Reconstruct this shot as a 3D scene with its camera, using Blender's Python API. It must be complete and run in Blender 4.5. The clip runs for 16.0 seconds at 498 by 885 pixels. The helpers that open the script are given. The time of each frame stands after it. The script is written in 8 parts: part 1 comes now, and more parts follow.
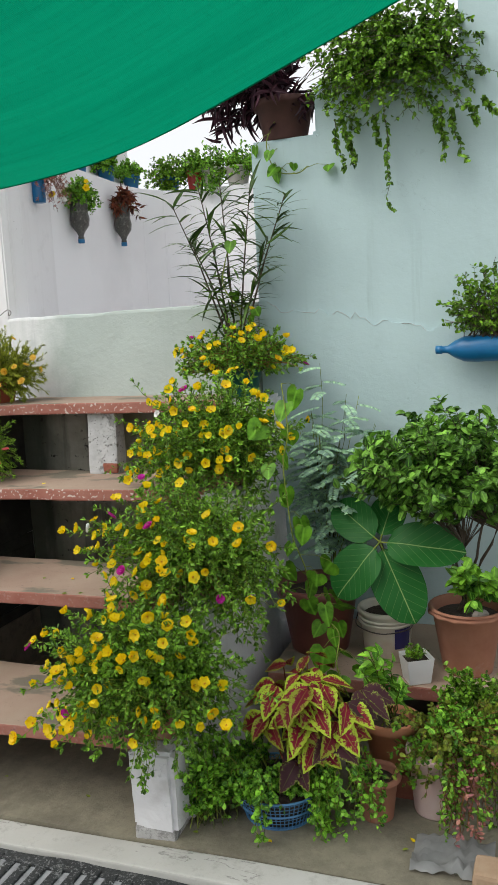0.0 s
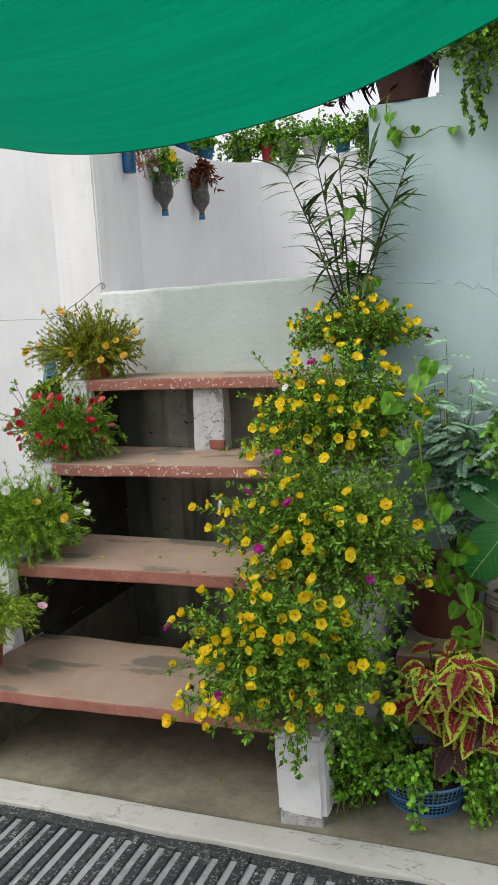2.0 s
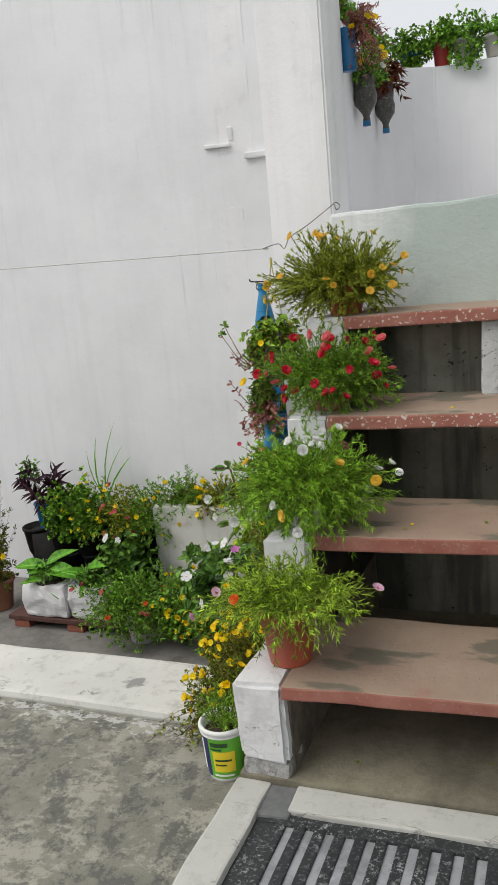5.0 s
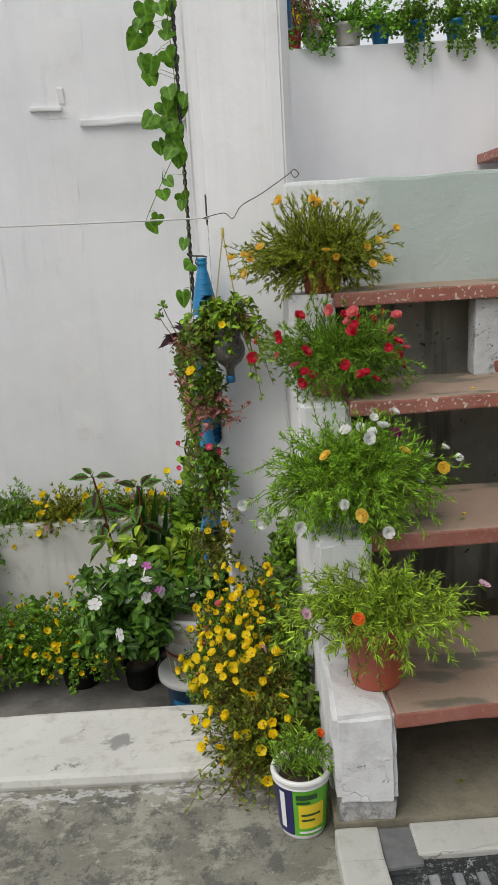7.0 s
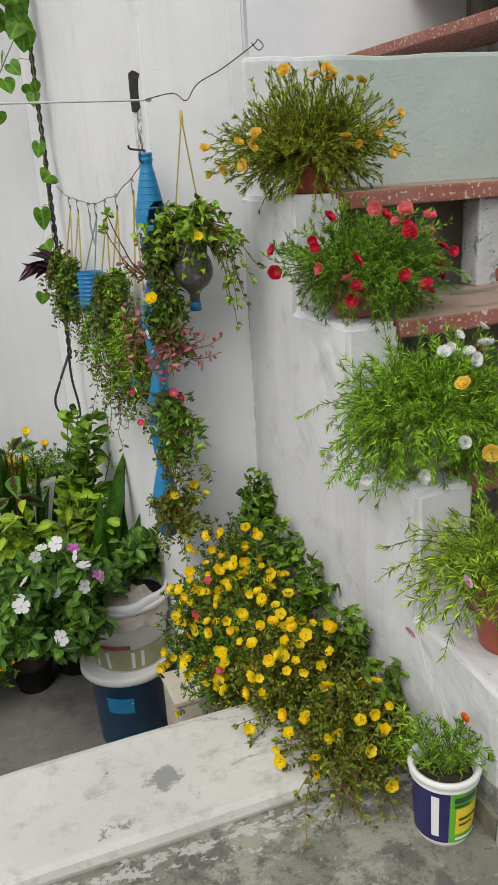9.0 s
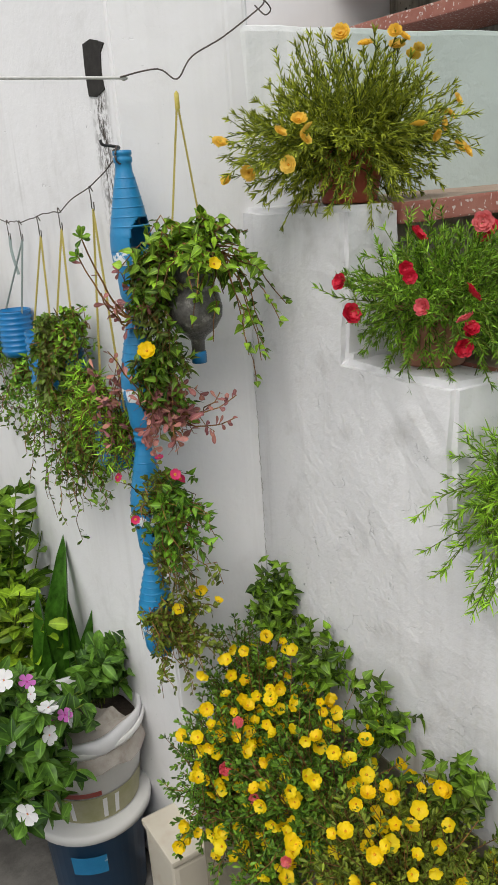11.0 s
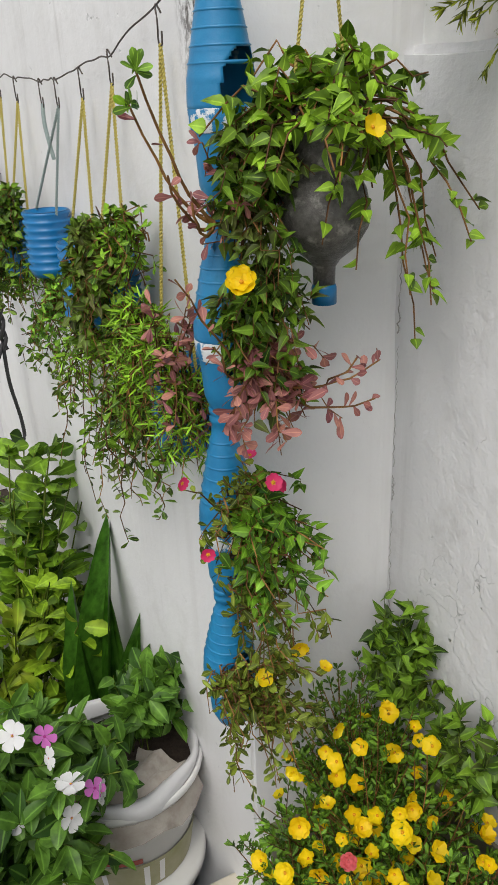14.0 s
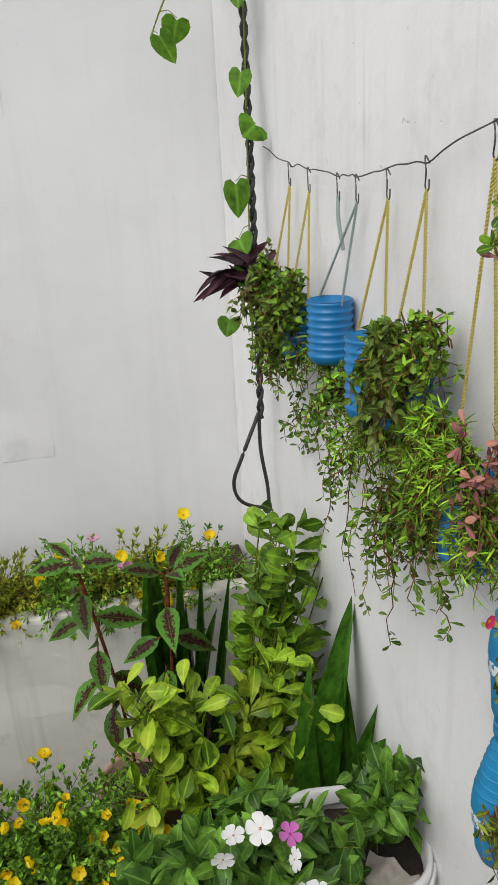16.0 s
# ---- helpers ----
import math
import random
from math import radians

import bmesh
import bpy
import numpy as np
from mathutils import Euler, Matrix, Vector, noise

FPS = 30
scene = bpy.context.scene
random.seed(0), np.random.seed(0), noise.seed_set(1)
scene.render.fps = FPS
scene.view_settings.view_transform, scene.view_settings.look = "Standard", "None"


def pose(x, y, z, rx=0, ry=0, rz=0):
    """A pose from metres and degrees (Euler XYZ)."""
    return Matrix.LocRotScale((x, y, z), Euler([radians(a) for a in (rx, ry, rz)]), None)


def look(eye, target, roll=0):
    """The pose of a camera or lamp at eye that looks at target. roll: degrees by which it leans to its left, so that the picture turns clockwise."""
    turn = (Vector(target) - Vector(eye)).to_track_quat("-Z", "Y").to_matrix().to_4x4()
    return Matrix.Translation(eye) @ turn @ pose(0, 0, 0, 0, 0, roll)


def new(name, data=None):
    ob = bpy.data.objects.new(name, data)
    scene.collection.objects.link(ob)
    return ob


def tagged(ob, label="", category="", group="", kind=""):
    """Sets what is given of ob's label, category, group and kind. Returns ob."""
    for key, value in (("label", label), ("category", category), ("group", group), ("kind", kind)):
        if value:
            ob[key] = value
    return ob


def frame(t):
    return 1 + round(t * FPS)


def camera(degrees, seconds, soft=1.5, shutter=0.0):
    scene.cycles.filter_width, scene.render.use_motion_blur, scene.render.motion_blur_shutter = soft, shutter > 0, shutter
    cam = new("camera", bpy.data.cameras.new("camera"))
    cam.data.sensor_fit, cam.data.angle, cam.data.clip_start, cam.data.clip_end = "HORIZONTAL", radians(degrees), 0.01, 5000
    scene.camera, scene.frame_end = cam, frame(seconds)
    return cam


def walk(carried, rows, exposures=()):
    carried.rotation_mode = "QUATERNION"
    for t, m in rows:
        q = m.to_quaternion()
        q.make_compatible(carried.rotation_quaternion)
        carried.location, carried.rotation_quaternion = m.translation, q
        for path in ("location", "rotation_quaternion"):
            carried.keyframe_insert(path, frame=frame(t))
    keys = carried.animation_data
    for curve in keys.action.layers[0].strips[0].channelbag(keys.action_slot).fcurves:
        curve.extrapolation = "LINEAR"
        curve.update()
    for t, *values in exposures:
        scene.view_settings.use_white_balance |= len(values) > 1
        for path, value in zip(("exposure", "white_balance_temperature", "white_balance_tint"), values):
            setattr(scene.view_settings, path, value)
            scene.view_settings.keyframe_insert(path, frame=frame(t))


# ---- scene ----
cam = camera(35.0, 16.0)
METRES, EYE, TILT, LEAN, TURN = 5.0, 1.43, -7.74, 3.05, 20.0
SKY, SUN = 0.120, 1.75
ROWS = [
    (0.0, 0.0, 0.0, 0.0, -0.0, 0.0, 0.0),
    (0.5, -0.0183, 0.0024, -0.0024, 0.61, -0.56, -0.06),
    (1.0, -0.0362, 0.0044, -0.0038, 0.64, -0.61, -0.09),
    (1.5, -0.0523, 0.0075, -0.0053, 0.68, -0.66, -0.06),
    (2.0, -0.0707, 0.0174, -0.0051, 1.23, -1.25, -0.08),
    (2.5, -0.098, 0.0406, -0.0064, 2.73, -2.4, 0.52),
    (3.0, -0.1162, 0.053, -0.0088, 3.03, -3.31, 0.77),
    (3.5, -0.1494, 0.0558, -0.0063, 3.09, -3.75, 1.05),
    (4.0, -0.1871, 0.0601, -0.0071, 2.84, -4.05, 1.67),
    (4.5, -0.2219, 0.0732, -0.0092, 2.3, -4.98, 1.93),
    (5.0, -0.2609, 0.1039, -0.0068, 1.67, -4.85, 2.04),
    (7.5, -0.4726, 0.2314, -0.013, -27.41, -5.95, 4.26),
    (8.0, -0.4987, 0.2671, -0.0149, -32.64, -7.75, 5.36),
    (8.5, -0.5027, 0.3164, -0.0161, -36.31, -10.03, 5.63),
    (9.0, -0.5197, 0.3601, -0.01, -40.8, -11.33, 6.07),
    (11.5, -0.4854, 0.5178, 0.0123, -52.39, -11.6, 7.99),
    (12.0, -0.4726, 0.534, 0.0123, -51.27, -11.68, 7.92),
    (12.5, -0.4433, 0.5489, 0.0132, -47.76, -11.31, 7.95),
    (13.0, -0.4221, 0.5575, 0.0124, -45.46, -11.91, 7.48),
    (13.5, -0.4144, 0.5734, 0.0064, -45.88, -15.09, 6.55),
    (14.0, -0.4104, 0.5904, 0.0038, -47.01, -16.65, 5.93),
    (14.5, -0.4101, 0.5947, 0.013, -46.81, -15.14, 5.87),
    (15.0, -0.4148, 0.5957, 0.0152, -44.13, -13.76, 5.9),
    (15.5, -0.4228, 0.6045, 0.0227, -39.68, -12.86, 5.53),
    (16.0, -0.4243, 0.6155, 0.0251, -32.16, -12.47, 4.54),
]
walk(cam, [(t, pose(0, 0, EYE, TILT, LEAN, TURN) @ pose(METRES * x, METRES * y, METRES * z, 90 + pitch, roll, yaw)) for t, x, y, z, yaw, pitch, roll in ROWS],
     [(0.0, 0.3), (2.0, 0.22), (3.5, 0.05), (5.0, 0.0), (7.5, -0.17), (9.0, -0.08), (11.5, 0.10), (13.0, 0.08), (14.0, 0.08), (15.0, 0.08), (16.0, 0.09)])

# ---- world, sun ----
world = bpy.data.worlds.new("overcast_sky")
scene.world = world
world.use_nodes = True
wt = world.node_tree
wt.nodes.clear()
sky = wt.nodes.new("ShaderNodeTexSky")
sky.sky_type, sky.sun_disc = "NISHITA", False
sky.sun_elevation, sky.sun_rotation = radians(52), radians(226)
sky.air_density, sky.dust_density = 1.0, 4.0
cloud = wt.nodes.new("ShaderNodeMix")
cloud.data_type, cloud.inputs["Factor"].default_value = "RGBA", 0.8
cloud.inputs["B"].default_value = (7.6, 7.65, 7.7, 1)
back = wt.nodes.new("ShaderNodeBackground")
back.inputs["Strength"].default_value = SKY
wout = wt.nodes.new("ShaderNodeOutputWorld")
wt.links.new(sky.outputs[0], cloud.inputs["A"])
wt.links.new(cloud.outputs["Result"], back.inputs[0])
wt.links.new(back.outputs[0], wout.inputs[0])
sun = new("sun", bpy.data.lights.new("sun", "SUN"))
sun.data.energy, sun.data.angle, sun.data.color = SUN, radians(40), (1, 0.97, 0.92)
sun.matrix_world = look((0, 0, 10), (10 / math.tan(radians(52)) * 0.72, 10 / math.tan(radians(52)) * 0.69, 0))


# ---- materials ----
class Nodes:
    """A small helper to write node trees in one line each."""

    def __init__(self, name):
        self.mat = bpy.data.materials.new(name)
        self.mat.use_nodes = True
        self.t = self.mat.node_tree
        self.t.nodes.clear()
        self.out = self.t.nodes.new("ShaderNodeOutputMaterial")

    def n(self, kind, ins=None, operation="", data_type="", blend_type="", feature="", bands=""):
        nd = self.t.nodes.new("ShaderNode" + kind)
        if operation:
            nd.operation = operation
        if data_type:
            nd.data_type = data_type
        if blend_type:
            nd.blend_type = blend_type
        if feature:
            nd.feature = feature
        if bands:
            nd.bands_direction = bands
        for k, v in (ins or {}).items():
            self.set(nd.inputs[k], v)
        return nd

    def set(self, sock, v):
        if isinstance(v, bpy.types.NodeSocket):
            self.t.links.new(v, sock)
        else:
            sock.default_value = v

    def coord(self, scale=(1, 1, 1), kind="Object"):
        c = self.n("TexCoord")
        return self.n("Mapping", {"Vector": c.outputs[kind], "Scale": scale}).outputs[0]

    def world(self, scale=(1, 1, 1)):
        g = self.n("NewGeometry")
        return self.n("Mapping", {"Vector": g.outputs["Position"], "Scale": scale}).outputs[0]

    def noise(self, vec, scale, detail=4, rough=0.55):
        return self.n("TexNoise", {"Vector": vec, "Scale": scale, "Detail": detail, "Roughness": rough}).outputs["Fac"]

    def ramp(self, fac, stops):
        r = self.n("ValToRGB", {"Fac": fac})
        e = r.color_ramp.elements
        while len(e) < len(stops):
            e.new(0.5)
        for el, (p, c) in zip(e, stops):
            el.position = p
            el.color = c if len(c) == 4 else (*c, 1)
        return r.outputs["Color"]

    def mask(self, fac, lo, hi):
        return self.n("MapRange", {"Value": fac, "From Min": lo, "From Max": hi}).outputs["Result"]

    def mix(self, fac, a, b, mode="MIX"):
        m = self.n("Mix", data_type="RGBA", blend_type=mode)
        for s, v in (("Factor", fac), ("A", a), ("B", b)):
            if isinstance(v, tuple) and len(v) == 3:
                v = (*v, 1)
            self.set(m.inputs[0] if s == "Factor" else m.inputs[6 if s == "A" else 7], v)
        return m.outputs[2]

    def math(self, op, a, b=0.0):
        m = self.n("Math", operation=op)
        self.set(m.inputs[0], a)
        self.set(m.inputs[1], b)
        return m.outputs[0]

    def bump(self, height, strength, dist):
        return self.n("Bump", {"Height": height, "Strength": strength, "Distance": dist}).outputs[0]

    def done(self, color, rough=0.8, bump=None, metal=0.0, trans=0.0, trans_color=None, spec=0.5):
        if isinstance(color, tuple) and len(color) == 3:
            color = (*color, 1)
        b = self.n("BsdfPrincipled", {"Base Color": color, "Roughness": rough, "Metallic": metal, "Specular IOR Level": spec})
        if bump is not None:
            self.set(b.inputs["Normal"], bump)
        sh = b.outputs[0]
        if trans:
            tr = self.n("BsdfTranslucent", {"Color": trans_color or color})
            sh = self.n("MixShader", {0: trans, 1: b.outputs[0], 2: tr.outputs[0]}).outputs[0]
        self.t.links.new(sh, self.out.inputs[0])
        return self.mat


def plaster(name, base, stain, streak=0.35, cracks=0.0, rough_bump=0.35, dirt=0.5, soot=None, white_end=None):
    m = Nodes(name)
    p = m.world()
    big = m.noise(p, 1.3, 5, 0.6)
    drip = m.noise(m.world((9, 9, 0.5)), 1.6, 4, 0.6)
    fine = m.noise(p, 55, 4, 0.65)
    mid = m.noise(p, 9, 5, 0.6)
    c = m.mix(m.mask(big, 0.42, 0.75), base, tuple(0.88 * a for a in base))
    if white_end:
        x = m.n("SeparateXYZ", {0: p}).outputs[0]
        c = m.mix(m.mask(m.math("ADD", x, m.math("MULTIPLY", m.math("SUBTRACT", m.noise(p, 5, 6, 0.65), 0.5), 0.35)), white_end + 0.10, white_end - 0.10), c, (0.76, 0.77, 0.77))
    c = m.mix(m.math("MULTIPLY", m.mask(drip, 0.52, 0.8), streak), c, stain)
    run = m.math("MULTIPLY", m.mask(m.noise(m.world((24, 24, 0.9)), 1.0, 5, 0.65), 0.60, 0.72), m.mask(m.noise(p, 1.9, 4, 0.6), 0.5, 0.64))
    c = m.mix(m.math("MULTIPLY", run, streak), c, tuple(0.72 * a for a in stain))
    c = m.mix(m.math("MULTIPLY", m.mask(mid, 0.56, 0.74), dirt * 0.5), c, stain)
    if soot:
        xyz = m.n("SeparateXYZ", {0: p}).outputs
        band = m.math("MULTIPLY", m.mask(m.math("ABSOLUTE", m.math("SUBTRACT", m.math("ADD", xyz[1], m.math("MULTIPLY", m.noise(p, 6, 3), 0.06)), soot[0] + 0.03)), 0.048, 0.010), m.math("MULTIPLY", m.mask(xyz[2], soot[1], soot[1] + 0.15), m.mask(xyz[2], soot[2] + 0.02, soot[2])))
        c = m.mix(m.math("MULTIPLY", band, m.mask(m.noise(m.world((1, 1, 0.5)), 75, 5, 0.75), 0.44, 0.56)), c, (0.07, 0.06, 0.05))
    h = m.math("ADD", m.math("MULTIPLY", fine, 0.35), m.math("MULTIPLY", mid, 0.8))
    chip = m.math("MULTIPLY", m.mask(m.noise(p, 38, 3, 0.55), 0.71, 0.75), m.mask(m.noise(p, 2.1, 4, 0.6), 0.5, 0.62))
    c = m.mix(m.math("MULTIPLY", chip, min(0.5, dirt)), c, tuple(0.5 * a for a in base))
    h = m.math("SUBTRACT", h, m.math("MULTIPLY", chip, 0.8))
    if cracks:
        warp = m.n("TexNoise", {"Vector": p, "Scale": 5.0, "Detail": 5.0})
        wp = m.n("VectorMath", {0: p, 1: m.n("VectorMath", {0: warp.outputs["Color"], 1: (0.5, 0.5, 0.5)}, operation="MULTIPLY").outputs[0]}, operation="ADD").outputs[0]
        v = m.n("TexVoronoi", {"Vector": wp, "Scale": 5.0}, feature="DISTANCE_TO_EDGE").outputs["Distance"]
        line = m.math("MULTIPLY", m.mask(v, 0.006, 0.001), m.mask(m.noise(p, 4.3, 5, 0.7), 0.50, 0.57))
        c = m.mix(m.math("MULTIPLY", line, cracks), c, tuple(0.35 * a for a in base))
        h = m.math("SUBTRACT", h, m.math("MULTIPLY", line, min(0.35, cracks)))
    return m.done(c, 0.88, m.bump(h, rough_bump, 0.012), spec=0.3)


LEAF = 1.82


def leaf_mat(name, dark, light, rough=0.45, trans=0.09, tip=None, grain=40):
    m = Nodes(name)
    dark, light = (dark[0] * 0.44, dark[1] * 0.46, dark[2] * 0.36), (light[0] * LEAF, light[1] * LEAF, light[2] * 0.95)
    rnd = m.n("NewGeometry").outputs["Random Per Island"]
    c = m.mix(rnd, dark, light)
    nz = m.noise(m.world(), grain, 3)
    c = m.mix(m.mask(nz, 0.35, 0.8), c, tuple(0.72 * a for a in dark))
    if tip:
        c = m.mix(m.mask(m.noise(m.world(), 7, 3), 0.5, 0.7), c, tip)
    uv = m.n("UVMap").outputs[0]
    sep = m.n("SeparateXYZ", {0: uv})
    rib = m.mask(m.math("ABSOLUTE", m.math("SUBTRACT", sep.outputs[0], 0.5)), 0.09, 0.0)
    c = m.mix(m.math("MULTIPLY", rib, 0.35), c, tuple(min(1, 1.5 * a + 0.03) for a in light))
    return m.done(c, rough + 0.06, m.bump(nz, 0.15, 0.002), trans=trans, spec=0.22)


def plain_mat(name, a, b, rough=0.5, scale=25, metal=0.0, bump=0.1, spot=None, spots=(0.62, 0.7), trans=0.0, spec=0.5):
    m = Nodes(name)
    p = m.coord()
    nz = m.noise(p, scale, 5, 0.6)
    c = m.mix(m.mask(nz, 0.3, 0.7), a, b)
    if spot:
        c = m.mix(m.mask(m.noise(p, scale * 0.4, 5, 0.65), *spots), c, spot)
    return m.done(c, rough, m.bump(m.noise(p, scale * 5, 3), bump, 0.003), metal, trans, spec=spec)


def petal_mat(name, a, b, heart=None, reach=0.35, trans=0.3):
    m = Nodes(name)
    uv = m.n("SeparateXYZ", {0: m.n("UVMap").outputs[0]})
    c = m.mix(m.n("ObjectInfo").outputs["Random"], a, b)
    if heart:
        c = m.mix(m.mask(uv.outputs[1], reach, reach * 0.5), c, heart)
    vein = m.n("TexWave", {"Vector": m.n("Mapping", {"Vector": m.n("UVMap").outputs[0], "Scale": (9, 0.3, 1)}).outputs[0], "Scale": 1.0, "Distortion": 1.5}).outputs["Fac"]
    return m.done(c, 0.55, m.bump(vein, 0.12, 0.001), trans=trans)


def slab_mat():
    """Red-oxide cement: a worn, dusty top and red fronts with flecks of white paint."""
    m = Nodes("red_oxide_cement")
    p = m.world()
    top = m.n("SeparateXYZ", {0: m.n("NewGeometry").outputs["Normal"]}).outputs[2]
    red = m.mix(m.mask(m.noise(p, 14, 5), 0.35, 0.7), (0.30, 0.105, 0.075), (0.37, 0.16, 0.12))
    dust = m.mix(m.mask(m.noise(p, 4, 6, 0.6), 0.35, 0.68), (0.36, 0.275, 0.205), (0.30, 0.205, 0.155))
    damp = m.mask(m.noise(m.world((1.6, 3.5, 1)), 1.7, 5), 0.56, 0.61)
    dust = m.mix(m.math("MULTIPLY", damp, 0.75), dust, (0.115, 0.115, 0.085))
    c = m.mix(m.math("MULTIPLY", m.mask(top, 0.3, 0.9), m.mask(m.noise(p, 6, 5), 0.08, 0.36)), red, dust)
    side = m.mask(top, 0.7, 0.2)
    up = m.mask(m.n("SeparateXYZ", {0: p}).outputs[2], 0.7, 0.9)
    fleck = m.mask(m.noise(p, 100, 2, 0.4), 0.62, 0.65)
    c = m.mix(m.math("MULTIPLY", fleck, m.math("MULTIPLY", side, m.math("ADD", m.math("MULTIPLY", up, 0.75), 0.12))), c, (0.62, 0.55, 0.5))
    c = m.mix(m.math("MULTIPLY", m.mask(m.noise(p, 120, 2), 0.68, 0.72), 0.6), c, (0.1, 0.07, 0.06))
    return m.done(c, 0.72, m.bump(m.noise(p, 70, 5, 0.7), 0.25, 0.006))


def concrete_mat(name, a, b, blot, scale=2.2, lo=0.5, hi=0.62, white=None, wet=0.0):
    m = Nodes(name)
    p = m.world()
    c = m.mix(m.mask(m.noise(p, scale * 6, 6, 0.65), 0.3, 0.7), a, b)
    c = m.mix(m.mask(m.noise(p, scale * 1.6, 10, 0.72), lo, hi), c, blot)
    c = m.mix(m.math("MULTIPLY", m.mask(m.noise(p, scale * 7.0, 8, 0.75), lo, hi), 0.6), c, blot)
    c = m.mix(m.math("MULTIPLY", m.mask(m.noise(p, 420, 2), 0.55, 0.7), 0.25), c, b)
    if wet:
        run = m.mask(m.noise(m.world((6, 6, 0.7)), 1.7, 6, 0.6), 0.50, 0.60)
        c = m.mix(m.math("MULTIPLY", run, wet), c, tuple(0.25 * v for v in a))
    if white:
        c = m.mix(m.math("MULTIPLY", m.mask(m.noise(p, scale * 3.1, 6, 0.6), 0.66, 0.7), 0.8), c, white)
    c = m.mix(m.math("MULTIPLY", m.mask(m.noise(p, 190, 2), 0.66, 0.72), 0.5), c, tuple(0.5 * v for v in a))
    return m.done(c, 0.82, m.bump(m.noise(p, 90, 5, 0.7), 0.3, 0.006))


def coleus_mat(name, heart, mid, edge, amount=0.5):
    """Leaves with a dark heart, a blotched middle and a toothed bright edge."""
    m = Nodes(name)
    uv = m.n("SeparateXYZ", {0: m.n("UVMap").outputs[0]})
    across = m.math("MULTIPLY", m.math("ABSOLUTE", m.math("SUBTRACT", uv.outputs[0], 0.5)), 2.0)
    nz = m.noise(m.world(), 110, 5, 0.78)
    f = m.math("ADD", across, m.math("MULTIPLY", m.math("SUBTRACT", nz, 0.5), 2.8))
    f = m.math("ADD", f, m.math("MULTIPLY", m.mask(uv.outputs[1], 0.7, 1.0), 0.5))
    c = m.mix(m.mask(f, amount - 0.05, amount + 0.12), heart, mid)
    c = m.mix(m.mask(f, amount + 0.12, amount + 0.28), c, edge)
    rib = m.mask(across, 0.06, 0.02)
    c = m.mix(m.math("MULTIPLY", rib, 0.3), c, edge)
    c = m.mix(m.math("MULTIPLY", m.mask(m.n("ObjectInfo").outputs["Random"], 0.62, 0.8), 0.5), c, tuple(0.35 * v for v in heart))
    return m.done(c, 0.55, m.bump(nz, 0.3, 0.003), trans=0.15, spec=0.2)


WHITE = plaster("white_limewash", (0.775, 0.78, 0.80), (0.63, 0.635, 0.65), 0.35, 0.0, 0.25, 0.35)
# Smoother, cleaner white, set brighter than WHITE to make up for missing light.
BRIGHT_WHITE = plaster("bright_white_limewash", (0.85, 0.85, 0.865), (0.76, 0.755, 0.76), 0.15, 0.0, 0.15, 0.15)
DIRTY_WHITE = plaster("earth_stained_limewash", (0.70, 0.69, 0.65), (0.42, 0.39, 0.32), 0.7, 0.0, 0.4, 1.2)
ROUGH_WHITE = plaster("rough_white_limewash", (0.79, 0.79, 0.80), (0.54, 0.53, 0.52), 0.28, 0.04, 0.32, 0.6, (3.10, 1.12, 1.45))
BLUE = plaster("pale_blue_limewash", (0.455, 0.59, 0.60), (0.39, 0.50, 0.505), 0.3, 0.18, 0.3, 0.5)
TEAL = plaster("pale_green_limewash", (0.44, 0.505, 0.475), (0.36, 0.42, 0.40), 0.35, 0.12, 0.6, 0.5, None, -1.99)
def kerb_mat(name, k=1.0):
    """White paint worn through to the grey cement in patches."""
    m = Nodes(name)
    p = m.world()
    c = m.mix(m.mask(m.noise(p, 3, 6, 0.6), 0.35, 0.7), (0.605 * k, 0.60 * k, 0.56 * k), (0.51 * k, 0.505 * k, 0.47 * k))
    c = m.mix(m.math("MULTIPLY", m.mask(m.noise(p, 20, 8, 0.75), 0.52, 0.66), 0.6), c, (0.33, 0.32, 0.29))
    worn = m.mask(m.noise(p, 5.5, 9, 0.72), 0.638, 0.668)
    c = m.mix(worn, c, (0.24, 0.235, 0.22))
    away = m.n("VectorMath", {0: m.n("VectorMath", {0: p, 1: (1, 1, 0)}, operation="MULTIPLY").outputs[0], 1: (-2.80, 2.16, 0)}, operation="DISTANCE").outputs["Value"]
    bare = m.mask(m.math("ADD", away, m.math("MULTIPLY", m.noise(p, 30, 5, 0.7), 0.09)), 0.085, 0.072)
    c = m.mix(m.math("MULTIPLY", bare, 0.8), c, (0.20, 0.20, 0.195))
    line = m.mask(m.math("ABSOLUTE", m.math("SUBTRACT", m.noise(m.world((0.7, 3, 1)), 0.8, 8, 0.6), 0.5)), 0.003, 0.001)
    c = m.mix(m.math("MULTIPLY", line, 0.6), c, (0.2, 0.19, 0.18))
    h = m.math("SUBTRACT", m.math("MULTIPLY", m.noise(p, 70, 4, 0.7), 0.4), m.math("ADD", m.math("MULTIPLY", worn, 0.5), line))
    return m.done(c, 0.85, m.bump(h, 0.4, 0.006), spec=0.3)


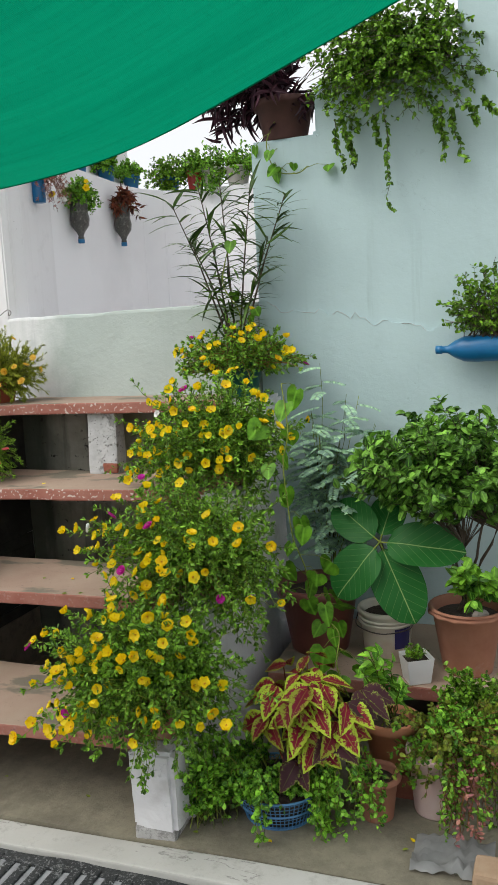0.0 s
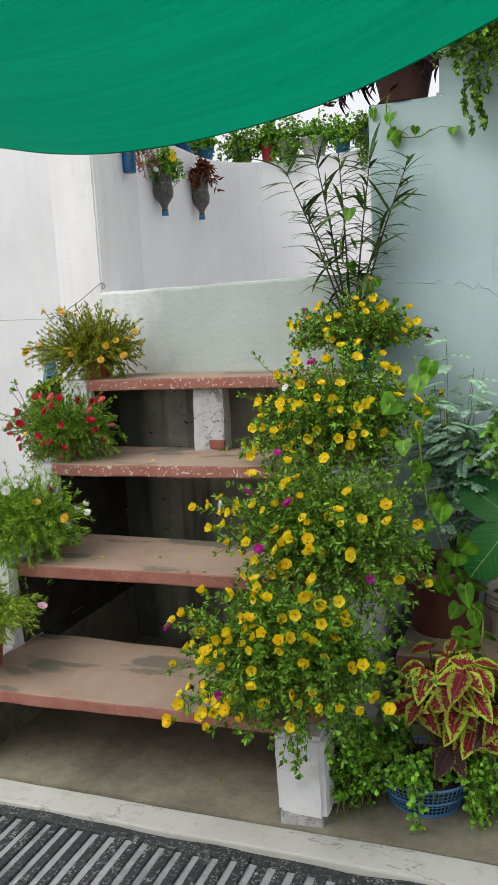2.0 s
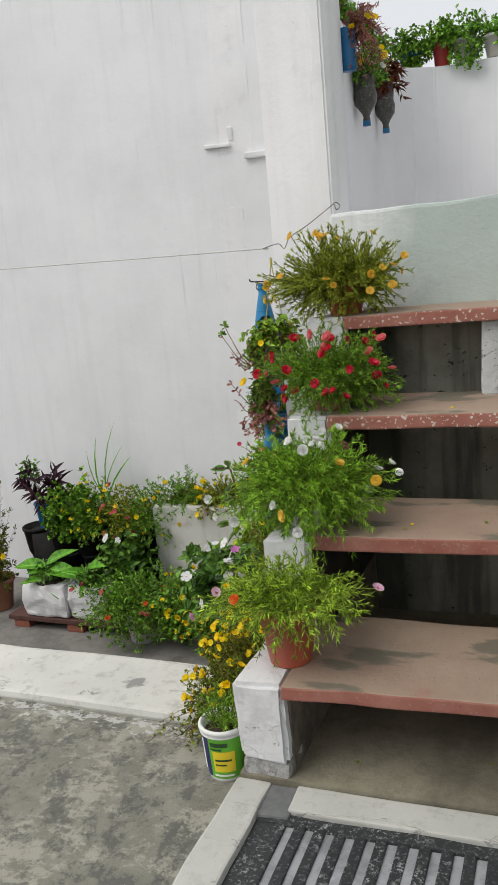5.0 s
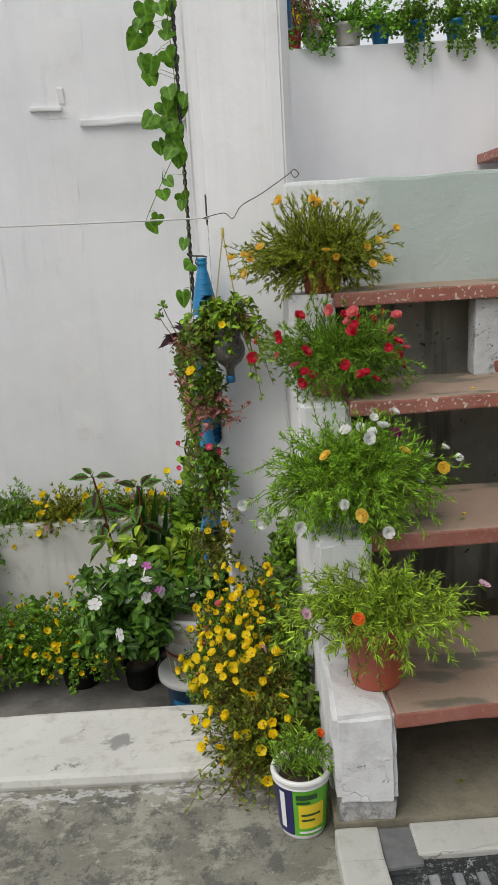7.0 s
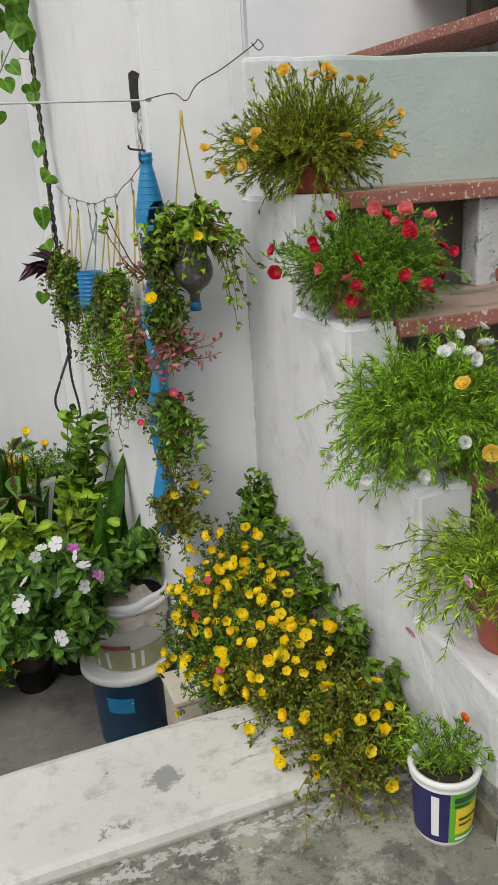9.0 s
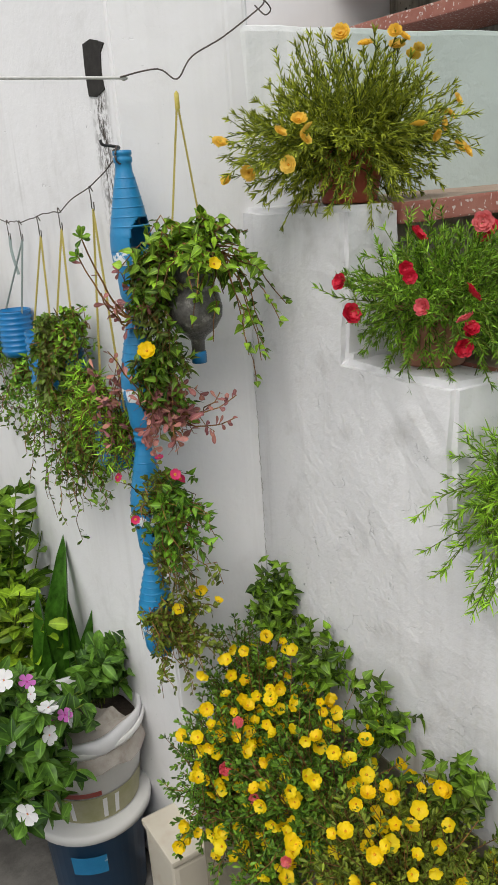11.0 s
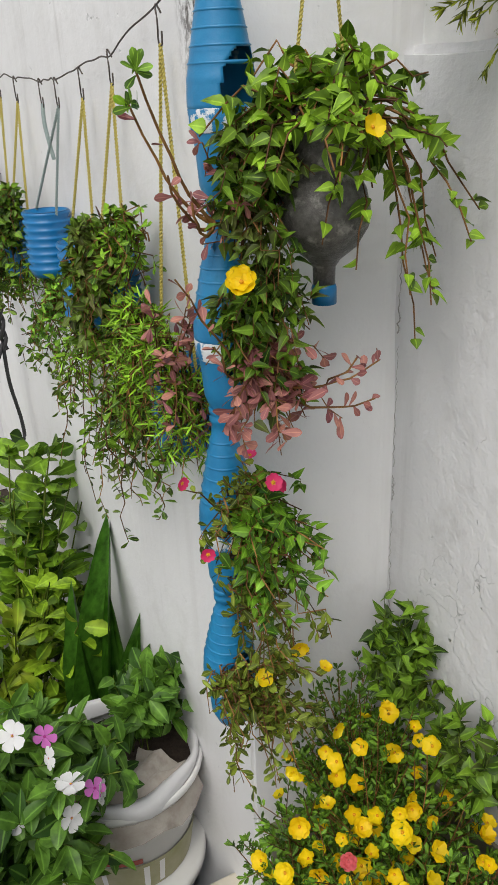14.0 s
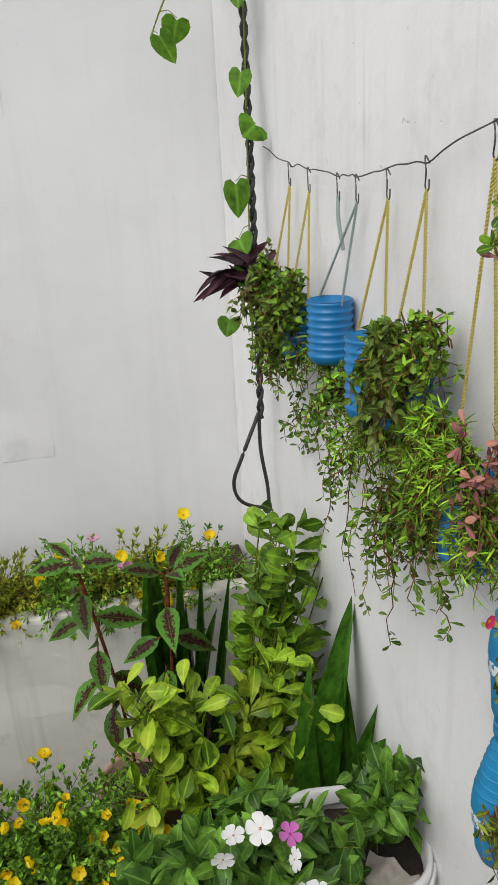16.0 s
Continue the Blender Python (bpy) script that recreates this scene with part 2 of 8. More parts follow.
KERB = kerb_mat("worn_white_kerb_paint")
BORDER = kerb_mat("dirty_white_border_paint", 0.84)
PILLAR = plaster("chipped_white_pillar_paint", (0.715, 0.715, 0.725), (0.42, 0.41, 0.40), 0.3, 0.3, 0.65, 1.15)
SLAB = slab_mat()
BRICK = plain_mat("bare_brick", (0.22, 0.07, 0.045), (0.30, 0.11, 0.07), 0.9, 40, bump=0.4)
def pave_mat():
    """Old cement paving: dark damp blotches, pale scoured patches and flaked specks of paint."""
    m = Nodes("stained_cement_floor")
    p = m.world()
    c = m.mix(m.mask(m.noise(p, 11, 8, 0.7), 0.32, 0.68), (0.15, 0.145, 0.118), (0.25, 0.242, 0.198))
    pale = m.mask(m.noise(m.world((1, 1.4, 1)), 4.3, 14, 0.78), 0.51, 0.55)
    c = m.mix(m.math("MULTIPLY", pale, 0.85), c, (0.33, 0.32, 0.262))
    damp = m.mask(m.noise(m.world((1.2, 1, 3)), 7.5, 14, 0.8), 0.51, 0.555)
    c = m.mix(m.math("MULTIPLY", damp, 0.7), c, (0.07, 0.07, 0.066))
    spot = m.mask(m.noise(p, 34, 8, 0.76), 0.57, 0.61)
    c = m.mix(m.math("MULTIPLY", spot, 0.6), c, (0.06, 0.06, 0.058))
    near = m.mask(m.math("ABSOLUTE", m.math("SUBTRACT", m.n("SeparateXYZ", {0: p}).outputs[1], 1.985)), 0.16, 0.0)
    flake = m.mask(m.math("ADD", m.noise(m.world((0.8, 1.3, 1)), 24.0, 10, 0.74), m.math("MULTIPLY", m.math("MULTIPLY", near, near), 0.19)), 0.665, 0.68)
    c = m.mix(m.math("MULTIPLY", flake, 0.8), c, (0.50, 0.495, 0.48))
    speck = m.mask(m.noise(p, 75, 4, 0.6), 0.66, 0.69)
    c = m.mix(m.math("MULTIPLY", speck, 0.6), c, (0.42, 0.41, 0.38))
    grit = m.noise(p, 160, 4, 0.7)
    c = m.mix(m.math("MULTIPLY", m.mask(grit, 0.56, 0.68), 0.35), c, (0.07, 0.068, 0.065))
    return m.done(c, 0.8, m.bump(m.math("ADD", grit, m.math("MULTIPLY", flake, 0.6)), 0.35, 0.006))


def chipped_mat():
    m = Nodes("pitted_white_post_paint")
    p = m.world()
    c = m.mix(m.mask(m.noise(p, 30, 5, 0.65), 0.4, 0.7), (0.54, 0.55, 0.55), (0.42, 0.43, 0.43))
    pit = m.mask(m.noise(m.world((1.0, 1, 1.8)), 75, 3, 0.6), 0.645, 0.68)
    c = m.mix(pit, c, (0.05, 0.05, 0.05))
    bare = m.mask(m.noise(p, 16, 6, 0.7), 0.56, 0.62)
    c = m.mix(m.math("MULTIPLY", bare, 0.7), c, (0.17, 0.17, 0.15))
    return m.done(c, 0.85, m.bump(m.math("ADD", pit, bare), 0.7, -0.006))


def grate_mat():
    """Black paint on cement bars, rubbed and flecked through to grey."""
    m = Nodes("flecked_black_bar_paint")
    p = m.world()
    c = m.mix(m.noise(p, 30, 4), (0.011, 0.013, 0.014), (0.032, 0.036, 0.037))
    fleck = m.mask(m.noise(p, 95, 6, 0.75), 0.53, 0.61)
    worn = m.mask(m.noise(p, 9, 6, 0.7), 0.42, 0.66)
    c = m.mix(m.math("MULTIPLY", fleck, m.math("ADD", m.math("MULTIPLY", worn, 0.8), 0.12)), c, (0.40, 0.41, 0.41))
    c = m.mix(m.math("MULTIPLY", m.mask(m.noise(p, 14, 8, 0.7), 0.63, 0.67), 0.7), c, (0.30, 0.31, 0.31))
    return m.done(c, 0.6, m.bump(m.noise(p, 90, 4, 0.7), 0.5, 0.004))


GRATE = grate_mat()
PAVE = pave_mat()
CHIPPED = chipped_mat()
DAMP = concrete_mat("damp_cement_floor", (0.205, 0.188, 0.135), (0.27, 0.247, 0.18), (0.135, 0.12, 0.088), 2.4, 0.48, 0.66)
YARD = concrete_mat("yard_cement_floor", (0.17, 0.163, 0.150), (0.225, 0.215, 0.198), (0.105, 0.10, 0.092), 2.0, 0.5, 0.66)


def back_mat():
    """Grey-olive cement with black runs of damp, pits and a left end that darkens."""
    m = Nodes("grey_cement_render")
    p = m.world()
    c = m.mix(m.mask(m.noise(p, 12, 6, 0.65), 0.3, 0.7), (0.22, 0.212, 0.175), (0.32, 0.307, 0.255))
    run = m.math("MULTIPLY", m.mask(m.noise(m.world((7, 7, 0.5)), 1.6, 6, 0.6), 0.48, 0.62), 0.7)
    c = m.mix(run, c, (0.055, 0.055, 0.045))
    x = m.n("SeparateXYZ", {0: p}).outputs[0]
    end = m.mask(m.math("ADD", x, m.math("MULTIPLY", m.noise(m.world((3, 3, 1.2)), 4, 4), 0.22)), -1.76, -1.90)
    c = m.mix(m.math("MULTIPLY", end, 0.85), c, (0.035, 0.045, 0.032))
    pit = m.math("MULTIPLY", m.mask(m.noise(p, 34, 4, 0.6), 0.63, 0.66), m.mask(m.noise(p, 5, 4, 0.6), 0.46, 0.56))
    c = m.mix(pit, c, (0.03, 0.028, 0.024))
    return m.done(c, 0.85, m.bump(m.math("SUBTRACT", m.noise(p, 60, 5, 0.7), pit), 0.4, 0.006))


RENDER = back_mat()
# Near-black lining cement: the shade between the slabs is put into its colour.
SHADE_LINING = concrete_mat("shade_black_cement", (0.030, 0.030, 0.026), (0.05, 0.048, 0.042), (0.015, 0.015, 0.013), 2.0, 0.46, 0.58)
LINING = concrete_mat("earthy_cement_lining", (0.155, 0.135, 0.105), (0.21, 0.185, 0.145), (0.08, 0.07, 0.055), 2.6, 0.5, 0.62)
CUP_BLUE = plain_mat("strong_blue_bottle_plastic", (0.006, 0.145, 0.37), (0.010, 0.19, 0.45), 0.35, 9)
CHANNEL = concrete_mat("drain_channel_cement", (0.28, 0.29, 0.305), (0.345, 0.355, 0.37), (0.20, 0.205, 0.215), 3)
FOOT = concrete_mat("broken_cement_foot", (0.33, 0.325, 0.315), (0.45, 0.445, 0.435), (0.15, 0.145, 0.14), 6.0, 0.5, 0.58)
MORTAR = plain_mat("fresh_grey_mortar", (0.11, 0.115, 0.115), (0.165, 0.17, 0.17), 0.9, 30, bump=0.4)
TERRA = plain_mat("weathered_terracotta", (0.33, 0.14, 0.085), (0.40, 0.19, 0.12), 0.85, 14, bump=0.25, spot=(0.45, 0.32, 0.25), spots=(0.6, 0.75))
RED_PLASTIC = plain_mat("terracotta_red_plastic", (0.36, 0.075, 0.04), (0.42, 0.10, 0.055), 0.42, 6, spot=(0.30, 0.10, 0.07))
BROWN_PLASTIC = plain_mat("dark_brown_plastic", (0.14, 0.045, 0.035), (0.19, 0.065, 0.05), 0.45, 6)
ORANGE_POT = plain_mat("orange_clay", (0.45, 0.17, 0.08), (0.52, 0.23, 0.12), 0.75, 12, spot=(0.5, 0.33, 0.24))
WHITE_PLASTIC = plain_mat("white_plastic", (0.72, 0.72, 0.70), (0.78, 0.78, 0.77), 0.38, 8, spot=(0.5, 0.47, 0.42), spots=(0.6, 0.8))
CREAM_PLASTIC = plain_mat("stained_cream_plastic", (0.62, 0.57, 0.47), (0.66, 0.62, 0.53), 0.45, 7, spot=(0.5, 0.36, 0.26), spots=(0.5, 0.7))
PINK_PLASTIC = plain_mat("faded_pink_plastic", (0.66, 0.45, 0.41), (0.70, 0.58, 0.55), 0.5, 7, spot=(0.45, 0.25, 0.22), spots=(0.58, 0.75))
BLUE_PAINT = plain_mat("blue_painted_bottle_plastic", (0.010, 0.17, 0.38), (0.016, 0.225, 0.45), 0.4, 22, bump=0.2, spot=(0.42, 0.52, 0.58), spots=(0.68, 0.72))
SCRAPED = plain_mat("scraped_blue_paint", (0.62, 0.66, 0.68), (0.72, 0.74, 0.75), 0.5, 90, spot=(0.012, 0.19, 0.41), spots=(0.46, 0.50))
DEEP_BLUE = plain_mat("deep_blue_bottle_plastic", (0.004, 0.11, 0.27), (0.007, 0.15, 0.34), 0.35, 9)
NAVY = plain_mat("navy_blue_plastic", (0.012, 0.05, 0.12), (0.02, 0.075, 0.16), 0.35, 8, spot=(0.05, 0.10, 0.16))
LABEL_BLUE = plain_mat("navy_label", (0.02, 0.02, 0.10), (0.03, 0.03, 0.13), 0.4, 10)
LABEL_GREEN = plain_mat("green_label", (0.12, 0.42, 0.03), (0.15, 0.48, 0.04), 0.4, 10)
LABEL_YELLOW = plain_mat("yellow_label", (0.75, 0.55, 0.02), (0.8, 0.62, 0.04), 0.4, 10)
LABEL_RED = plain_mat("red_label_band", (0.32, 0.06, 0.05), (0.36, 0.08, 0.06), 0.5, 10)
LABEL_OLIVE = plain_mat("olive_label", (0.30, 0.30, 0.14), (0.42, 0.40, 0.26), 0.5, 16)
LETTER_WHITE = plain_mat("white_print", (0.8, 0.8, 0.8), (0.82, 0.82, 0.82), 0.5, 10)
LETTER_DARK = plain_mat("dark_print", (0.02, 0.06, 0.02), (0.03, 0.08, 0.02), 0.5, 10)
SMOKED = plain_mat("earth_filled_smoked_bottle", (0.035, 0.033, 0.028), (0.11, 0.105, 0.095), 0.28, 110, bump=0.4, spot=(0.26, 0.25, 0.225), spots=(0.54, 0.70))
BLACK_BAG = plain_mat("black_grow_bag", (0.010, 0.010, 0.010), (0.024, 0.023, 0.022), 0.75, 12, bump=0.4, spec=0.2)
WHITE_BAG = plain_mat("white_grow_bag", (0.62, 0.62, 0.63), (0.7, 0.7, 0.71), 0.5, 6, bump=0.4, spot=(0.42, 0.41, 0.40))
SOIL = plain_mat("dark_potting_soil", (0.025, 0.017, 0.012), (0.06, 0.042, 0.03), 0.95, 60, bump=0.9)
STONE = plain_mat("small_stone", (0.28, 0.25, 0.22), (0.36, 0.32, 0.28), 0.85, 30, bump=0.4)
WIRE = plain_mat("rusty_steel_wire", (0.06, 0.05, 0.045), (0.13, 0.11, 0.10), 0.5, 60, metal=0.6)
CABLE = plain_mat("black_cable_sheath", (0.015, 0.015, 0.016), (0.04, 0.04, 0.042), 0.5, 40)
ROPE_YELLOW = plain_mat("yellow_nylon_rope", (0.50, 0.40, 0.06), (0.64, 0.55, 0.16), 0.6, 300, bump=0.5)
ROPE_GREY = plain_mat("grey_green_nylon_rope", (0.25, 0.33, 0.32), (0.36, 0.42, 0.40), 0.6, 300, bump=0.5)
LINE_WHITE = plain_mat("white_washing_line", (0.5, 0.5, 0.48), (0.6, 0.6, 0.58), 0.6, 100)
CLEAR = plain_mat("crumpled_clear_film", (0.26, 0.265, 0.26), (0.40, 0.405, 0.40), 0.18, 8, bump=0.2, trans=0.4)

PORT = leaf_mat("portulaca_needles", (0.06, 0.15, 0.02), (0.19, 0.35, 0.045), 0.4)
PORT_LIGHT = leaf_mat("light_portulaca_needles", (0.115, 0.22, 0.02), (0.31, 0.47, 0.06), 0.4)
PORT_FRESH = leaf_mat("fresh_portulaca_needles", (0.075, 0.21, 0.022), (0.25, 0.47, 0.05), 0.4)
PORT_OLIVE = leaf_mat("olive_portulaca_needles", (0.11, 0.15, 0.02), (0.31, 0.35, 0.05), 0.45)
PURS = leaf_mat("purslane_leaves", (0.062, 0.165, 0.030), (0.195, 0.385, 0.068), 0.38)
PURS_DEEP = leaf_mat("deep_green_purslane_leaves", (0.045, 0.115, 0.02), (0.135, 0.26, 0.045), 0.38)
PURS_MID = leaf_mat("lighter_purslane_leaves", (0.085, 0.20, 0.028), (0.22, 0.41, 0.055), 0.38)
PURS_LIGHT = leaf_mat("bright_purslane_leaves", (0.08, 0.28, 0.035), (0.19, 0.41, 0.06), 0.35)
PURS_BROWN = leaf_mat("sunburnt_purslane_leaves", (0.085, 0.12, 0.022), (0.18, 0.23, 0.045), 0.45)
PINK_LEAF = leaf_mat("reddened_purslane_leaves", (0.60, 0.20, 0.30), (0.32, 0.15, 0.20), 0.4)
VINE = leaf_mat("jade_vine_leaves", (0.05, 0.15, 0.020), (0.155, 0.31, 0.04), 0.36)
FRESH_VINE = leaf_mat("fresh_creeper_leaves", (0.085, 0.178, 0.017), (0.23, 0.391, 0.051), 0.36)
VINE_DARK = leaf_mat("creeper_leaves", (0.037, 0.09, 0.015), (0.135, 0.246, 0.034), 0.36, tip=(0.11, 0.10, 0.035))
HEART = leaf_mat("heart_vine_leaves", (0.07, 0.18, 0.02), (0.10, 0.23, 0.03), 0.4, 0.3)
HEART_LIGHT = leaf_mat("fresh_heart_vine_leaves", (0.06, 0.19, 0.02), (0.13, 0.31, 0.04), 0.4, 0.3)
BUSH = leaf_mat("dense_shrub_leaves", (0.05, 0.155, 0.03), (0.15, 0.32, 0.075), 0.42)
FERNY = leaf_mat("feathery_leaves", (0.48, 0.74, 0.80), (0.27, 0.44, 0.46), 0.5)
NARROW = leaf_mat("narrow_dark_leaves", (0.032, 0.08, 0.024), (0.075, 0.145, 0.043), 0.4)
LANCE = leaf_mat("broad_lance_leaves", (0.06, 0.20, 0.02), (0.12, 0.33, 0.045), 0.4)
BLADE = leaf_mat("sword_leaves", (0.034, 0.119, 0.017), (0.064, 0.178, 0.03), 0.35)
KALAN = leaf_mat("yellowing_kalanchoe_leaves", (0.093, 0.23, 0.017), (0.221, 0.348, 0.034), 0.4, tip=(0.37, 0.45, 0.04))
KALAN_TOP = leaf_mat("kalanchoe_leaves", (0.048, 0.136, 0.012), (0.136, 0.248, 0.026), 0.4)
PERI = leaf_mat("periwinkle_leaves", (0.049, 0.139, 0.029), (0.107, 0.221, 0.049), 0.34)
PURPLE = leaf_mat("purple_leaves", (0.034, 0.012, 0.034), (0.060, 0.021, 0.062), 0.45, 0.06)
MAROON = leaf_mat("maroon_leaves", (0.09, 0.02, 0.02), (0.18, 0.05, 0.04), 0.4)
STEM = leaf_mat("green_stems", (0.12, 0.18, 0.04), (0.20, 0.25, 0.07), 0.55, 0.05)
STEM_RED = leaf_mat("reddish_stems", (0.14, 0.06, 0.035), (0.26, 0.13, 0.08), 0.55, 0.05)
STEM_BROWN = plain_mat("brown_woody_stems", (0.06, 0.045, 0.03), (0.11, 0.085, 0.06), 0.85, 60, bump=0.4)
COLEUS = coleus_mat("coleus_leaves", (0.20, 0.008, 0.026), (0.19, 0.06, 0.03), (0.40, 0.52, 0.04), 0.42)
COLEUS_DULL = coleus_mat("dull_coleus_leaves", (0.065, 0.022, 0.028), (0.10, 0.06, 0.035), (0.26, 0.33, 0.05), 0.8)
COLEUS_GREEN = coleus_mat("green_coleus_leaves", (0.045, 0.003, 0.008), (0.05, 0.06, 0.014), (0.085, 0.23, 0.028), 0.25)

P_YELLOW = petal_mat("yellow_petals", (0.93, 0.66, 0.002), (0.95, 0.77, 0.008), (0.88, 0.48, 0.0), 0.2, 0.38)
P_GOLD = petal_mat("golden_petals", (0.85, 0.54, 0.05), (0.88, 0.64, 0.12), (0.85, 0.42, 0.02), 0.2)
P_WHITE = petal_mat("white_petals", (0.87, 0.87, 0.85), (0.90, 0.90, 0.89), trans=0.15)
P_PERI = petal_mat("white_periwinkle_petals", (0.80, 0.80, 0.80), (0.84, 0.83, 0.84), (0.62, 0.10, 0.25), 0.12)
P_PINKPERI = petal_mat("pink_periwinkle_petals", (0.62, 0.12, 0.50), (0.68, 0.2, 0.58), (0.5, 0.02, 0.25), 0.15)
P_RED = petal_mat("red_petals", (0.52, 0.004, 0.025), (0.60, 0.012, 0.045), trans=0.15)
P_CORAL = petal_mat("coral_pink_petals", (0.72, 0.10, 0.13), (0.76, 0.2, 0.2))
P_MAGENTA = petal_mat("magenta_petals", (0.58, 0.01, 0.32), (0.62, 0.02, 0.4))
P_ORANGE = petal_mat("orange_petals", (0.80, 0.12, 0.01), (0.82, 0.18, 0.02))
P_ROSE = petal_mat("rose_petals", (0.75, 0.03, 0.14), (0.78, 0.05, 0.2), (0.8, 0.5, 0.02), 0.3)
P_LILAC = petal_mat("pale_lilac_petals", (0.66, 0.3, 0.5), (0.72, 0.42, 0.58))
C_YELLOW = plain_mat("orange_flower_heart", (0.55, 0.22, 0.0), (0.7, 0.36, 0.01), 0.7, 200)


def net_mat():
    m = Nodes("green_shade_net")
    p = m.coord((1, 1, 1), "UV")
    weave = m.n("TexWave", {"Vector": p, "Scale": 170.0, "Distortion": 0.6}, bands="X").outputs["Fac"]
    weft = m.n("TexWave", {"Vector": p, "Scale": 150.0, "Distortion": 0.6}, bands="Y").outputs["Fac"]
    h = m.math("ADD", weave, weft)
    c = m.mix(m.mask(m.noise(m.coord((3, 60, 1), "UV"), 1.0, 4), 0.35, 0.7), (0.0, 0.26, 0.138), (0.001, 0.31, 0.165))
    for way, much in (((26, 130, 1), 0.22), ((150, 30, 1), 0.16)):
        c = m.mix(m.math("MULTIPLY", m.mask(m.noise(m.coord(way, "UV"), 1.0, 3, 0.6), 0.56, 0.66), much), c, (0.0, 0.17, 0.085))
    c = m.mix(m.math("MULTIPLY", m.mask(h, 0.8, 0.3), 0.4), c, (0.0, 0.15, 0.08))
    return m.done(c, 0.75, m.bump(h, 0.3, 0.002), trans=0.55, spec=0.2)


NET = net_mat()


# ---- mesh helpers ----
RNG = np.random.default_rng(7)


def unit(v):
    v = np.asarray(v, float)
    return v / np.maximum(np.linalg.norm(v, axis=-1, keepdims=True), 1e-9)


def part(name, bm, material, parent=None, label=""):
    """Links a bmesh, a Soup or a mesh as one object under its thing."""
    if isinstance(bm, bmesh.types.BMesh):
        me = bpy.data.meshes.new(name)
        bm.to_mesh(me)
        bm.free()
    elif isinstance(bm, Soup):
        me = bm.mesh(name)
    else:
        me = bm
    if material and not me.materials:
        for mt in material if isinstance(material, (list, tuple)) else [material]:
            me.materials.append(mt)
    ob = new(name, me)
    ob.parent = parent
    if label:
        ob["label"] = label
    return ob


def thing(name, at=(0, 0, 0), label="", category="", group="", kind=""):
    ob = new(name)
    ob.empty_display_size = 0.1
    ob.location = at
    return tagged(ob, label, category, group, kind)


class Soup:
    """Collects vertices, faces and uv of many pieces of one mesh."""

    def __init__(self, smooth=True):
        self.v, self.f, self.uv, self.mi, self.n, self.smooth = [], [], [], [], 0, smooth

    def add(self, verts, faces, uv=None, mat=0):
        verts = np.asarray(verts, float)
        self.v.append(verts)
        self.uv.append(np.zeros((len(verts), 2)) if uv is None else np.asarray(uv, float))
        self.f.extend([tuple(int(i) + self.n for i in fc) for fc in faces])
        self.mi.extend([mat] * len(faces))
        self.n += len(verts)

    def pieces(self, template, uv, faces, p, d, nrm, length, width, mat=0):
        """One copy of the template (across, along, up) at each point p, laid along d with its face towards nrm."""
        p, d = np.asarray(p, float), unit(d)
        side = unit(np.cross(d, nrm))
        up = np.cross(side, d)
        length, width = np.broadcast_to(length, len(p)), np.broadcast_to(width, len(p))
        t = np.asarray(template, float)
        v = (p[:, None] + side[:, None] * (t[None, :, :1] * width[:, None, None]) + d[:, None] * (t[None, :, 1:2] * length[:, None, None])
             + up[:, None] * (t[None, :, 2:3] * length[:, None, None]))
        k = len(t)
        self.v.append(v.reshape(-1, 3))
        self.uv.append(np.tile(np.asarray(uv, float), (len(p), 1)))
        for i in range(len(p)):
            o = self.n + i * k
            self.f.extend([tuple(o + j for j in fc) for fc in faces])
        self.mi.extend([mat] * (len(faces) * len(p)))
        self.n += k * len(p)

    def tubes(self, lines, r0, r1, sides=3, mat=0):
        """lines: (N, K, 3) of polylines; the radius runs from r0 to r1."""
        lines = np.asarray(lines, float)
        n, k, _ = lines.shape
        tan = unit(np.gradient(lines, axis=1))
        ref = np.where(np.abs(tan[..., 2:3]) > 0.9, np.array([1.0, 0, 0]), np.array([0, 0, 1.0]))
        a = unit(np.cross(tan, ref))
        b = np.cross(tan, a)
        r = np.linspace(0, 1, k)[None, :, None] * (np.reshape(r1, (-1, 1, 1)) - np.reshape(r0, (-1, 1, 1))) + np.reshape(r0, (-1, 1, 1))
        rings = [lines + r * (a * math.cos(2 * math.pi * s / sides) + b * math.sin(2 * math.pi * s / sides)) for s in range(sides)]
        v = np.stack(rings, axis=2).reshape(-1, 3)
        faces = []
        for i in range(n):
            for j in range(k - 1):
                o = self.n + (i * k + j) * sides
                faces.extend([(o + s, o + (s + 1) % sides, o + sides + (s + 1) % sides, o + sides + s) for s in range(sides)])
        self.v.append(v)
        self.uv.append(np.full((len(v), 2), 0.2))
        self.f.extend(faces)
        self.mi.extend([mat] * len(faces))
        self.n += len(v)

    def mesh(self, name):
        me = bpy.data.meshes.new(name)
        v = np.concatenate(self.v) if self.v else np.zeros((0, 3))
        me.from_pydata(v.tolist(), [], self.f)
        uv = np.concatenate(self.uv)
        layer = me.uv_layers.new(name="UVMap")
        idx = np.empty(len(me.loops), dtype=np.int32)
        me.loops.foreach_get("vertex_index", idx)
        layer.data.foreach_set("uv", uv[idx].astype(np.float32).ravel())
        if self.smooth:
            me.polygons.foreach_set("use_smooth", [True] * len(me.polygons))
        if any(self.mi):
            me.polygons.foreach_set("material_index", np.array(self.mi, dtype=np.int32))
        me.update()
        return me


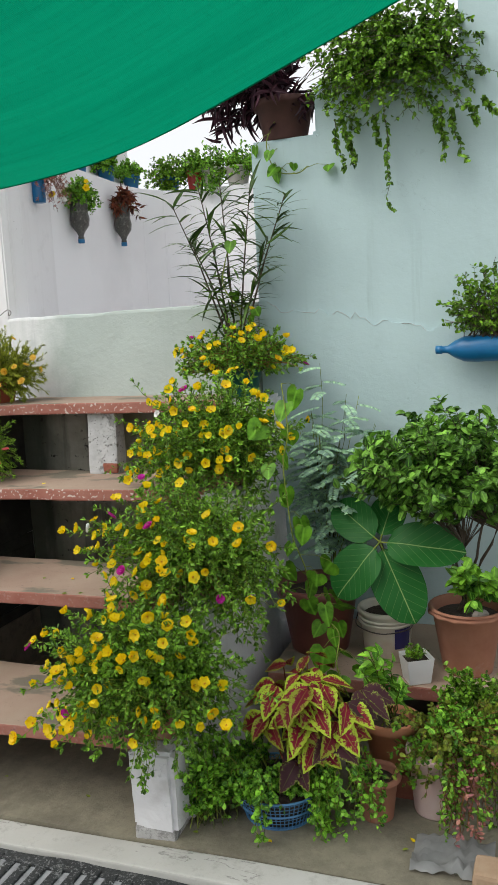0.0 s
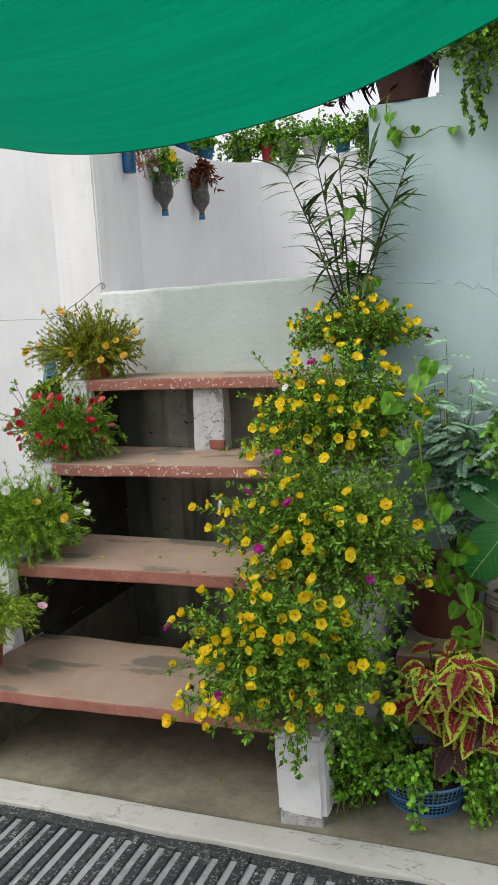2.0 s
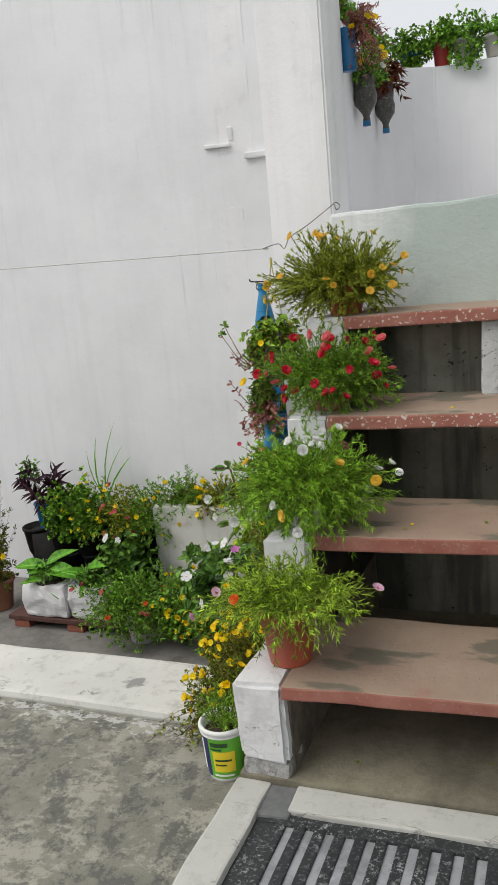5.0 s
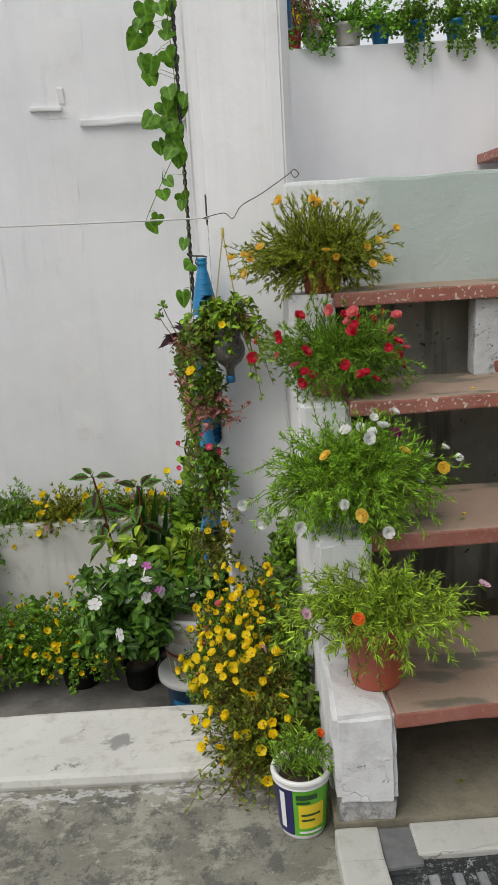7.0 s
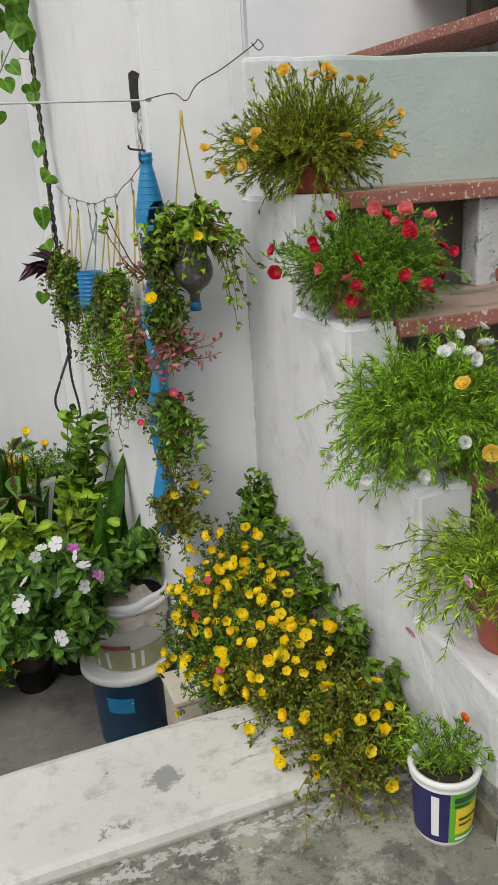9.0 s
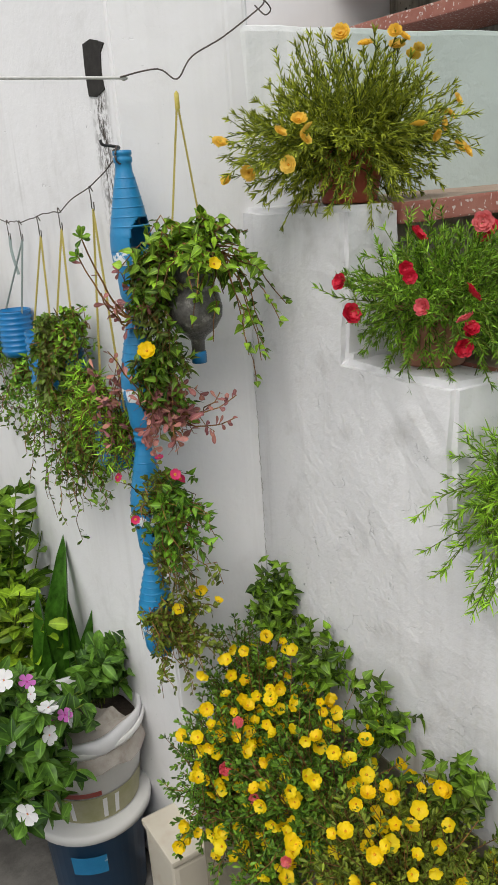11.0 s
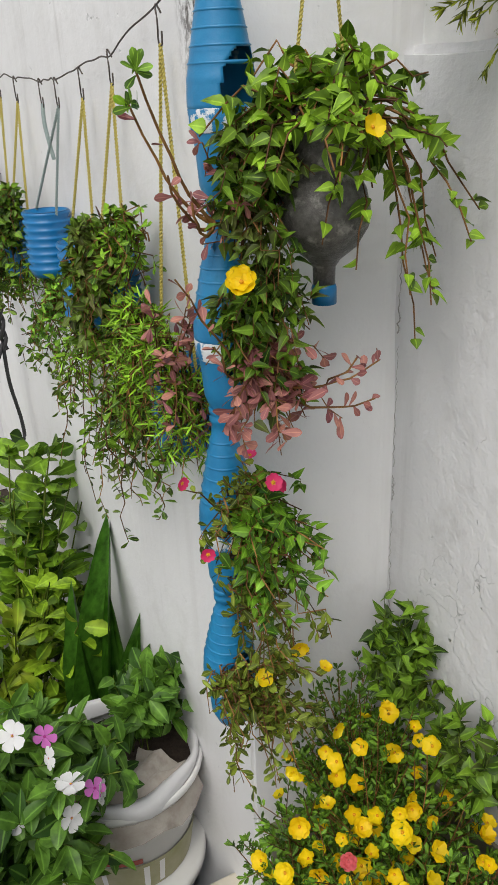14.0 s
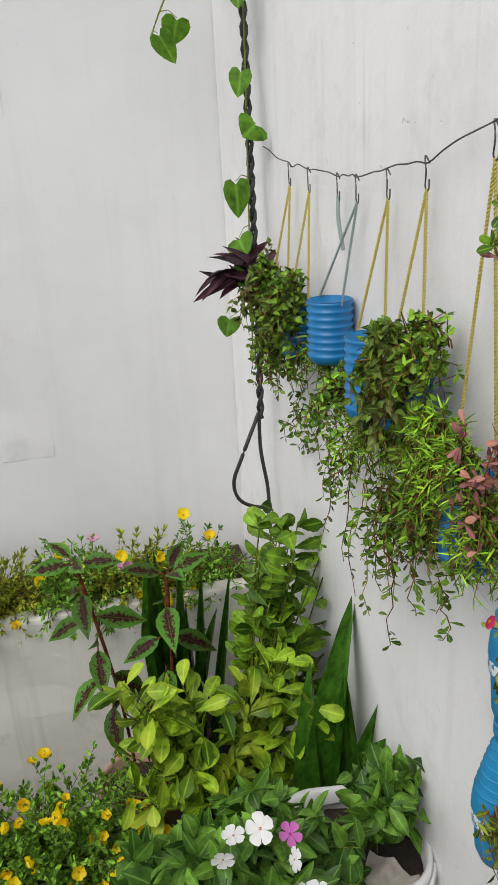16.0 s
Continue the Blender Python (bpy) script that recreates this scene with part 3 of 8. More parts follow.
def box(lo, hi, bevel=0.006, wobble=0.0, cuts=0, seed=1):
    bm = bmesh.new()
    bmesh.ops.create_cube(bm, size=1)
    lo, hi = Vector(lo), Vector(hi)
    for v in bm.verts:
        v.co = Vector([(lo[i] + hi[i]) / 2 + v.co[i] * (hi[i] - lo[i]) for i in range(3)])
    if bevel:
        bmesh.ops.bevel(bm, geom=list(bm.edges), offset=bevel, segments=2, affect="EDGES", profile=0.6)
    if cuts:
        bmesh.ops.subdivide_edges(bm, edges=[e for e in bm.edges if e.calc_length() > 0.08], cuts=cuts, use_grid_fill=True)
    if wobble:
        for v in bm.verts:
            v.co += Vector(noise.noise_vector(v.co * 6 + Vector((seed, seed, 0)))) * wobble
    return bm


def boxes(list_of, bevel=0.0):
    out = bmesh.new()
    for lo, hi in list_of:
        b = box(lo, hi, bevel)
        me = bpy.data.meshes.new("tmp")
        b.to_mesh(me)
        b.free()
        out.from_mesh(me)
        bpy.data.meshes.remove(me)
    return out


def prism(points, z0, z1, bevel=0.0):
    """An upright prism over a plan."""
    bm = bmesh.new()
    low = [bm.verts.new((x, y, z0)) for x, y in points]
    high = [bm.verts.new((x, y, z1)) for x, y in points]
    k = len(points)
    bm.faces.new(low[::-1])
    bm.faces.new(high)
    for i in range(k):
        bm.faces.new((low[i], low[(i + 1) % k], high[(i + 1) % k], high[i]))
    bmesh.ops.recalc_face_normals(bm, faces=bm.faces)
    if bevel:
        bmesh.ops.bevel(bm, geom=list(bm.edges), offset=bevel, segments=2, affect="EDGES")
    return bm


def lathe(profile, seg=32, at=(0, 0, 0), smooth=True, wave=None):
    """A turned body from (radius, height) pairs; both ends may be closed with radius 0."""
    s = Soup(smooth)
    k = len(profile)
    v, uv, f = [], [], []
    for i, (r, z) in enumerate(profile):
        for j in range(seg):
            a = 2 * math.pi * j / seg
            rr = r * (1 + (wave(a, i) if wave else 0))
            v.append((at[0] + rr * math.cos(a), at[1] + rr * math.sin(a), at[2] + z))
            uv.append((j / seg, i / k))
    for i in range(k - 1):
        for j in range(seg):
            q = (i * seg + j, i * seg + (j + 1) % seg, (i + 1) * seg + (j + 1) % seg, (i + 1) * seg + j)
            f.append(q)
    s.add(v, f, uv)
    return s


def rope(points, r, sides=6, steps=24, sag=0.0):
    """A smooth tube through a few points."""
    pts = [Vector(p) for p in points]
    line = []
    for i in range(len(pts) - 1):
        p0, p1, p2, p3 = pts[max(i - 1, 0)], pts[i], pts[i + 1], pts[min(i + 2, len(pts) - 1)]
        for j in range(steps):
            t = j / steps
            q = 0.5 * ((2 * p1) + (p2 - p0) * t + (2 * p0 - 5 * p1 + 4 * p2 - p3) * t * t + (3 * p1 - p0 - 3 * p2 + p3) * t ** 3)
            line.append(q - Vector((0, 0, sag * math.sin(math.pi * t))))
    line.append(pts[-1])
    s = Soup()
    s.tubes(np.array([[list(q) for q in line]]), r, r, sides)
    return s


def twisted(a, b, r, turn=0.011):
    """A two-strand laid rope between two points."""
    a, b = np.asarray(a, float), np.asarray(b, float)
    n = max(12, int(np.linalg.norm(b - a) / turn * 7))
    t = np.linspace(0, 1, n)[:, None]
    d = unit(b - a)
    u = unit(np.cross(d, [1.0, 0.1, 0]))
    w = np.cross(d, u)
    ang = 2 * math.pi * t * np.linalg.norm(b - a) / turn
    s = Soup()
    for ph in (0, math.pi):
        s.tubes((a + (b - a) * t + (u * np.cos(ang + ph) + w * np.sin(ang + ph)) * r * 0.52)[None], r * 0.62, r * 0.62, 5)
    return s


# leaf shapes: (across, along, up), uv (across, along), faces
def leaf_shape(profile, bend=0.15, fold=0.12, teeth=0.0):
    v, uv, f = [], [], []
    for i, (a, w) in enumerate(profile):
        z = -bend * a * a
        ww = w * (1 + (teeth if i % 2 else -teeth))
        v += [(-ww / 2, a, z + fold * w), (0, a, z), (ww / 2, a, z + fold * w)]
        uv += [(0, a), (0.5, a), (1, a)]
    for i in range(len(profile) - 1):
        o = 3 * i
        f += [(o, o + 1, o + 4, o + 3), (o + 1, o + 2, o + 5, o + 4)]
    return v, uv, f


NEEDLE = ([(-0.5, 0, 0), (0.5, 0, 0), (0.62, 0.5, 0.03), (-0.62, 0.5, 0.03), (0, 1, -0.06)], [(0.1, 0), (0.9, 0), (0.9, 0.5), (0.1, 0.5), (0.5, 1)],
          [(0, 1, 2, 3), (3, 2, 4)])
SPOON = ([(0, 0, 0), (0.42, 0.45, 0.05), (0.46, 0.75, 0.03), (0, 1, -0.05), (-0.46, 0.75, 0.03), (-0.42, 0.45, 0.05), (0, 0.6, -0.03)],
         [(0.5, 0), (1, 0.45), (1, 0.75), (0.5, 1), (0, 0.75), (0, 0.45), (0.5, 0.6)],
         [(0, 1, 6), (1, 2, 6), (2, 3, 6), (3, 4, 6), (4, 5, 6), (5, 0, 6)])
ROUND = leaf_shape([(0, 0.1), (0.1, 0.72), (0.35, 1.0), (0.65, 0.82), (0.88, 0.42), (1, 0.03)], 0.28, 0.12)
OVAL = leaf_shape([(0, 0.05), (0.15, 0.6), (0.4, 1.0), (0.65, 0.9), (0.87, 0.5), (1, 0.03)], 0.22, 0.1)
POINTED = leaf_shape([(0, 0.05), (0.12, 0.7), (0.3, 1.0), (0.55, 0.75), (0.8, 0.35), (1, 0.02)], 0.3, 0.12)
STRAP = leaf_shape([(0, 0.7), (0.25, 1.0), (0.5, 0.95), (0.75, 0.6), (1, 0.03)], 0.25, 0.12)
SWORD = leaf_shape([(0, 0.75), (0.2, 0.95), (0.45, 1.0), (0.7, 0.8), (0.9, 0.35), (1, 0.02)], 0.06, 0.18)
PLUMP = leaf_shape([(0, 0.15), (0.25, 0.45), (0.55, 0.95), (0.75, 1.0), (0.9, 0.7), (1, 0.15)], 0.12, 0.04)


def heart_shape():
    v, uv, f = [(0, 0.08, 0)], [(0.5, 0.08)], []
    rim = [(0, 0.08), (0.2, -0.08), (0.42, -0.04), (0.54, 0.18), (0.5, 0.42), (0.36, 0.66), (0.18, 0.86), (0, 1.0), (-0.18, 0.86), (-0.36, 0.66), (-0.5, 0.42), (-0.54, 0.18), (-0.42, -0.04), (-0.2, -0.08)]
    v = [(0, 0.35, -0.02)] + [(a, b, 0.06 * abs(a) - 0.12 * b * b) for a, b in rim]
    uv = [(0.5, 0.35)] + [(a + 0.5, b) for a, b in rim]
    f = [(0, 1 + i, 1 + (i + 1) % len(rim)) for i in range(len(rim))]
    return v, uv, f


HEARTS = heart_shape()


def flower_mesh(name, petals, petal_material, heart_material, layers=1, cup=0.35, wide=0.95, notch=0.1, heart=0.16, frill=0.0):
    """A flower of unit radius that faces +z; one mesh that all its copies share."""
    s = Soup()
    rng = np.random.default_rng(len(name) * 7 + petals)
    for layer in range(layers):
        size = 1.0 - 0.2 * layer
        rise = cup + 0.28 * layer
        for i in range(petals):
            a = 2 * math.pi * (i + 0.5 * layer) / petals + rng.normal(0, 0.05)
            v, uv = [], []
            for t, w in ((0.05, 0.12), (0.35, 0.6), (0.7, 1.0), (0.92, 0.86), (1.0, 0.35)):
                r = size * t * math.cos(rise * 0.6)
                half = size * w * wide * math.pi / petals * 0.95
                z = size * rise * t * t * 0.8
                for sgn in (-1, 0, 1):
                    rr = r - (notch * size if (sgn == 0 and t == 1.0) else 0)
                    zz = z + (0.05 * size if sgn else -0.03) + frill * rng.normal(0, 0.06)
                    v.append((rr * math.cos(a) - sgn * half * math.sin(a), rr * math.sin(a) + sgn * half * math.cos(a), zz))
                    uv.append((0.5 + sgn * 0.5, t))
            f = []
            for k in range(4):
                o = 3 * k
                f += [(o, o + 1, o + 4, o + 3), (o + 1, o + 2, o + 5, o + 4)]
            s.add(v, f, uv)
    if heart:
        v = [(0, 0, heart * 1.6)] + [(heart * math.cos(a), heart * math.sin(a), heart * 0.7) for a in np.linspace(0, 2 * math.pi, 7)[:-1]] + [(0.6 * heart * math.cos(a), 0.6 * heart * math.sin(a), 0) for a in np.linspace(0, 2 * math.pi, 7)[:-1]]
        f = [(0, 1 + i, 1 + (i + 1) % 6) for i in range(6)] + [(1 + i, 7 + i, 7 + (i + 1) % 6, 1 + (i + 1) % 6) for i in range(6)]
        s.add(v, f, None, 1)
    me = s.mesh(name)
    me.materials.append(petal_material)
    me.materials.append(heart_material)
    return me


F_YELLOW = [flower_mesh("yellow_flower", 5, P_YELLOW, C_YELLOW, 1, 0.6, 1.05, frill=0.8), flower_mesh("yellow_flower_cupped", 5, P_YELLOW, C_YELLOW, 1, 0.95, 1.1, frill=1.0),
            flower_mesh("yellow_flower_closing", 5, P_YELLOW, C_YELLOW, 1, 1.25, 1.1, frill=1.2), flower_mesh("yellow_flower_ruffled", 6, P_YELLOW, C_YELLOW, 2, 0.5, 1.1, frill=1.3)]
F_GOLD = [flower_mesh("golden_flower", 7, P_GOLD, C_YELLOW, 3, 0.3, 1.1, frill=1)]
F_WHITE = [flower_mesh("white_flower", 9, P_WHITE, P_WHITE, 4, 0.55, 0.9, frill=1.8)]
F_RED = [flower_mesh("red_flower", 6, P_RED, P_RED, 3, 0.4, 1.2, frill=1)]
F_CORAL = [flower_mesh("coral_flower", 6, P_CORAL, P_CORAL, 3, 0.35, 1.2, frill=1)]
F_MAGENTA = [flower_mesh("magenta_flower", 9, P_MAGENTA, P_MAGENTA, 3, 0.2, 1.2, frill=1)]
F_ORANGE = [flower_mesh("orange_flower", 7, P_ORANGE, P_RED, 3, 0.3, 1.2, frill=1)]
F_ROSE = [flower_mesh("rose_flower", 5, P_ROSE, C_YELLOW, 1, 0.35)]
F_LILAC = [flower_mesh("lilac_flower", 5, P_LILAC, P_MAGENTA, 1, 0.4)]
F_PERI = [flower_mesh("white_periwinkle", 5, P_PERI, P_ROSE, 1, 0.1, 0.74, -0.03, 0.06)]
F_PINKPERI = [flower_mesh("pink_periwinkle", 5, P_PINKPERI, P_MAGENTA, 1, 0.1, 0.66, -0.03, 0.06)]


def aim(p, nrm, size, spin=0.0):
    q = Vector(nrm).to_track_quat("Z", "Y")
    return Matrix.Translation(Vector(p)) @ q.to_matrix().to_4x4() @ Matrix.Rotation(spin, 4, "Z") @ Matrix.Diagonal((size, size, size, 1))


def blooms(parent, pts, outs, kinds, size, face=(-0.1, -0.6, 0.6), rng=RNG):
    """One flower object at each point, turned outwards and towards the light."""
    for p, o in zip(pts, outs):
        meshes = kinds[int(rng.integers(len(kinds)))]
        me = meshes[int(rng.integers(len(meshes)))]
        nrm = unit(np.asarray(o) * 0.6 + np.asarray(face) + rng.normal(0, 0.62, 3))
        ob = new("flower", me)
        ob.parent = parent
        ob.matrix_basis = parent_inverse(parent) @ aim(p, nrm, size * rng.uniform(0.72, 1.12), rng.uniform(0, 6.3))


def parent_inverse(parent):
    return Matrix.Translation(-Vector(parent.location)) if parent else Matrix()


def local(parent, pts):
    return np.asarray(pts, float) - np.array(parent.location)


def curves(base, tip, lift, rng, k=7, wob=0.012, hang=0.0):
    """Bent stems from base to tip: (N, k, 3)."""
    base, tip = np.asarray(base, float), np.asarray(tip, float)
    ctrl = base + (tip - base) * 0.45
    ctrl[:, 2] += lift
    t = np.linspace(0, 1, k)[None, :, None]
    c = (1 - t) ** 2 * base[:, None] + 2 * t * (1 - t) * ctrl[:, None] + t * t * tip[:, None]
    c = c + rng.normal(0, wob, c.shape) * t * (1.3 - t)
    c[..., 2] -= hang * t[..., 0] ** 2
    return c


def along(lines, m, rng, t0=0.25, power=1.0):
    """m points on each polyline with their tangents."""
    n, k, _ = lines.shape
    t = t0 + (1 - t0) * rng.uniform(0, 1, (n, m)) ** power
    x = t * (k - 1)
    i = np.minimum(x.astype(int), k - 2)
    f = (x - i)[..., None]
    r = np.arange(n)[:, None]
    p = lines[r, i] * (1 - f) + lines[r, i + 1] * f
    d = unit(lines[r, i + 1] - lines[r, i])
    return p.reshape(-1, 3), d.reshape(-1, 3)


def foliage(root, lines, shape, m, length, width, leaf_material, stem_material, rng, t0=0.25, power=0.8, spread=0.9, stem=0.0012, up=0.6, names=("stem_tangle", "leaf_mass"), crown=0):
    """Stems and leaves of one plant: two meshes under its root; crown: leaves in the whorl at each tip."""
    s = Soup()
    s.tubes(local(root, lines.reshape(-1, 3)).reshape(lines.shape), stem * 1.4, stem * 0.7)
    tagged(part(names[0], s, stem_material, root), kind="stuff")
    p, d = along(lines, m, rng, t0, power)
    r = rng.normal(0, 1, p.shape)
    r -= (r * d).sum(1, keepdims=True) * d
    way = unit(d * (1 - spread * 0.55) + unit(r) * spread)
    if crown:
        tip, end = np.repeat(lines[:, -1], crown, 0), np.repeat(unit(lines[:, -1] - lines[:, -2]), crown, 0)
        r = rng.normal(0, 1, tip.shape)
        r -= (r * end).sum(1, keepdims=True) * end
        p, way = np.concatenate([p, tip - end * rng.uniform(0, 0.006, (len(tip), 1))]), np.concatenate([way, unit(end + unit(r) * rng.uniform(0.3, 1.1, (len(tip), 1)))])
    nrm = unit(rng.normal(0, 0.5, p.shape) + np.array([0, -0.25, up]))
    s = Soup()
    n = len(p)
    s.pieces(*shape, local(root, p), way, nrm, length * rng.uniform(0.65, 1.2, n), width * rng.uniform(0.75, 1.2, n))
    return tagged(part(names[1], s, leaf_material, root), kind="stuff")


def shell(n, c, r, rng, low=-0.35, front=0.0, inner=0.55):
    """Points in an uneven ellipsoid round c, mostly in its outer half; front > 0 leaves out what faces +y."""
    d = unit(rng.normal(0, 1, (n * 4, 3)))
    d = d[(d[:, 2] > low) & (d[:, 1] < 1.01 - front)][:n]
    lump = 1 + 0.16 * np.sin(d[:, 0] * 5 + c[0] * 9) * np.cos(d[:, 2] * 4 + c[1] * 7) + rng.normal(0, 0.07, len(d))
    k = (inner + (1 - inner) * rng.uniform(0, 1, len(d)) ** 0.6) * lump
    return np.asarray(c) + d * np.asarray(r) * k[:, None], d, k


def portulaca(root, base, c, r, n, rng, leaf=PORT, stems=STEM, kinds=None, n_flowers=0, size=0.018, m=26, length=0.02, width=0.0032, shape=NEEDLE, low=-0.4, lift=0.05, front=0.1, power=0.7, spread=0.9, face=(-0.1, -0.6, 0.6), stray=0.09, grow=0.05, side=(0, 0, 0), crown=5, pairs=0.0):
    """A mound of portulaca: stems from the pot fan out into an uneven dome, the upper ones bend upwards, with flowers at the ends of some."""
    needle = shape is NEEDLE
    tips, d, k = shell(int(n * (0.95 if needle else 0.9)), c, r, rng, low, front, 0.4)
    far = rng.uniform(0, 1, len(tips)) < stray
    tips[far] = np.asarray(c) + (tips[far] - np.asarray(c)) * rng.uniform(1.12, 1.36, (int(far.sum()), 1))
    b = np.asarray(base) + rng.normal(0, 1, (len(tips), 3)) * np.array([r[0] * 0.2, r[1] * 0.2, 0.006])
    lines = curves(b, tips, np.where(d[:, 2] > 0.1, lift - grow - 0.04 * d[:, 2], lift), rng)
    foliage(root, lines, shape, int(m * (1.0 if needle else 0.8)), length * (0.88 if needle else 1.05), width * (0.86 if needle else 1.12), leaf, stems, rng, 0.22, power, spread * (0.72 if needle else 0.95), crown=crown)
    if kinds and n_flowers:
        good = np.argsort(-(1.5 * (d[:, 2] > -0.35) + 0.6 * k + 0.3 * (d[:, 1] < 0.25) + d @ np.asarray(side, float) + rng.uniform(0, 0.9, len(k))))[:n_flowers]
        out = unit(tips[good] - np.asarray(c))
        blooms(root, tips[good] + out * 0.008, out, kinds, size, face, rng)
        two = rng.uniform(0, 1, len(good)) < pairs
        blooms(root, tips[good][two] + out[two] * 0.006 + rng.normal(0, 0.022, (int(two.sum()), 3)), out[two], kinds, size, face, rng)
    return lines


def pot(root, at, r0, r1, h, material, rim=0.012, rim_h=0.03, soil=True, name="pot", label="", wave=None, seg=36, lip=0.0):
    """A round pot with a thick wall and a rolled rim; r0 at the foot, r1 at the mouth."""
    t = 0.007
    prof = [(0.001, 0.0), (r0 * 0.97, 0.0), (r0, 0.006), (r1 - 0.002, h - rim_h)]
    prof += [(r1 + rim, h - rim_h + 0.004), (r1 + rim + 0.002, h - rim_h * 0.5), (r1 + rim, h - 0.003), (r1 + rim * 0.6, h), (r1 - t * 0.4, h - 0.002), (r1 - t, h - 0.01), (r1 - t - 0.004, h * 0.7), (0.001, h * 0.7)]
    o = local(root, [at])[0]
    ob = part(name, lathe(prof, seg, o, wave=wave), material, root, label)
    if soil:
        lump = lathe([(0.001, h * 0.86), (r1 * 0.5, h * 0.88), (r1 - t - 0.003, h * 0.84)], 24, o, wave=lambda a, i: 0.03 * math.sin(3 * a + i))
        part("soil", lump, SOIL, ob)
    return ob


# ---- the setting ----
def structure(name, bm, material, label=""):
    return tagged(part(name, bm, material), label, "", "", "structure")


structure("ground", boxes([((-60, -60, -1.0), (60, 2.3, -0.76)), ((-60, 2.3, -1.0), (60, 60, -0.75))]), YARD, "grey cement yard floor that runs on all round")
STAIR_L, STAIR_LI, STAIR_RI, STAIR_R = -2.235, -2.095, -1.06, -0.925
FRONT = [1.755, 2.055, 2.35, 2.63]
TOPS = [0.335, 0.628, 0.922, 1.205]
BACK = 2.87
structure("pavement", boxes([((-9, -7, -0.75), (-2.24, 2.03, 0.0)), ((-2.24, -7, -0.75), (5, 0.85, 0.0)), ((-2.24, 0.85, -0.75), (-2.13, 1.755, 0.0)),
                             ((-2.13, 1.655, -0.75), (5, 1.755, 0.0)), ((0.9, 0.85, -0.75), (5, 1.655, 0.0)), ((-9, 2.03, -0.75), (-2.7, 2.34, -0.004))]), PAVE,
          "stained grey cement paving with worn paint patches")
structure("damp_floor", boxes([((-2.7, 2.03, -0.75), (-2.24, 2.34, -0.004)), ((-2.5, 2.34, -0.75), (-2.24, 2.93, -0.02))]), DAMP, "brown damp cement floor under the stand")
kerb = box((-9, 2.012, -0.012), (-2.42, 2.33, 0.032), 0.02, 0.008, 20, 3)
structure("kerb", kerb, KERB, "low white painted cement kerb, cracked and worn")
ramp = boxes([((-2.24, 1.755, -0.75), (-0.9, BACK, 0.055)), ((-0.9, 1.755, -0.75), (5, BACK, 0.08))])
for v in ramp.verts:
    if v.co.z > 0 and v.co.x < 0:
        v.co.z = 0.055 + 0.025 * (v.co.x + 2.24) / 1.34
structure("damp_floor", ramp, DAMP, "brown damp cement floor that rises a little under the stand")
structure("drain_channel", boxes([((-2.13, 0.85, -0.4), (0.9, 1.655, 0.0))]), CHANNEL, "pale cement drain channel under the bars")

# drain with its painted border and black bars
drain = thing("drain_grate", (-1.0, 1.3, 0), "black painted bar grate in a white cement border", "grate")


def put(name, bm, material, parent, label=""):
    """A part built in world places."""
    ob = part(name, bm, material, parent, label)
    ob.matrix_parent_inverse = Matrix.Translation(-Vector(parent.location))
    return ob


put("border", box((-2.07, 1.655, -0.01), (0.9, 1.752, 0.04), 0.006, 0.007, 12, 5), BORDER, drain, "white painted border")
put("border", box((-2.245, 0.85, -0.01), (-2.14, 1.75, 0.042), 0.008, 0.007, 10, 8), BORDER, drain, "white painted border")
put("mortar_patch", box((-2.15, 1.63, -0.01), (-2.06, 1.752, 0.036), 0.008, 0.008, 3, 2), MORTAR, drain, "grey mortar patch")
put("bed", box((-2.10, 0.85, -0.02), (0.9, 1.628, 0.018), 0.002), CHANNEL, drain, "pale cement bed between the bars")
put("header_strip", box((-2.14, 1.617, -0.02), (0.9, 1.657, 0.025), 0.004, 0.010, 60, 9), GRATE, drain)
put("edge_strip", box((-2.145, 0.85, -0.02), (-2.078, 1.625, 0.024), 0.006, 0.004, 10, 4), GRATE, drain)
bar_mesh = None
for i in range(58):
    x = -2.075 + 0.0512 * i
    if bar_mesh is None:
        b = box((-0.0142, 0.85, 0.012), (0.0142, 1.640, 0.0255), 0.004, 0.004, 9, 3)
        bar_mesh = bpy.data.meshes.new("bar")
        b.to_mesh(bar_mesh)
        b.free()
        bar_mesh.materials.append(GRATE)
    ob = new("bar", bar_mesh)
    ob.parent = drain
    ob.matrix_parent_inverse = Matrix.Translation(-Vector(drain.location))
    ob.location = (x, 0, RNG.uniform(-0.002, 0.002))
drain.location.z = 0.03
drain.rotation_euler = (0, -0.019, 0)

# walls
parapet = box((-2.22, BACK, -0.75), (-1.0, 3.0, 1.557), 0.012, 0.008, 14, 1)
for v in parapet.verts:
    v.co.y += 0.0785 * (-1.0 - v.co.x)
structure("wall_parapet", parapet, TEAL, "pale green limewashed parapet, whitened at one end, behind the plant stand")
blue = bmesh.new()
edge = [(-1.0, -0.75), (5, -0.75), (5, 2.6), (-0.25, 2.6), (-0.25, 2.30), (-0.752, 2.30), (-0.752, 2.132), (-1.0, 2.132)]
near, far = [blue.verts.new((x, BACK - 0.003, z)) for x, z in edge], [blue.verts.new((x, 3.0, z)) for x, z in edge]
blue.faces.new(near)
blue.faces.new(far[::-1])
for i in range(len(edge)):
    j = (i + 1) % len(edge)
    blue.faces.new((near[j], near[i], far[i], far[j]))
bmesh.ops.recalc_face_normals(blue, faces=blue.faces)
bmesh.ops.bevel(blue, geom=[e for e in blue.edges if e.calc_length() > 0.1], offset=0.01, segments=2, affect="EDGES")
structure("wall_blue", blue, BLUE, "pale blue limewashed wall with fine cracks")
skin = bmesh.new()
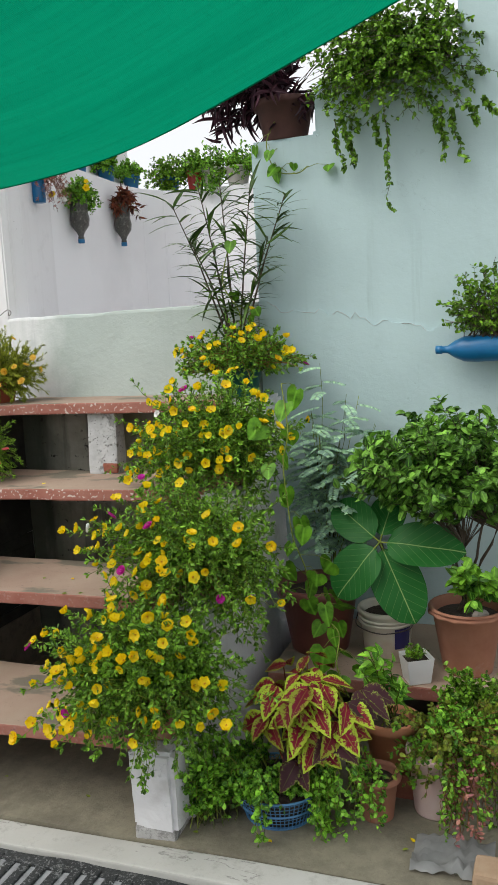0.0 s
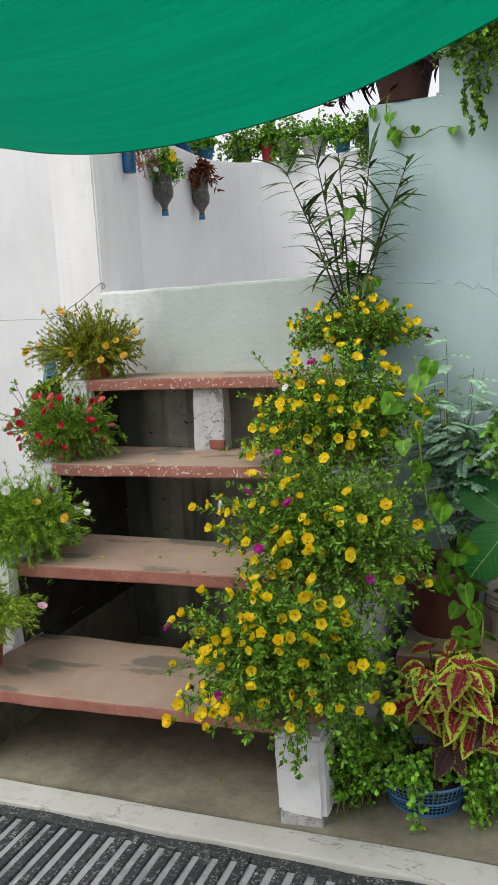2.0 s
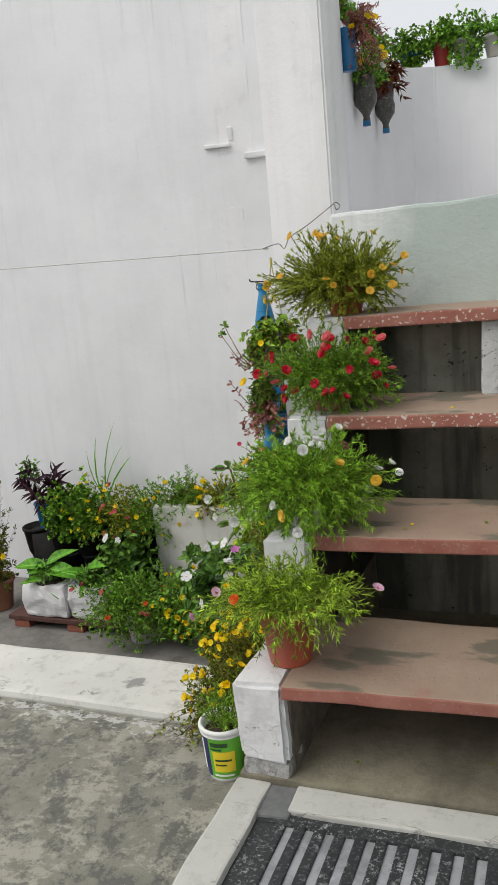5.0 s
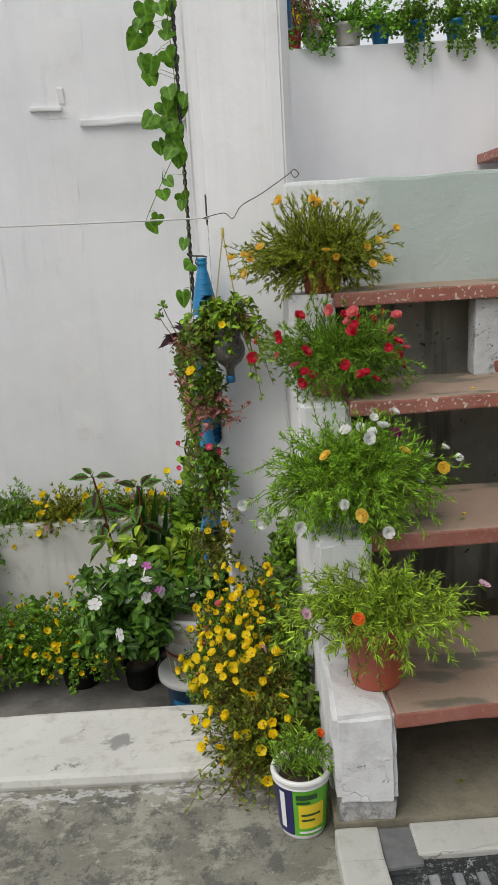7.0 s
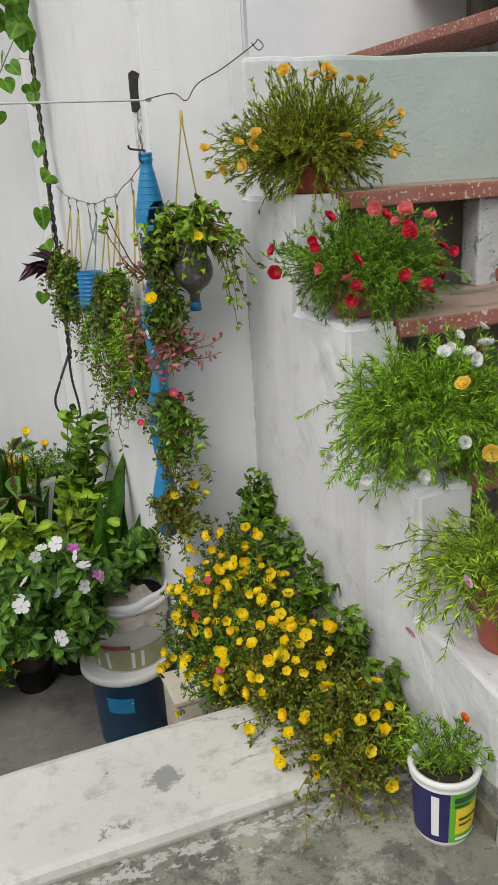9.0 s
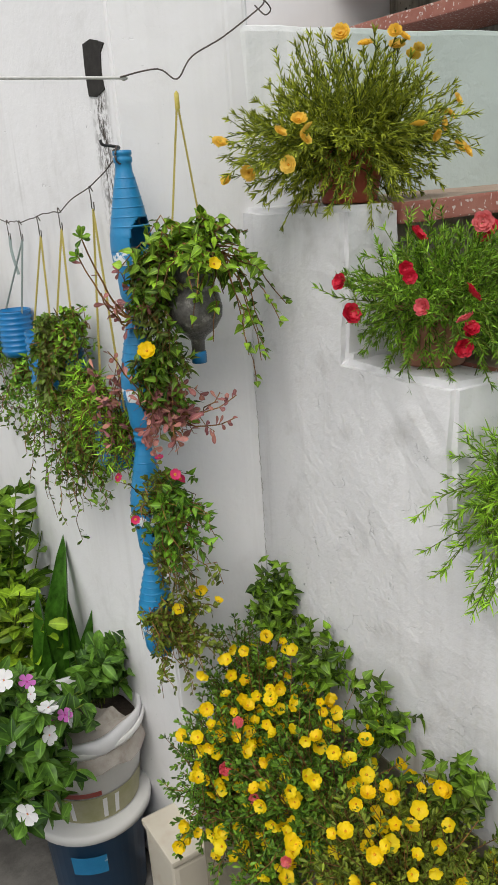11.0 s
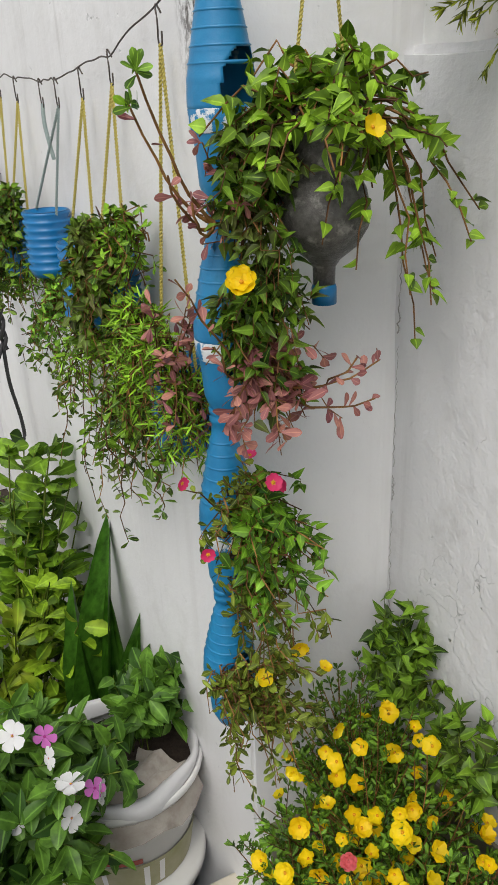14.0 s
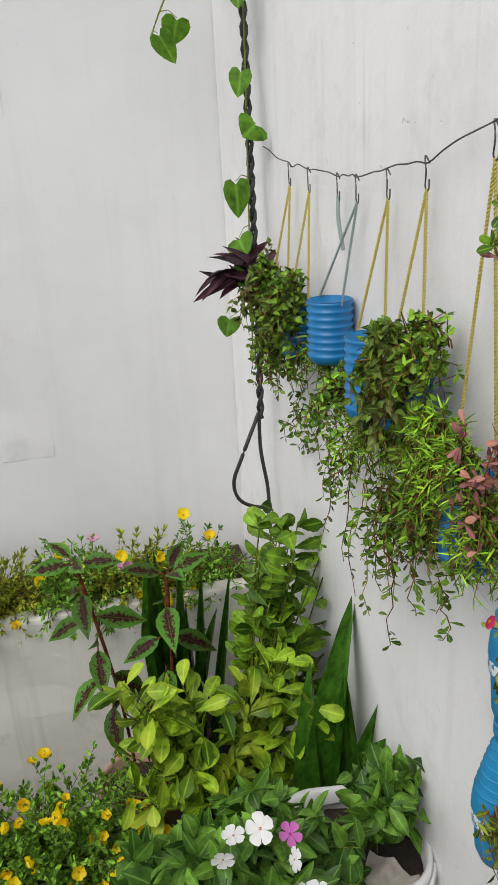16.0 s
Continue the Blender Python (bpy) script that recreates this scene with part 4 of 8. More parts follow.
xs = np.linspace(-0.995, 3.0, 240)
tops = [1.545 - 0.10 * min(1, max(0, (x + 1.0) / 0.5)) + 0.05 * noise.noise(Vector((x * 4, 1, 0))) + 0.05 * noise.noise(Vector((x * 15, 2, 0))) + 0.02 * noise.noise(Vector((x * 47, 3, 0))) for x in xs]
low, high, rear = [skin.verts.new((x, BACK - 0.0105, 0.33)) for x in xs], [skin.verts.new((x, BACK - 0.0105, t - 0.001)) for x, t in zip(xs, tops)], [skin.verts.new((x, BACK + 0.02, t)) for x, t in zip(xs, tops)]
for i in range(len(xs) - 1):
    skin.faces.new((low[i], low[i + 1], high[i + 1], high[i]))
    skin.faces.new((high[i], high[i + 1], rear[i + 1], rear[i]))
crack = Soup()
for a, b in ((2, 9), (10, 15), (17, 30), (32, 38), (41, 60), (62, 66), (70, 100), (104, 150), (156, 235)):
    crack.tubes(np.array([[(xs[i], BACK - 0.0112, tops[i] - 0.0015) for i in range(a, b)]]), 0.0013, 0.0007, 4)
structure("wall_plaster", skin, BLUE, "lower coat of pale blue plaster with a ragged upper edge")
structure("wall_column", prism([(-2.18, 2.995), (-2.205, 2.965), (-2.25, 2.97), (-2.475, 3.04), (-2.60, 4.6), (-2.42, 4.6), (-2.31, 3.55), (-2.246, 3.43), (-2.216, 3.31), (-2.188, 3.19), (-2.169, 3.07)], -0.75, 2.65, 0.006), ROUGH_WHITE, "rough white limewashed wall with a blunt corner")
JOINT = plain_mat("dirty_open_joint", (0.24, 0.235, 0.225), (0.60, 0.59, 0.57), 0.95, 60)
rng = np.random.default_rng(5)
joint = Soup()
for z0, z1, r in ((0.30, 0.52, 0.0010), (0.54, 0.585, 0.0013), (0.60, 0.80, 0.0008), (0.82, 0.94, 0.0012), (0.97, 1.06, 0.0007)):
    zz = np.linspace(z0, z1, 26)
    joint.tubes(np.stack([-2.239 + rng.normal(0, 0.0011, 26), 2.9565 + rng.normal(0, 0.0012, 26), zz], 1)[None], r, r * 0.5, 5)
tagged(part("wall_crack", crack, JOINT), "ragged grey crack where the plaster coats meet", "", "", "structure")
tagged(part("wall_joint", joint, JOINT), "dirty cracked joint in the corner of two walls", "", "", "structure")
structure("wall_terrace_side", prism([(-2.42, 3.4), (-2.243, 3.4), (-2.268, 4.25), (-2.24, 4.40), (-2.16, 4.53), (-2.05, 4.61), (-1.93, 4.645), (-1.86, 4.655), (-1.86, 4.70), (-2.42, 4.70)], -0.75, 2.335, 0.008), BRIGHT_WHITE, "white limewashed terrace wall")
structure("wall_terrace", box((-2.44, 4.652, -0.75), (3.0, 4.8, 2.34), 0.012), BRIGHT_WHITE, "white limewashed terrace wall with pots along its top")
yard_wall = boxes([((-12, 4.6, -0.75), (-2.58, 4.8, 3.5))], 0.008)
structure("wall_yard", yard_wall, WHITE, "tall white limewashed wall with faint rain streaks")
structure("trim", box((-3.155, 4.572, 2.012), (-2.6, 4.61, 2.052), 0.008, 0.012, 20, 3), ROUGH_WHITE, "rough plaster ledge on the wall")
structure("trim", box((-3.40, 4.578, 2.098), (-3.24, 4.61, 2.120), 0.006, 0.008, 6, 5), ROUGH_WHITE, "short plaster ledge on the wall")
structure("trim", box((-3.25, 4.585, 2.12), (-3.215, 4.61, 2.20), 0.008, 0.014, 5, 9), ROUGH_WHITE, "broken plaster lump over the ledge")
structure("trim", box((-3.36, 4.5995, 0.35), (-3.20, 4.61, 1.75), 0.001, 0.006, 40, 11), ROUGH_WHITE, "chipped plaster down the wall")
# Added slab, hidden by the parapet, that throws light up the terrace walls.
structure("floor_landing", box((-2.245, 3.003, 1.15), (-1.15, 4.648, 1.3), 0.006), BRIGHT_WHITE, "unseen white slab added behind the parapet to bounce light")
structure("trim", box((-3.325, 4.5985, 2.06), (-3.10, 4.61, 3.48), 0.001, 0.005, 30, 6), ROUGH_WHITE, "patched strip of whiter plaster up the wall")
structure("wall_behind", box((-12, -7.2, -0.75), (6, -7.0, 2.6), 0.01), WHITE, "plain white boundary wall")

# the stepped stand
stand = thing("plant_stand", (-1.6, 2.3, 0), "stepped cement plant stand with red slabs and white side walls", "plant stand")


def stepped_wall(x0, x1, ys, zs, back):
    bm = bmesh.new()
    prof = [(ys[0] + 0.11, 0.0), (ys[0] + 0.11, 0.095), (ys[0], 0.10)]
    for i, (y, z) in enumerate(zip(ys, zs)):
        prof += [(y, z), (ys[i + 1] if i + 1 < len(ys) else back, z)]
    prof.append((back, 0.0))
    a = [bm.verts.new((x0, y, z)) for y, z in prof]
    b = [bm.verts.new((x1, y, z)) for y, z in prof]
    bm.faces.new(a)
    bm.faces.new(b[::-1])
    for i in range(len(prof)):
        j = (i + 1) % len(prof)
        bm.faces.new((a[j], a[i], b[i], b[j]))
    bmesh.ops.recalc_face_normals(bm, faces=bm.faces)
    bmesh.ops.bevel(bm, geom=[e for e in bm.edges if e.calc_length() > 0.05], offset=0.012, segments=2, affect="EDGES")
    bmesh.ops.triangulate(bm, faces=[f for f in bm.faces if len(f.verts) > 4])
    for k in range(3):
        bmesh.ops.subdivide_edges(bm, edges=[e for e in bm.edges if e.calc_length() > 0.05], cuts=1, use_grid_fill=True)
    for v in bm.verts:
        v.co += Vector(noise.noise_vector(v.co * 7)) * 0.006 + Vector(noise.noise_vector(v.co * 33)) * 0.0035
    return bm


put("side_wall", stepped_wall(STAIR_L, STAIR_LI, FRONT, [t - 0.002 for t in TOPS], 3.02), PILLAR, stand, "white limewashed stepped side wall")
put("side_wall", stepped_wall(STAIR_RI, STAIR_R, [f + 0.004 for f in FRONT], [t - 0.002 for t in TOPS], BACK - 0.002), PILLAR, stand, "white limewashed stepped side wall")
for i in range(4):
    ends = (STAIR_LI - 0.004, STAIR_RI + 0.012)
    rear = [2.19, 2.468, 2.74, 2.958][i]
    front, slant, thick = [(1.757, 0.065, 0.037), (2.086, 0.030, 0.044), (2.345, 0.042, 0.042), (2.618, 0.02, 0.042)][i]
    bm = box((ends[0], front, TOPS[i] - thick), (ends[1], rear, TOPS[i] + 0.001), 0.006, 0.004, 16, i + 2)
    for v in bm.verts:
        if v.co.y < front + 0.05:
            v.co.y += slant * (v.co.x + 2.03) + 0.003 * noise.noise(Vector((v.co.x * 9, i, v.co.z * 30)))
    put("slab", bm, SLAB, stand, "red cement slab, worn and dusty")
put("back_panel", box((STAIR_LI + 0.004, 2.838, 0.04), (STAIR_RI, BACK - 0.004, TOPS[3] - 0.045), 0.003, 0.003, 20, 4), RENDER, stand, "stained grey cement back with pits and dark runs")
# The upper left linings carry the recess shade in their colour.
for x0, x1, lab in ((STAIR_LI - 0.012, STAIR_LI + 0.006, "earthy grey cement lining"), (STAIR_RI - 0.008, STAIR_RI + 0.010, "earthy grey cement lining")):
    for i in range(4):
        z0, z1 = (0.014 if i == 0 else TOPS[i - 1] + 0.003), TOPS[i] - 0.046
        put("lining", box((x0, FRONT[i] + 0.035, z0), (x1, 2.84, z1), 0.004, 0.004, 4, i), SHADE_LINING if i and x0 < -2 else LINING, stand, "cement lining with the recess shade in its colour" if i and x0 < -2 else lab)
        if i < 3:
            put("lining", box((x0, [2.195, 2.473, 2.745][i], z1 + 0.001), (x1, 2.836, TOPS[i] + 0.002), 0.001), SHADE_LINING if x0 < -2 else LINING, stand, "cement lining with the recess shade in its colour" if x0 < -2 else lab)
for x0, x1, sd in ((STAIR_L + 0.004, STAIR_LI + 0.004, 3), (STAIR_RI + 0.002, STAIR_R - 0.004, 4)):
    put("pillar_foot", box((x0, FRONT[0] + 0.003, 0.0), (x1, FRONT[0] + 0.112, 0.108), 0.010, 0.016, 12, sd), FOOT, stand, "chipped grey cement foot")
put("post", box((-1.66, 2.655, TOPS[2] + 0.001), (-1.535, 2.73, TOPS[3] - 0.043), 0.008, 0.008, 5, 6), CHIPPED, stand, "chipped white painted brick post")
put("bare_brick", box((-1.60, 2.650, TOPS[2] + 0.003), (-1.537, 2.70, TOPS[2] + 0.045), 0.008, 0.006, 2, 5), BRICK, stand, "bare red brick")

# the bench along the blue wall
bench = thing("plant_bench", (0.2, 2.6, 0), "low red cement bench along the blue wall", "bench")
put("slab", box((-0.845, 2.33, 0.285), (2.4, BACK - 0.004, 0.33), 0.006, 0.004, 16, 12), SLAB, bench, "red cement slab")
for x in (-0.825, 0.4, 1.6):
    put("leg", box((x, 2.36, 0.012), (x + 0.12, BACK - 0.005, 0.285), 0.008), RENDER, bench)

# open stair behind the parapet
flight = thing("open_stair", (-0.6, 3.8, 0), "flight of red cement treads rising behind the parapet", "stairs")
for i in range(4):
    x, z = -1.066 + 0.4 * i, 1.765 + 0.375 * i
    put("tread", box((x, 3.32, z - 0.045), (x + 0.5, 4.648, z), 0.006, 0.003, 10, i), SLAB, flight)
    put("riser", box((x + 0.36, 3.34, z - 0.42 if i else 0.0), (x + 0.40, 4.645, z - 0.046), 0.004), RENDER, flight)


# green shade net slung over the yard
NET_L, NET_R = -2.12, -0.1


NET_X = (-2.12, -1.861, -1.732, -1.61, -1.49, -1.385, -1.28, -1.18, -1.09, -1.0, -0.9, -0.81, -0.72, -0.63, -0.515, -0.41, -0.31, -0.1)
NET_Z = (1.965, 1.885, 1.853, 1.827, 1.800, 1.774, 1.753, 1.743, 1.741, 1.743, 1.752, 1.762, 1.778, 1.802, 1.840, 1.878, 1.912, 1.99)


def net_z(x):
    """The height of the sagging front hem."""
    return float(sum(np.interp(x + o, NET_X, NET_Z) for o in (-0.05, -0.025, 0.0, 0.025, 0.05)) / 5)


def shade_net():
    nu, nv = 70, 30
    s = Soup()
    v, uv, f = [], [], []
    for j in range(nv + 1):
        b = j / nv
        for i in range(nu + 1):
            a = i / nu
            x = NET_L + (NET_R - NET_L) * a
            fold = 0.006 * math.sin(14 * b + 2.3 * x) + 0.004 * math.sin(31 * b - 3 * x) * (0.4 + abs(x + 1.1))
            z = net_z(x) + 0.21 * b - 0.07 * b * (1 - b) + fold * min(1, 5 * b)
            v.append((x, 1.36 - 0.74 * b, z))
            uv.append((a * 1.83, b * 0.76))
    for j in range(nv):
        for i in range(nu):
            o = j * (nu + 1) + i
            f.append((o, o + nu + 1, o + nu + 2, o + 1))
    s.add(v, f, uv)
    return s


net = thing("shade_net", (-1.0, 1.36, 1.74), "green woven shade net slung overhead", "shade net")
put("cloth", shade_net(), NET, net)
put("hem_cord", rope([(x, 1.36, net_z(x)) for x in np.linspace(NET_L, NET_R, 16)], 0.0015, 6, 6), NET, net)
put("clip", box((-1.845, 1.35, net_z(-1.84) - 0.035), (-1.832, 1.368, net_z(-1.84) + 0.004), 0.004), CABLE, net, "black clip")
for x, z in ((NET_L, 3.0), (NET_R, 3.1)):
    put("tie_rope", rope([(x, 1.36, net_z(x)), (x - 0.2, 2.0, 0.5 * (net_z(x) + z)), (x - 0.4, 2.92 if x > 0 else 3.1, z)], 0.003, 5, 8), LINE_WHITE, net)


# ---- plants on the left ends of the slabs ----
def fresh(seed):
    return np.random.default_rng(seed)


p = thing("potted_portulaca", (-2.115, 1.90, 0.335), "trailing portulaca in a red plastic pot on the lowest slab", "potted plant", "portulaca pots on the stand")
pot(p, (-2.115, 1.90, 0.335), 0.059, 0.081, 0.175, RED_PLASTIC, 0.009, 0.037, label="terracotta-red plastic pot")
portulaca(p, (-2.115, 1.90, 0.47), (-2.11, 1.88, 0.495), (0.235, 0.19, 0.135), 300, fresh(11), PORT_LIGHT, STEM, [F_ORANGE, F_LILAC, F_LILAC], 4, 0.015, 34, 0.025, 0.0024, low=-0.35, lift=0.12)
lines = curves(np.tile([-2.115, 1.90, 0.49], (12, 1)), np.stack([-2.115 + 0.11 * np.cos(np.linspace(3.3, 6.2, 12)), 1.90 + 0.11 * np.sin(np.linspace(3.3, 6.2, 12)), fresh(15).uniform(0.36, 0.44, 12)], 1), 0.09, fresh(16))
foliage(p, lines, NEEDLE, 34, 0.019, 0.0023, PORT_LIGHT, STEM, fresh(17), 0.2, 0.8, names=("hanging_stem_tangle", "hanging_leaf_mass"))
p = thing("potted_portulaca", (-2.13, 2.2, 0.628), "lush portulaca with white and magenta flowers in a white pot", "potted plant", "portulaca pots on the stand")
pot(p, (-2.13, 2.2, 0.628), 0.055, 0.075, 0.13, WHITE_PLASTIC, 0.006, 0.02, label="white plastic pot")
portulaca(p, (-2.13, 2.2, 0.74), (-2.135, 2.17, 0.745), (0.25, 0.21, 0.18), 620, fresh(12), PORT_FRESH, STEM, [F_WHITE] * 9 + [F_MAGENTA] + [F_GOLD] * 2, 22, 0.017, 46, 0.023, 0.0023, low=-0.9, lift=0.07)
p = thing("potted_portulaca", (-2.13, 2.5, 0.922), "portulaca with red and coral double flowers in a clay pot", "potted plant", "portulaca pots on the stand")
pot(p, (-2.13, 2.5, 0.922), 0.055, 0.075, 0.12, TERRA, 0.008, 0.025, label="small clay pot")
portulaca(p, (-2.13, 2.5, 1.02), (-2.103, 2.47, 1.03), (0.225, 0.19, 0.165), 580, fresh(13), PORT, STEM, [F_RED, F_RED, F_RED, F_CORAL], 32, 0.0165, 44, 0.018, 0.0024, low=-0.88, lift=0.06, stray=0.0)
p = thing("potted_portulaca", (-2.12, 2.75, 1.205), "upright portulaca with golden flowers in a red pot", "potted plant", "portulaca pots on the stand")
pot(p, (-2.12, 2.75, 1.205), 0.055, 0.075, 0.13, RED_PLASTIC, 0.008, 0.03, label="terracotta-red plastic pot")
portulaca(p, (-2.12, 2.75, 1.31), (-2.13, 2.73, 1.33), (0.255, 0.19, 0.175), 660, fresh(14), PORT_OLIVE, STEM, [F_GOLD], 24, 0.0148, 46, 0.019, 0.0025, low=-0.85, lift=0.03, spread=0.7, face=(-0.1, -0.5, 0.9), stray=0.01)

# ---- yellow purslane on the right ends ----
YELLOW_MIX = [F_YELLOW] * 26 + [F_WHITE, F_MAGENTA]
p = thing("potted_purslane", (-1.0, 1.88, 0.335), "cascading purslane full of yellow flowers in a clay pot", "potted plant", "yellow purslane on the stand")
pot(p, (-1.0, 1.88, 0.336), 0.06, 0.08, 0.14, TERRA, 0.01, 0.03, label="clay pot")
portulaca(p, (-1.0, 1.88, 0.47), (-1.05, 1.83, 0.49), (0.30, 0.22, 0.25), 720, fresh(21), PURS, STEM, YELLOW_MIX, 96, 0.0165, 34, 0.017, 0.0075, SPOON, low=-0.8, lift=0.09, side=(-0.10, -0.30, 0.1))
p = thing("potted_purslane", (-1.0, 2.2, 0.628), "tall mound of purslane with yellow flowers in a clay pot", "potted plant", "yellow purslane on the stand")
pot(p, (-1.0, 2.2, 0.629), 0.06, 0.08, 0.14, TERRA, 0.01, 0.03, label="clay pot")
portulaca(p, (-1.0, 2.2, 0.75), (-0.99, 2.13, 0.75), (0.31, 0.24, 0.275), 760, fresh(22), PURS, STEM, YELLOW_MIX, 66, 0.0165, 34, 0.017, 0.0065, SPOON, low=-0.9, lift=0.08, side=(-0.10, -0.30, 0.1))
p = thing("potted_purslane", (-1.02, 2.5, 0.922), "mound of purslane with yellow flowers in a clay pot", "potted plant", "yellow purslane on the stand")
pot(p, (-1.02, 2.5, 0.923), 0.06, 0.08, 0.14, TERRA, 0.01, 0.03, label="clay pot")
portulaca(p, (-1.02, 2.5, 1.04), (-1.05, 2.44, 1.06), (0.30, 0.22, 0.245), 720, fresh(23), PURS, STEM, YELLOW_MIX, 78, 0.0165, 34, 0.017, 0.0065, SPOON, low=-0.85, lift=0.07, side=(-0.10, -0.30, 0.1))
p = thing("potted_purslane", (-1.03, 2.73, 1.205), "small bushy purslane with a few yellow flowers in a green pot", "potted plant", "yellow purslane on the stand")
pot(p, (-1.03, 2.73, 1.206), 0.055, 0.08, 0.13, plain_mat("dark_green_plastic", (0.005, 0.07, 0.05), (0.01, 0.10, 0.07), 0.4, 8), 0.008, 0.02, label="dark green plastic pot")
portulaca(p, (-1.03, 2.73, 1.31), (-1.05, 2.70, 1.345), (0.24, 0.17, 0.125), 400, fresh(24), PURS, STEM_RED, [F_YELLOW] * 7 + [F_MAGENTA], 34, 0.0155, 24, 0.017, 0.0065, SPOON, low=-0.5, lift=0.05, face=(-0.1, -0.4, 0.9))

# narrow-leaved shrub that stands behind them
rng = fresh(31)
p = thing("narrow_leaf_shrub", (-1.06, 2.77, 1.206), "tall shrub with long thin dark green leaves", "shrub")
pot(p, (-1.06, 2.79, 1.206), 0.03, 0.04, 0.09, BLACK_BAG, 0.004, 0.015, label="black grow pot")
stems = [[(-1.06, 2.78, 1.28), (-1.06 + 0.25 * (x + 1.06), 2.77, 1.48), (-1.06 + 0.6 * (x + 1.06), 2.76, 1.48 + 0.5 * (z - 1.48)), (x, y, z)]
         for x, y, z in ((-1.27, 2.73, 1.92), (-1.17, 2.74, 2.0), (-1.08, 2.74, 1.98), (-0.97, 2.75, 1.94), (-0.84, 2.76, 1.92), (-1.20, 2.72, 1.78), (-0.91, 2.74, 1.76))]
lines = np.array([[np.array(a) * (1 - t) + np.array(b) * t for a, b in zip(s[:-1], s[1:]) for t in (0, 0.25, 0.5, 0.75)] + [np.array(s[-1])] for s in stems])
for one in lines:
    s = Soup()
    s.tubes(local(p, one)[None], 0.005, 0.0015, 6)
    part("stem", s, STEM_BROWN, p)
pp, d = along(lines, 50, rng, 0.12, 0.75)
rad = rng.normal(0, 1, pp.shape) * np.array([1, 0.6, 0.2])
way = unit(unit(rad) * 1.25 + np.array([0, -0.05, 0.62]) + rng.normal(0, 0.3, pp.shape))
s = Soup()
LONG = leaf_shape([(0, 0.4), (0.2, 0.9), (0.45, 1.0), (0.7, 0.75), (0.88, 0.4), (1, 0.03)], 0.34, 0.012)
s.pieces(*LONG, local(p, pp), way, np.tile([0, 0, 1.0], (len(pp), 1)) + rng.normal(0, 0.2, pp.shape), 0.125 * rng.uniform(0.6, 1.25, len(pp)), 0.0112 * rng.uniform(0.8, 1.2, len(pp)))
part("leaf_mass", s, NARROW, p)


# ---- bench and ground on the right ----
def heart_vine(name, label, path, n, size, rng, material=HEART, jitter=0.04, face=(-0.2, -1, 0.3), shift=(0, 0, 0)):
    """A creeper along a path with heart-shaped leaves on short stalks."""
    root = thing(name, path[0], label, "creeper")
    line = rope([tuple(np.array(q) - np.array(path[0])) for q in path], 0.0022, 5, 8)
    part("stem", line, STEM, root)
    q = np.array(path, float)
    x = np.linspace(0.3, len(q) - 1.001, n)
    i = x.astype(int)
    base = q[i] * (1 - (x - i))[:, None] + q[i + 1] * (x - i)[:, None]
    at = base + np.array(shift) + rng.normal(0, jitter, base.shape) * np.array([1, 0.5, 0.6])
    for k in range(n):
        s = Soup()
        s.tubes(local(root, np.stack([base[k], (base[k] + at[k]) / 2 + [0, 0, 0.01], at[k]]))[None], 0.0012, 0.0009, 4)
        part("leaf_stalk", s, STEM, root)
        s = Soup()
        way = unit(rng.normal(0, 0.4, 3) + np.array([0, -0.15, -0.9]))
        s.pieces(*HEARTS, local(root, at[k:k + 1]), way[None], unit(np.array(face) + rng.normal(0, 0.25, 3))[None], size * rng.uniform(0.55, 1.15), size * rng.uniform(0.6, 1.1))
        part("leaf", s, material, root)
    return root


rng = fresh(41)
p = thing("brown_pot", (-0.73, 2.58, 0.33), "large dark brown plastic pot with soil on the red bench", "plant pot")
pot(p, (-0.73, 2.58, 0.33), 0.10, 0.135, 0.235, BROWN_PLASTIC, 0.012, 0.04, label="dark brown plastic pot")
heart_vine("heart_leaf_creeper", "green creeper with heart-shaped leaves in the brown pot",
           [(-0.75, 2.52, 0.54), (-0.70, 2.36, 0.62), (-0.69, 2.29, 0.71), (-0.72, 2.28, 0.80), (-0.74, 2.30, 0.92), (-0.75, 2.31, 1.03), (-0.74, 2.34, 1.13), (-0.78, 2.42, 1.27)], 17, 0.074, rng, HEART_LIGHT, 0.05)
heart_vine("heart_leaf_creeper", "green creeper trailing over the rim of the brown pot",
           [(-0.71, 2.44, 0.56), (-0.67, 2.33, 0.58), (-0.62, 2.27, 0.55), (-0.565, 2.2, 0.53), (-0.56, 2.14, 0.46), (-0.52, 2.11, 0.38)], 13, 0.074, rng, HEART_LIGHT, 0.05)

p = thing("paint_bucket", (-0.488, 2.55, 0.33), "old cream paint bucket used as a planter on the bench", "bucket")
pot(p, (-0.488, 2.55, 0.33), 0.075, 0.09, 0.175, CREAM_PLASTIC, 0.006, 0.022, label="stained cream plastic bucket")
for z in (0.125, 0.138):
    part("rim_ridge", lathe([(0.088, z), (0.096, z + 0.003), (0.088, z + 0.007)], 36), CREAM_PLASTIC, p)
part("handle_wire", rope([(-0.097, 0.0, 0.142), (-0.085, -0.07, 0.124), (0, -0.108, 0.115), (0.085, -0.07, 0.124), (0.097, 0.0, 0.142)], 0.0022, 5, 6), WIRE, p)


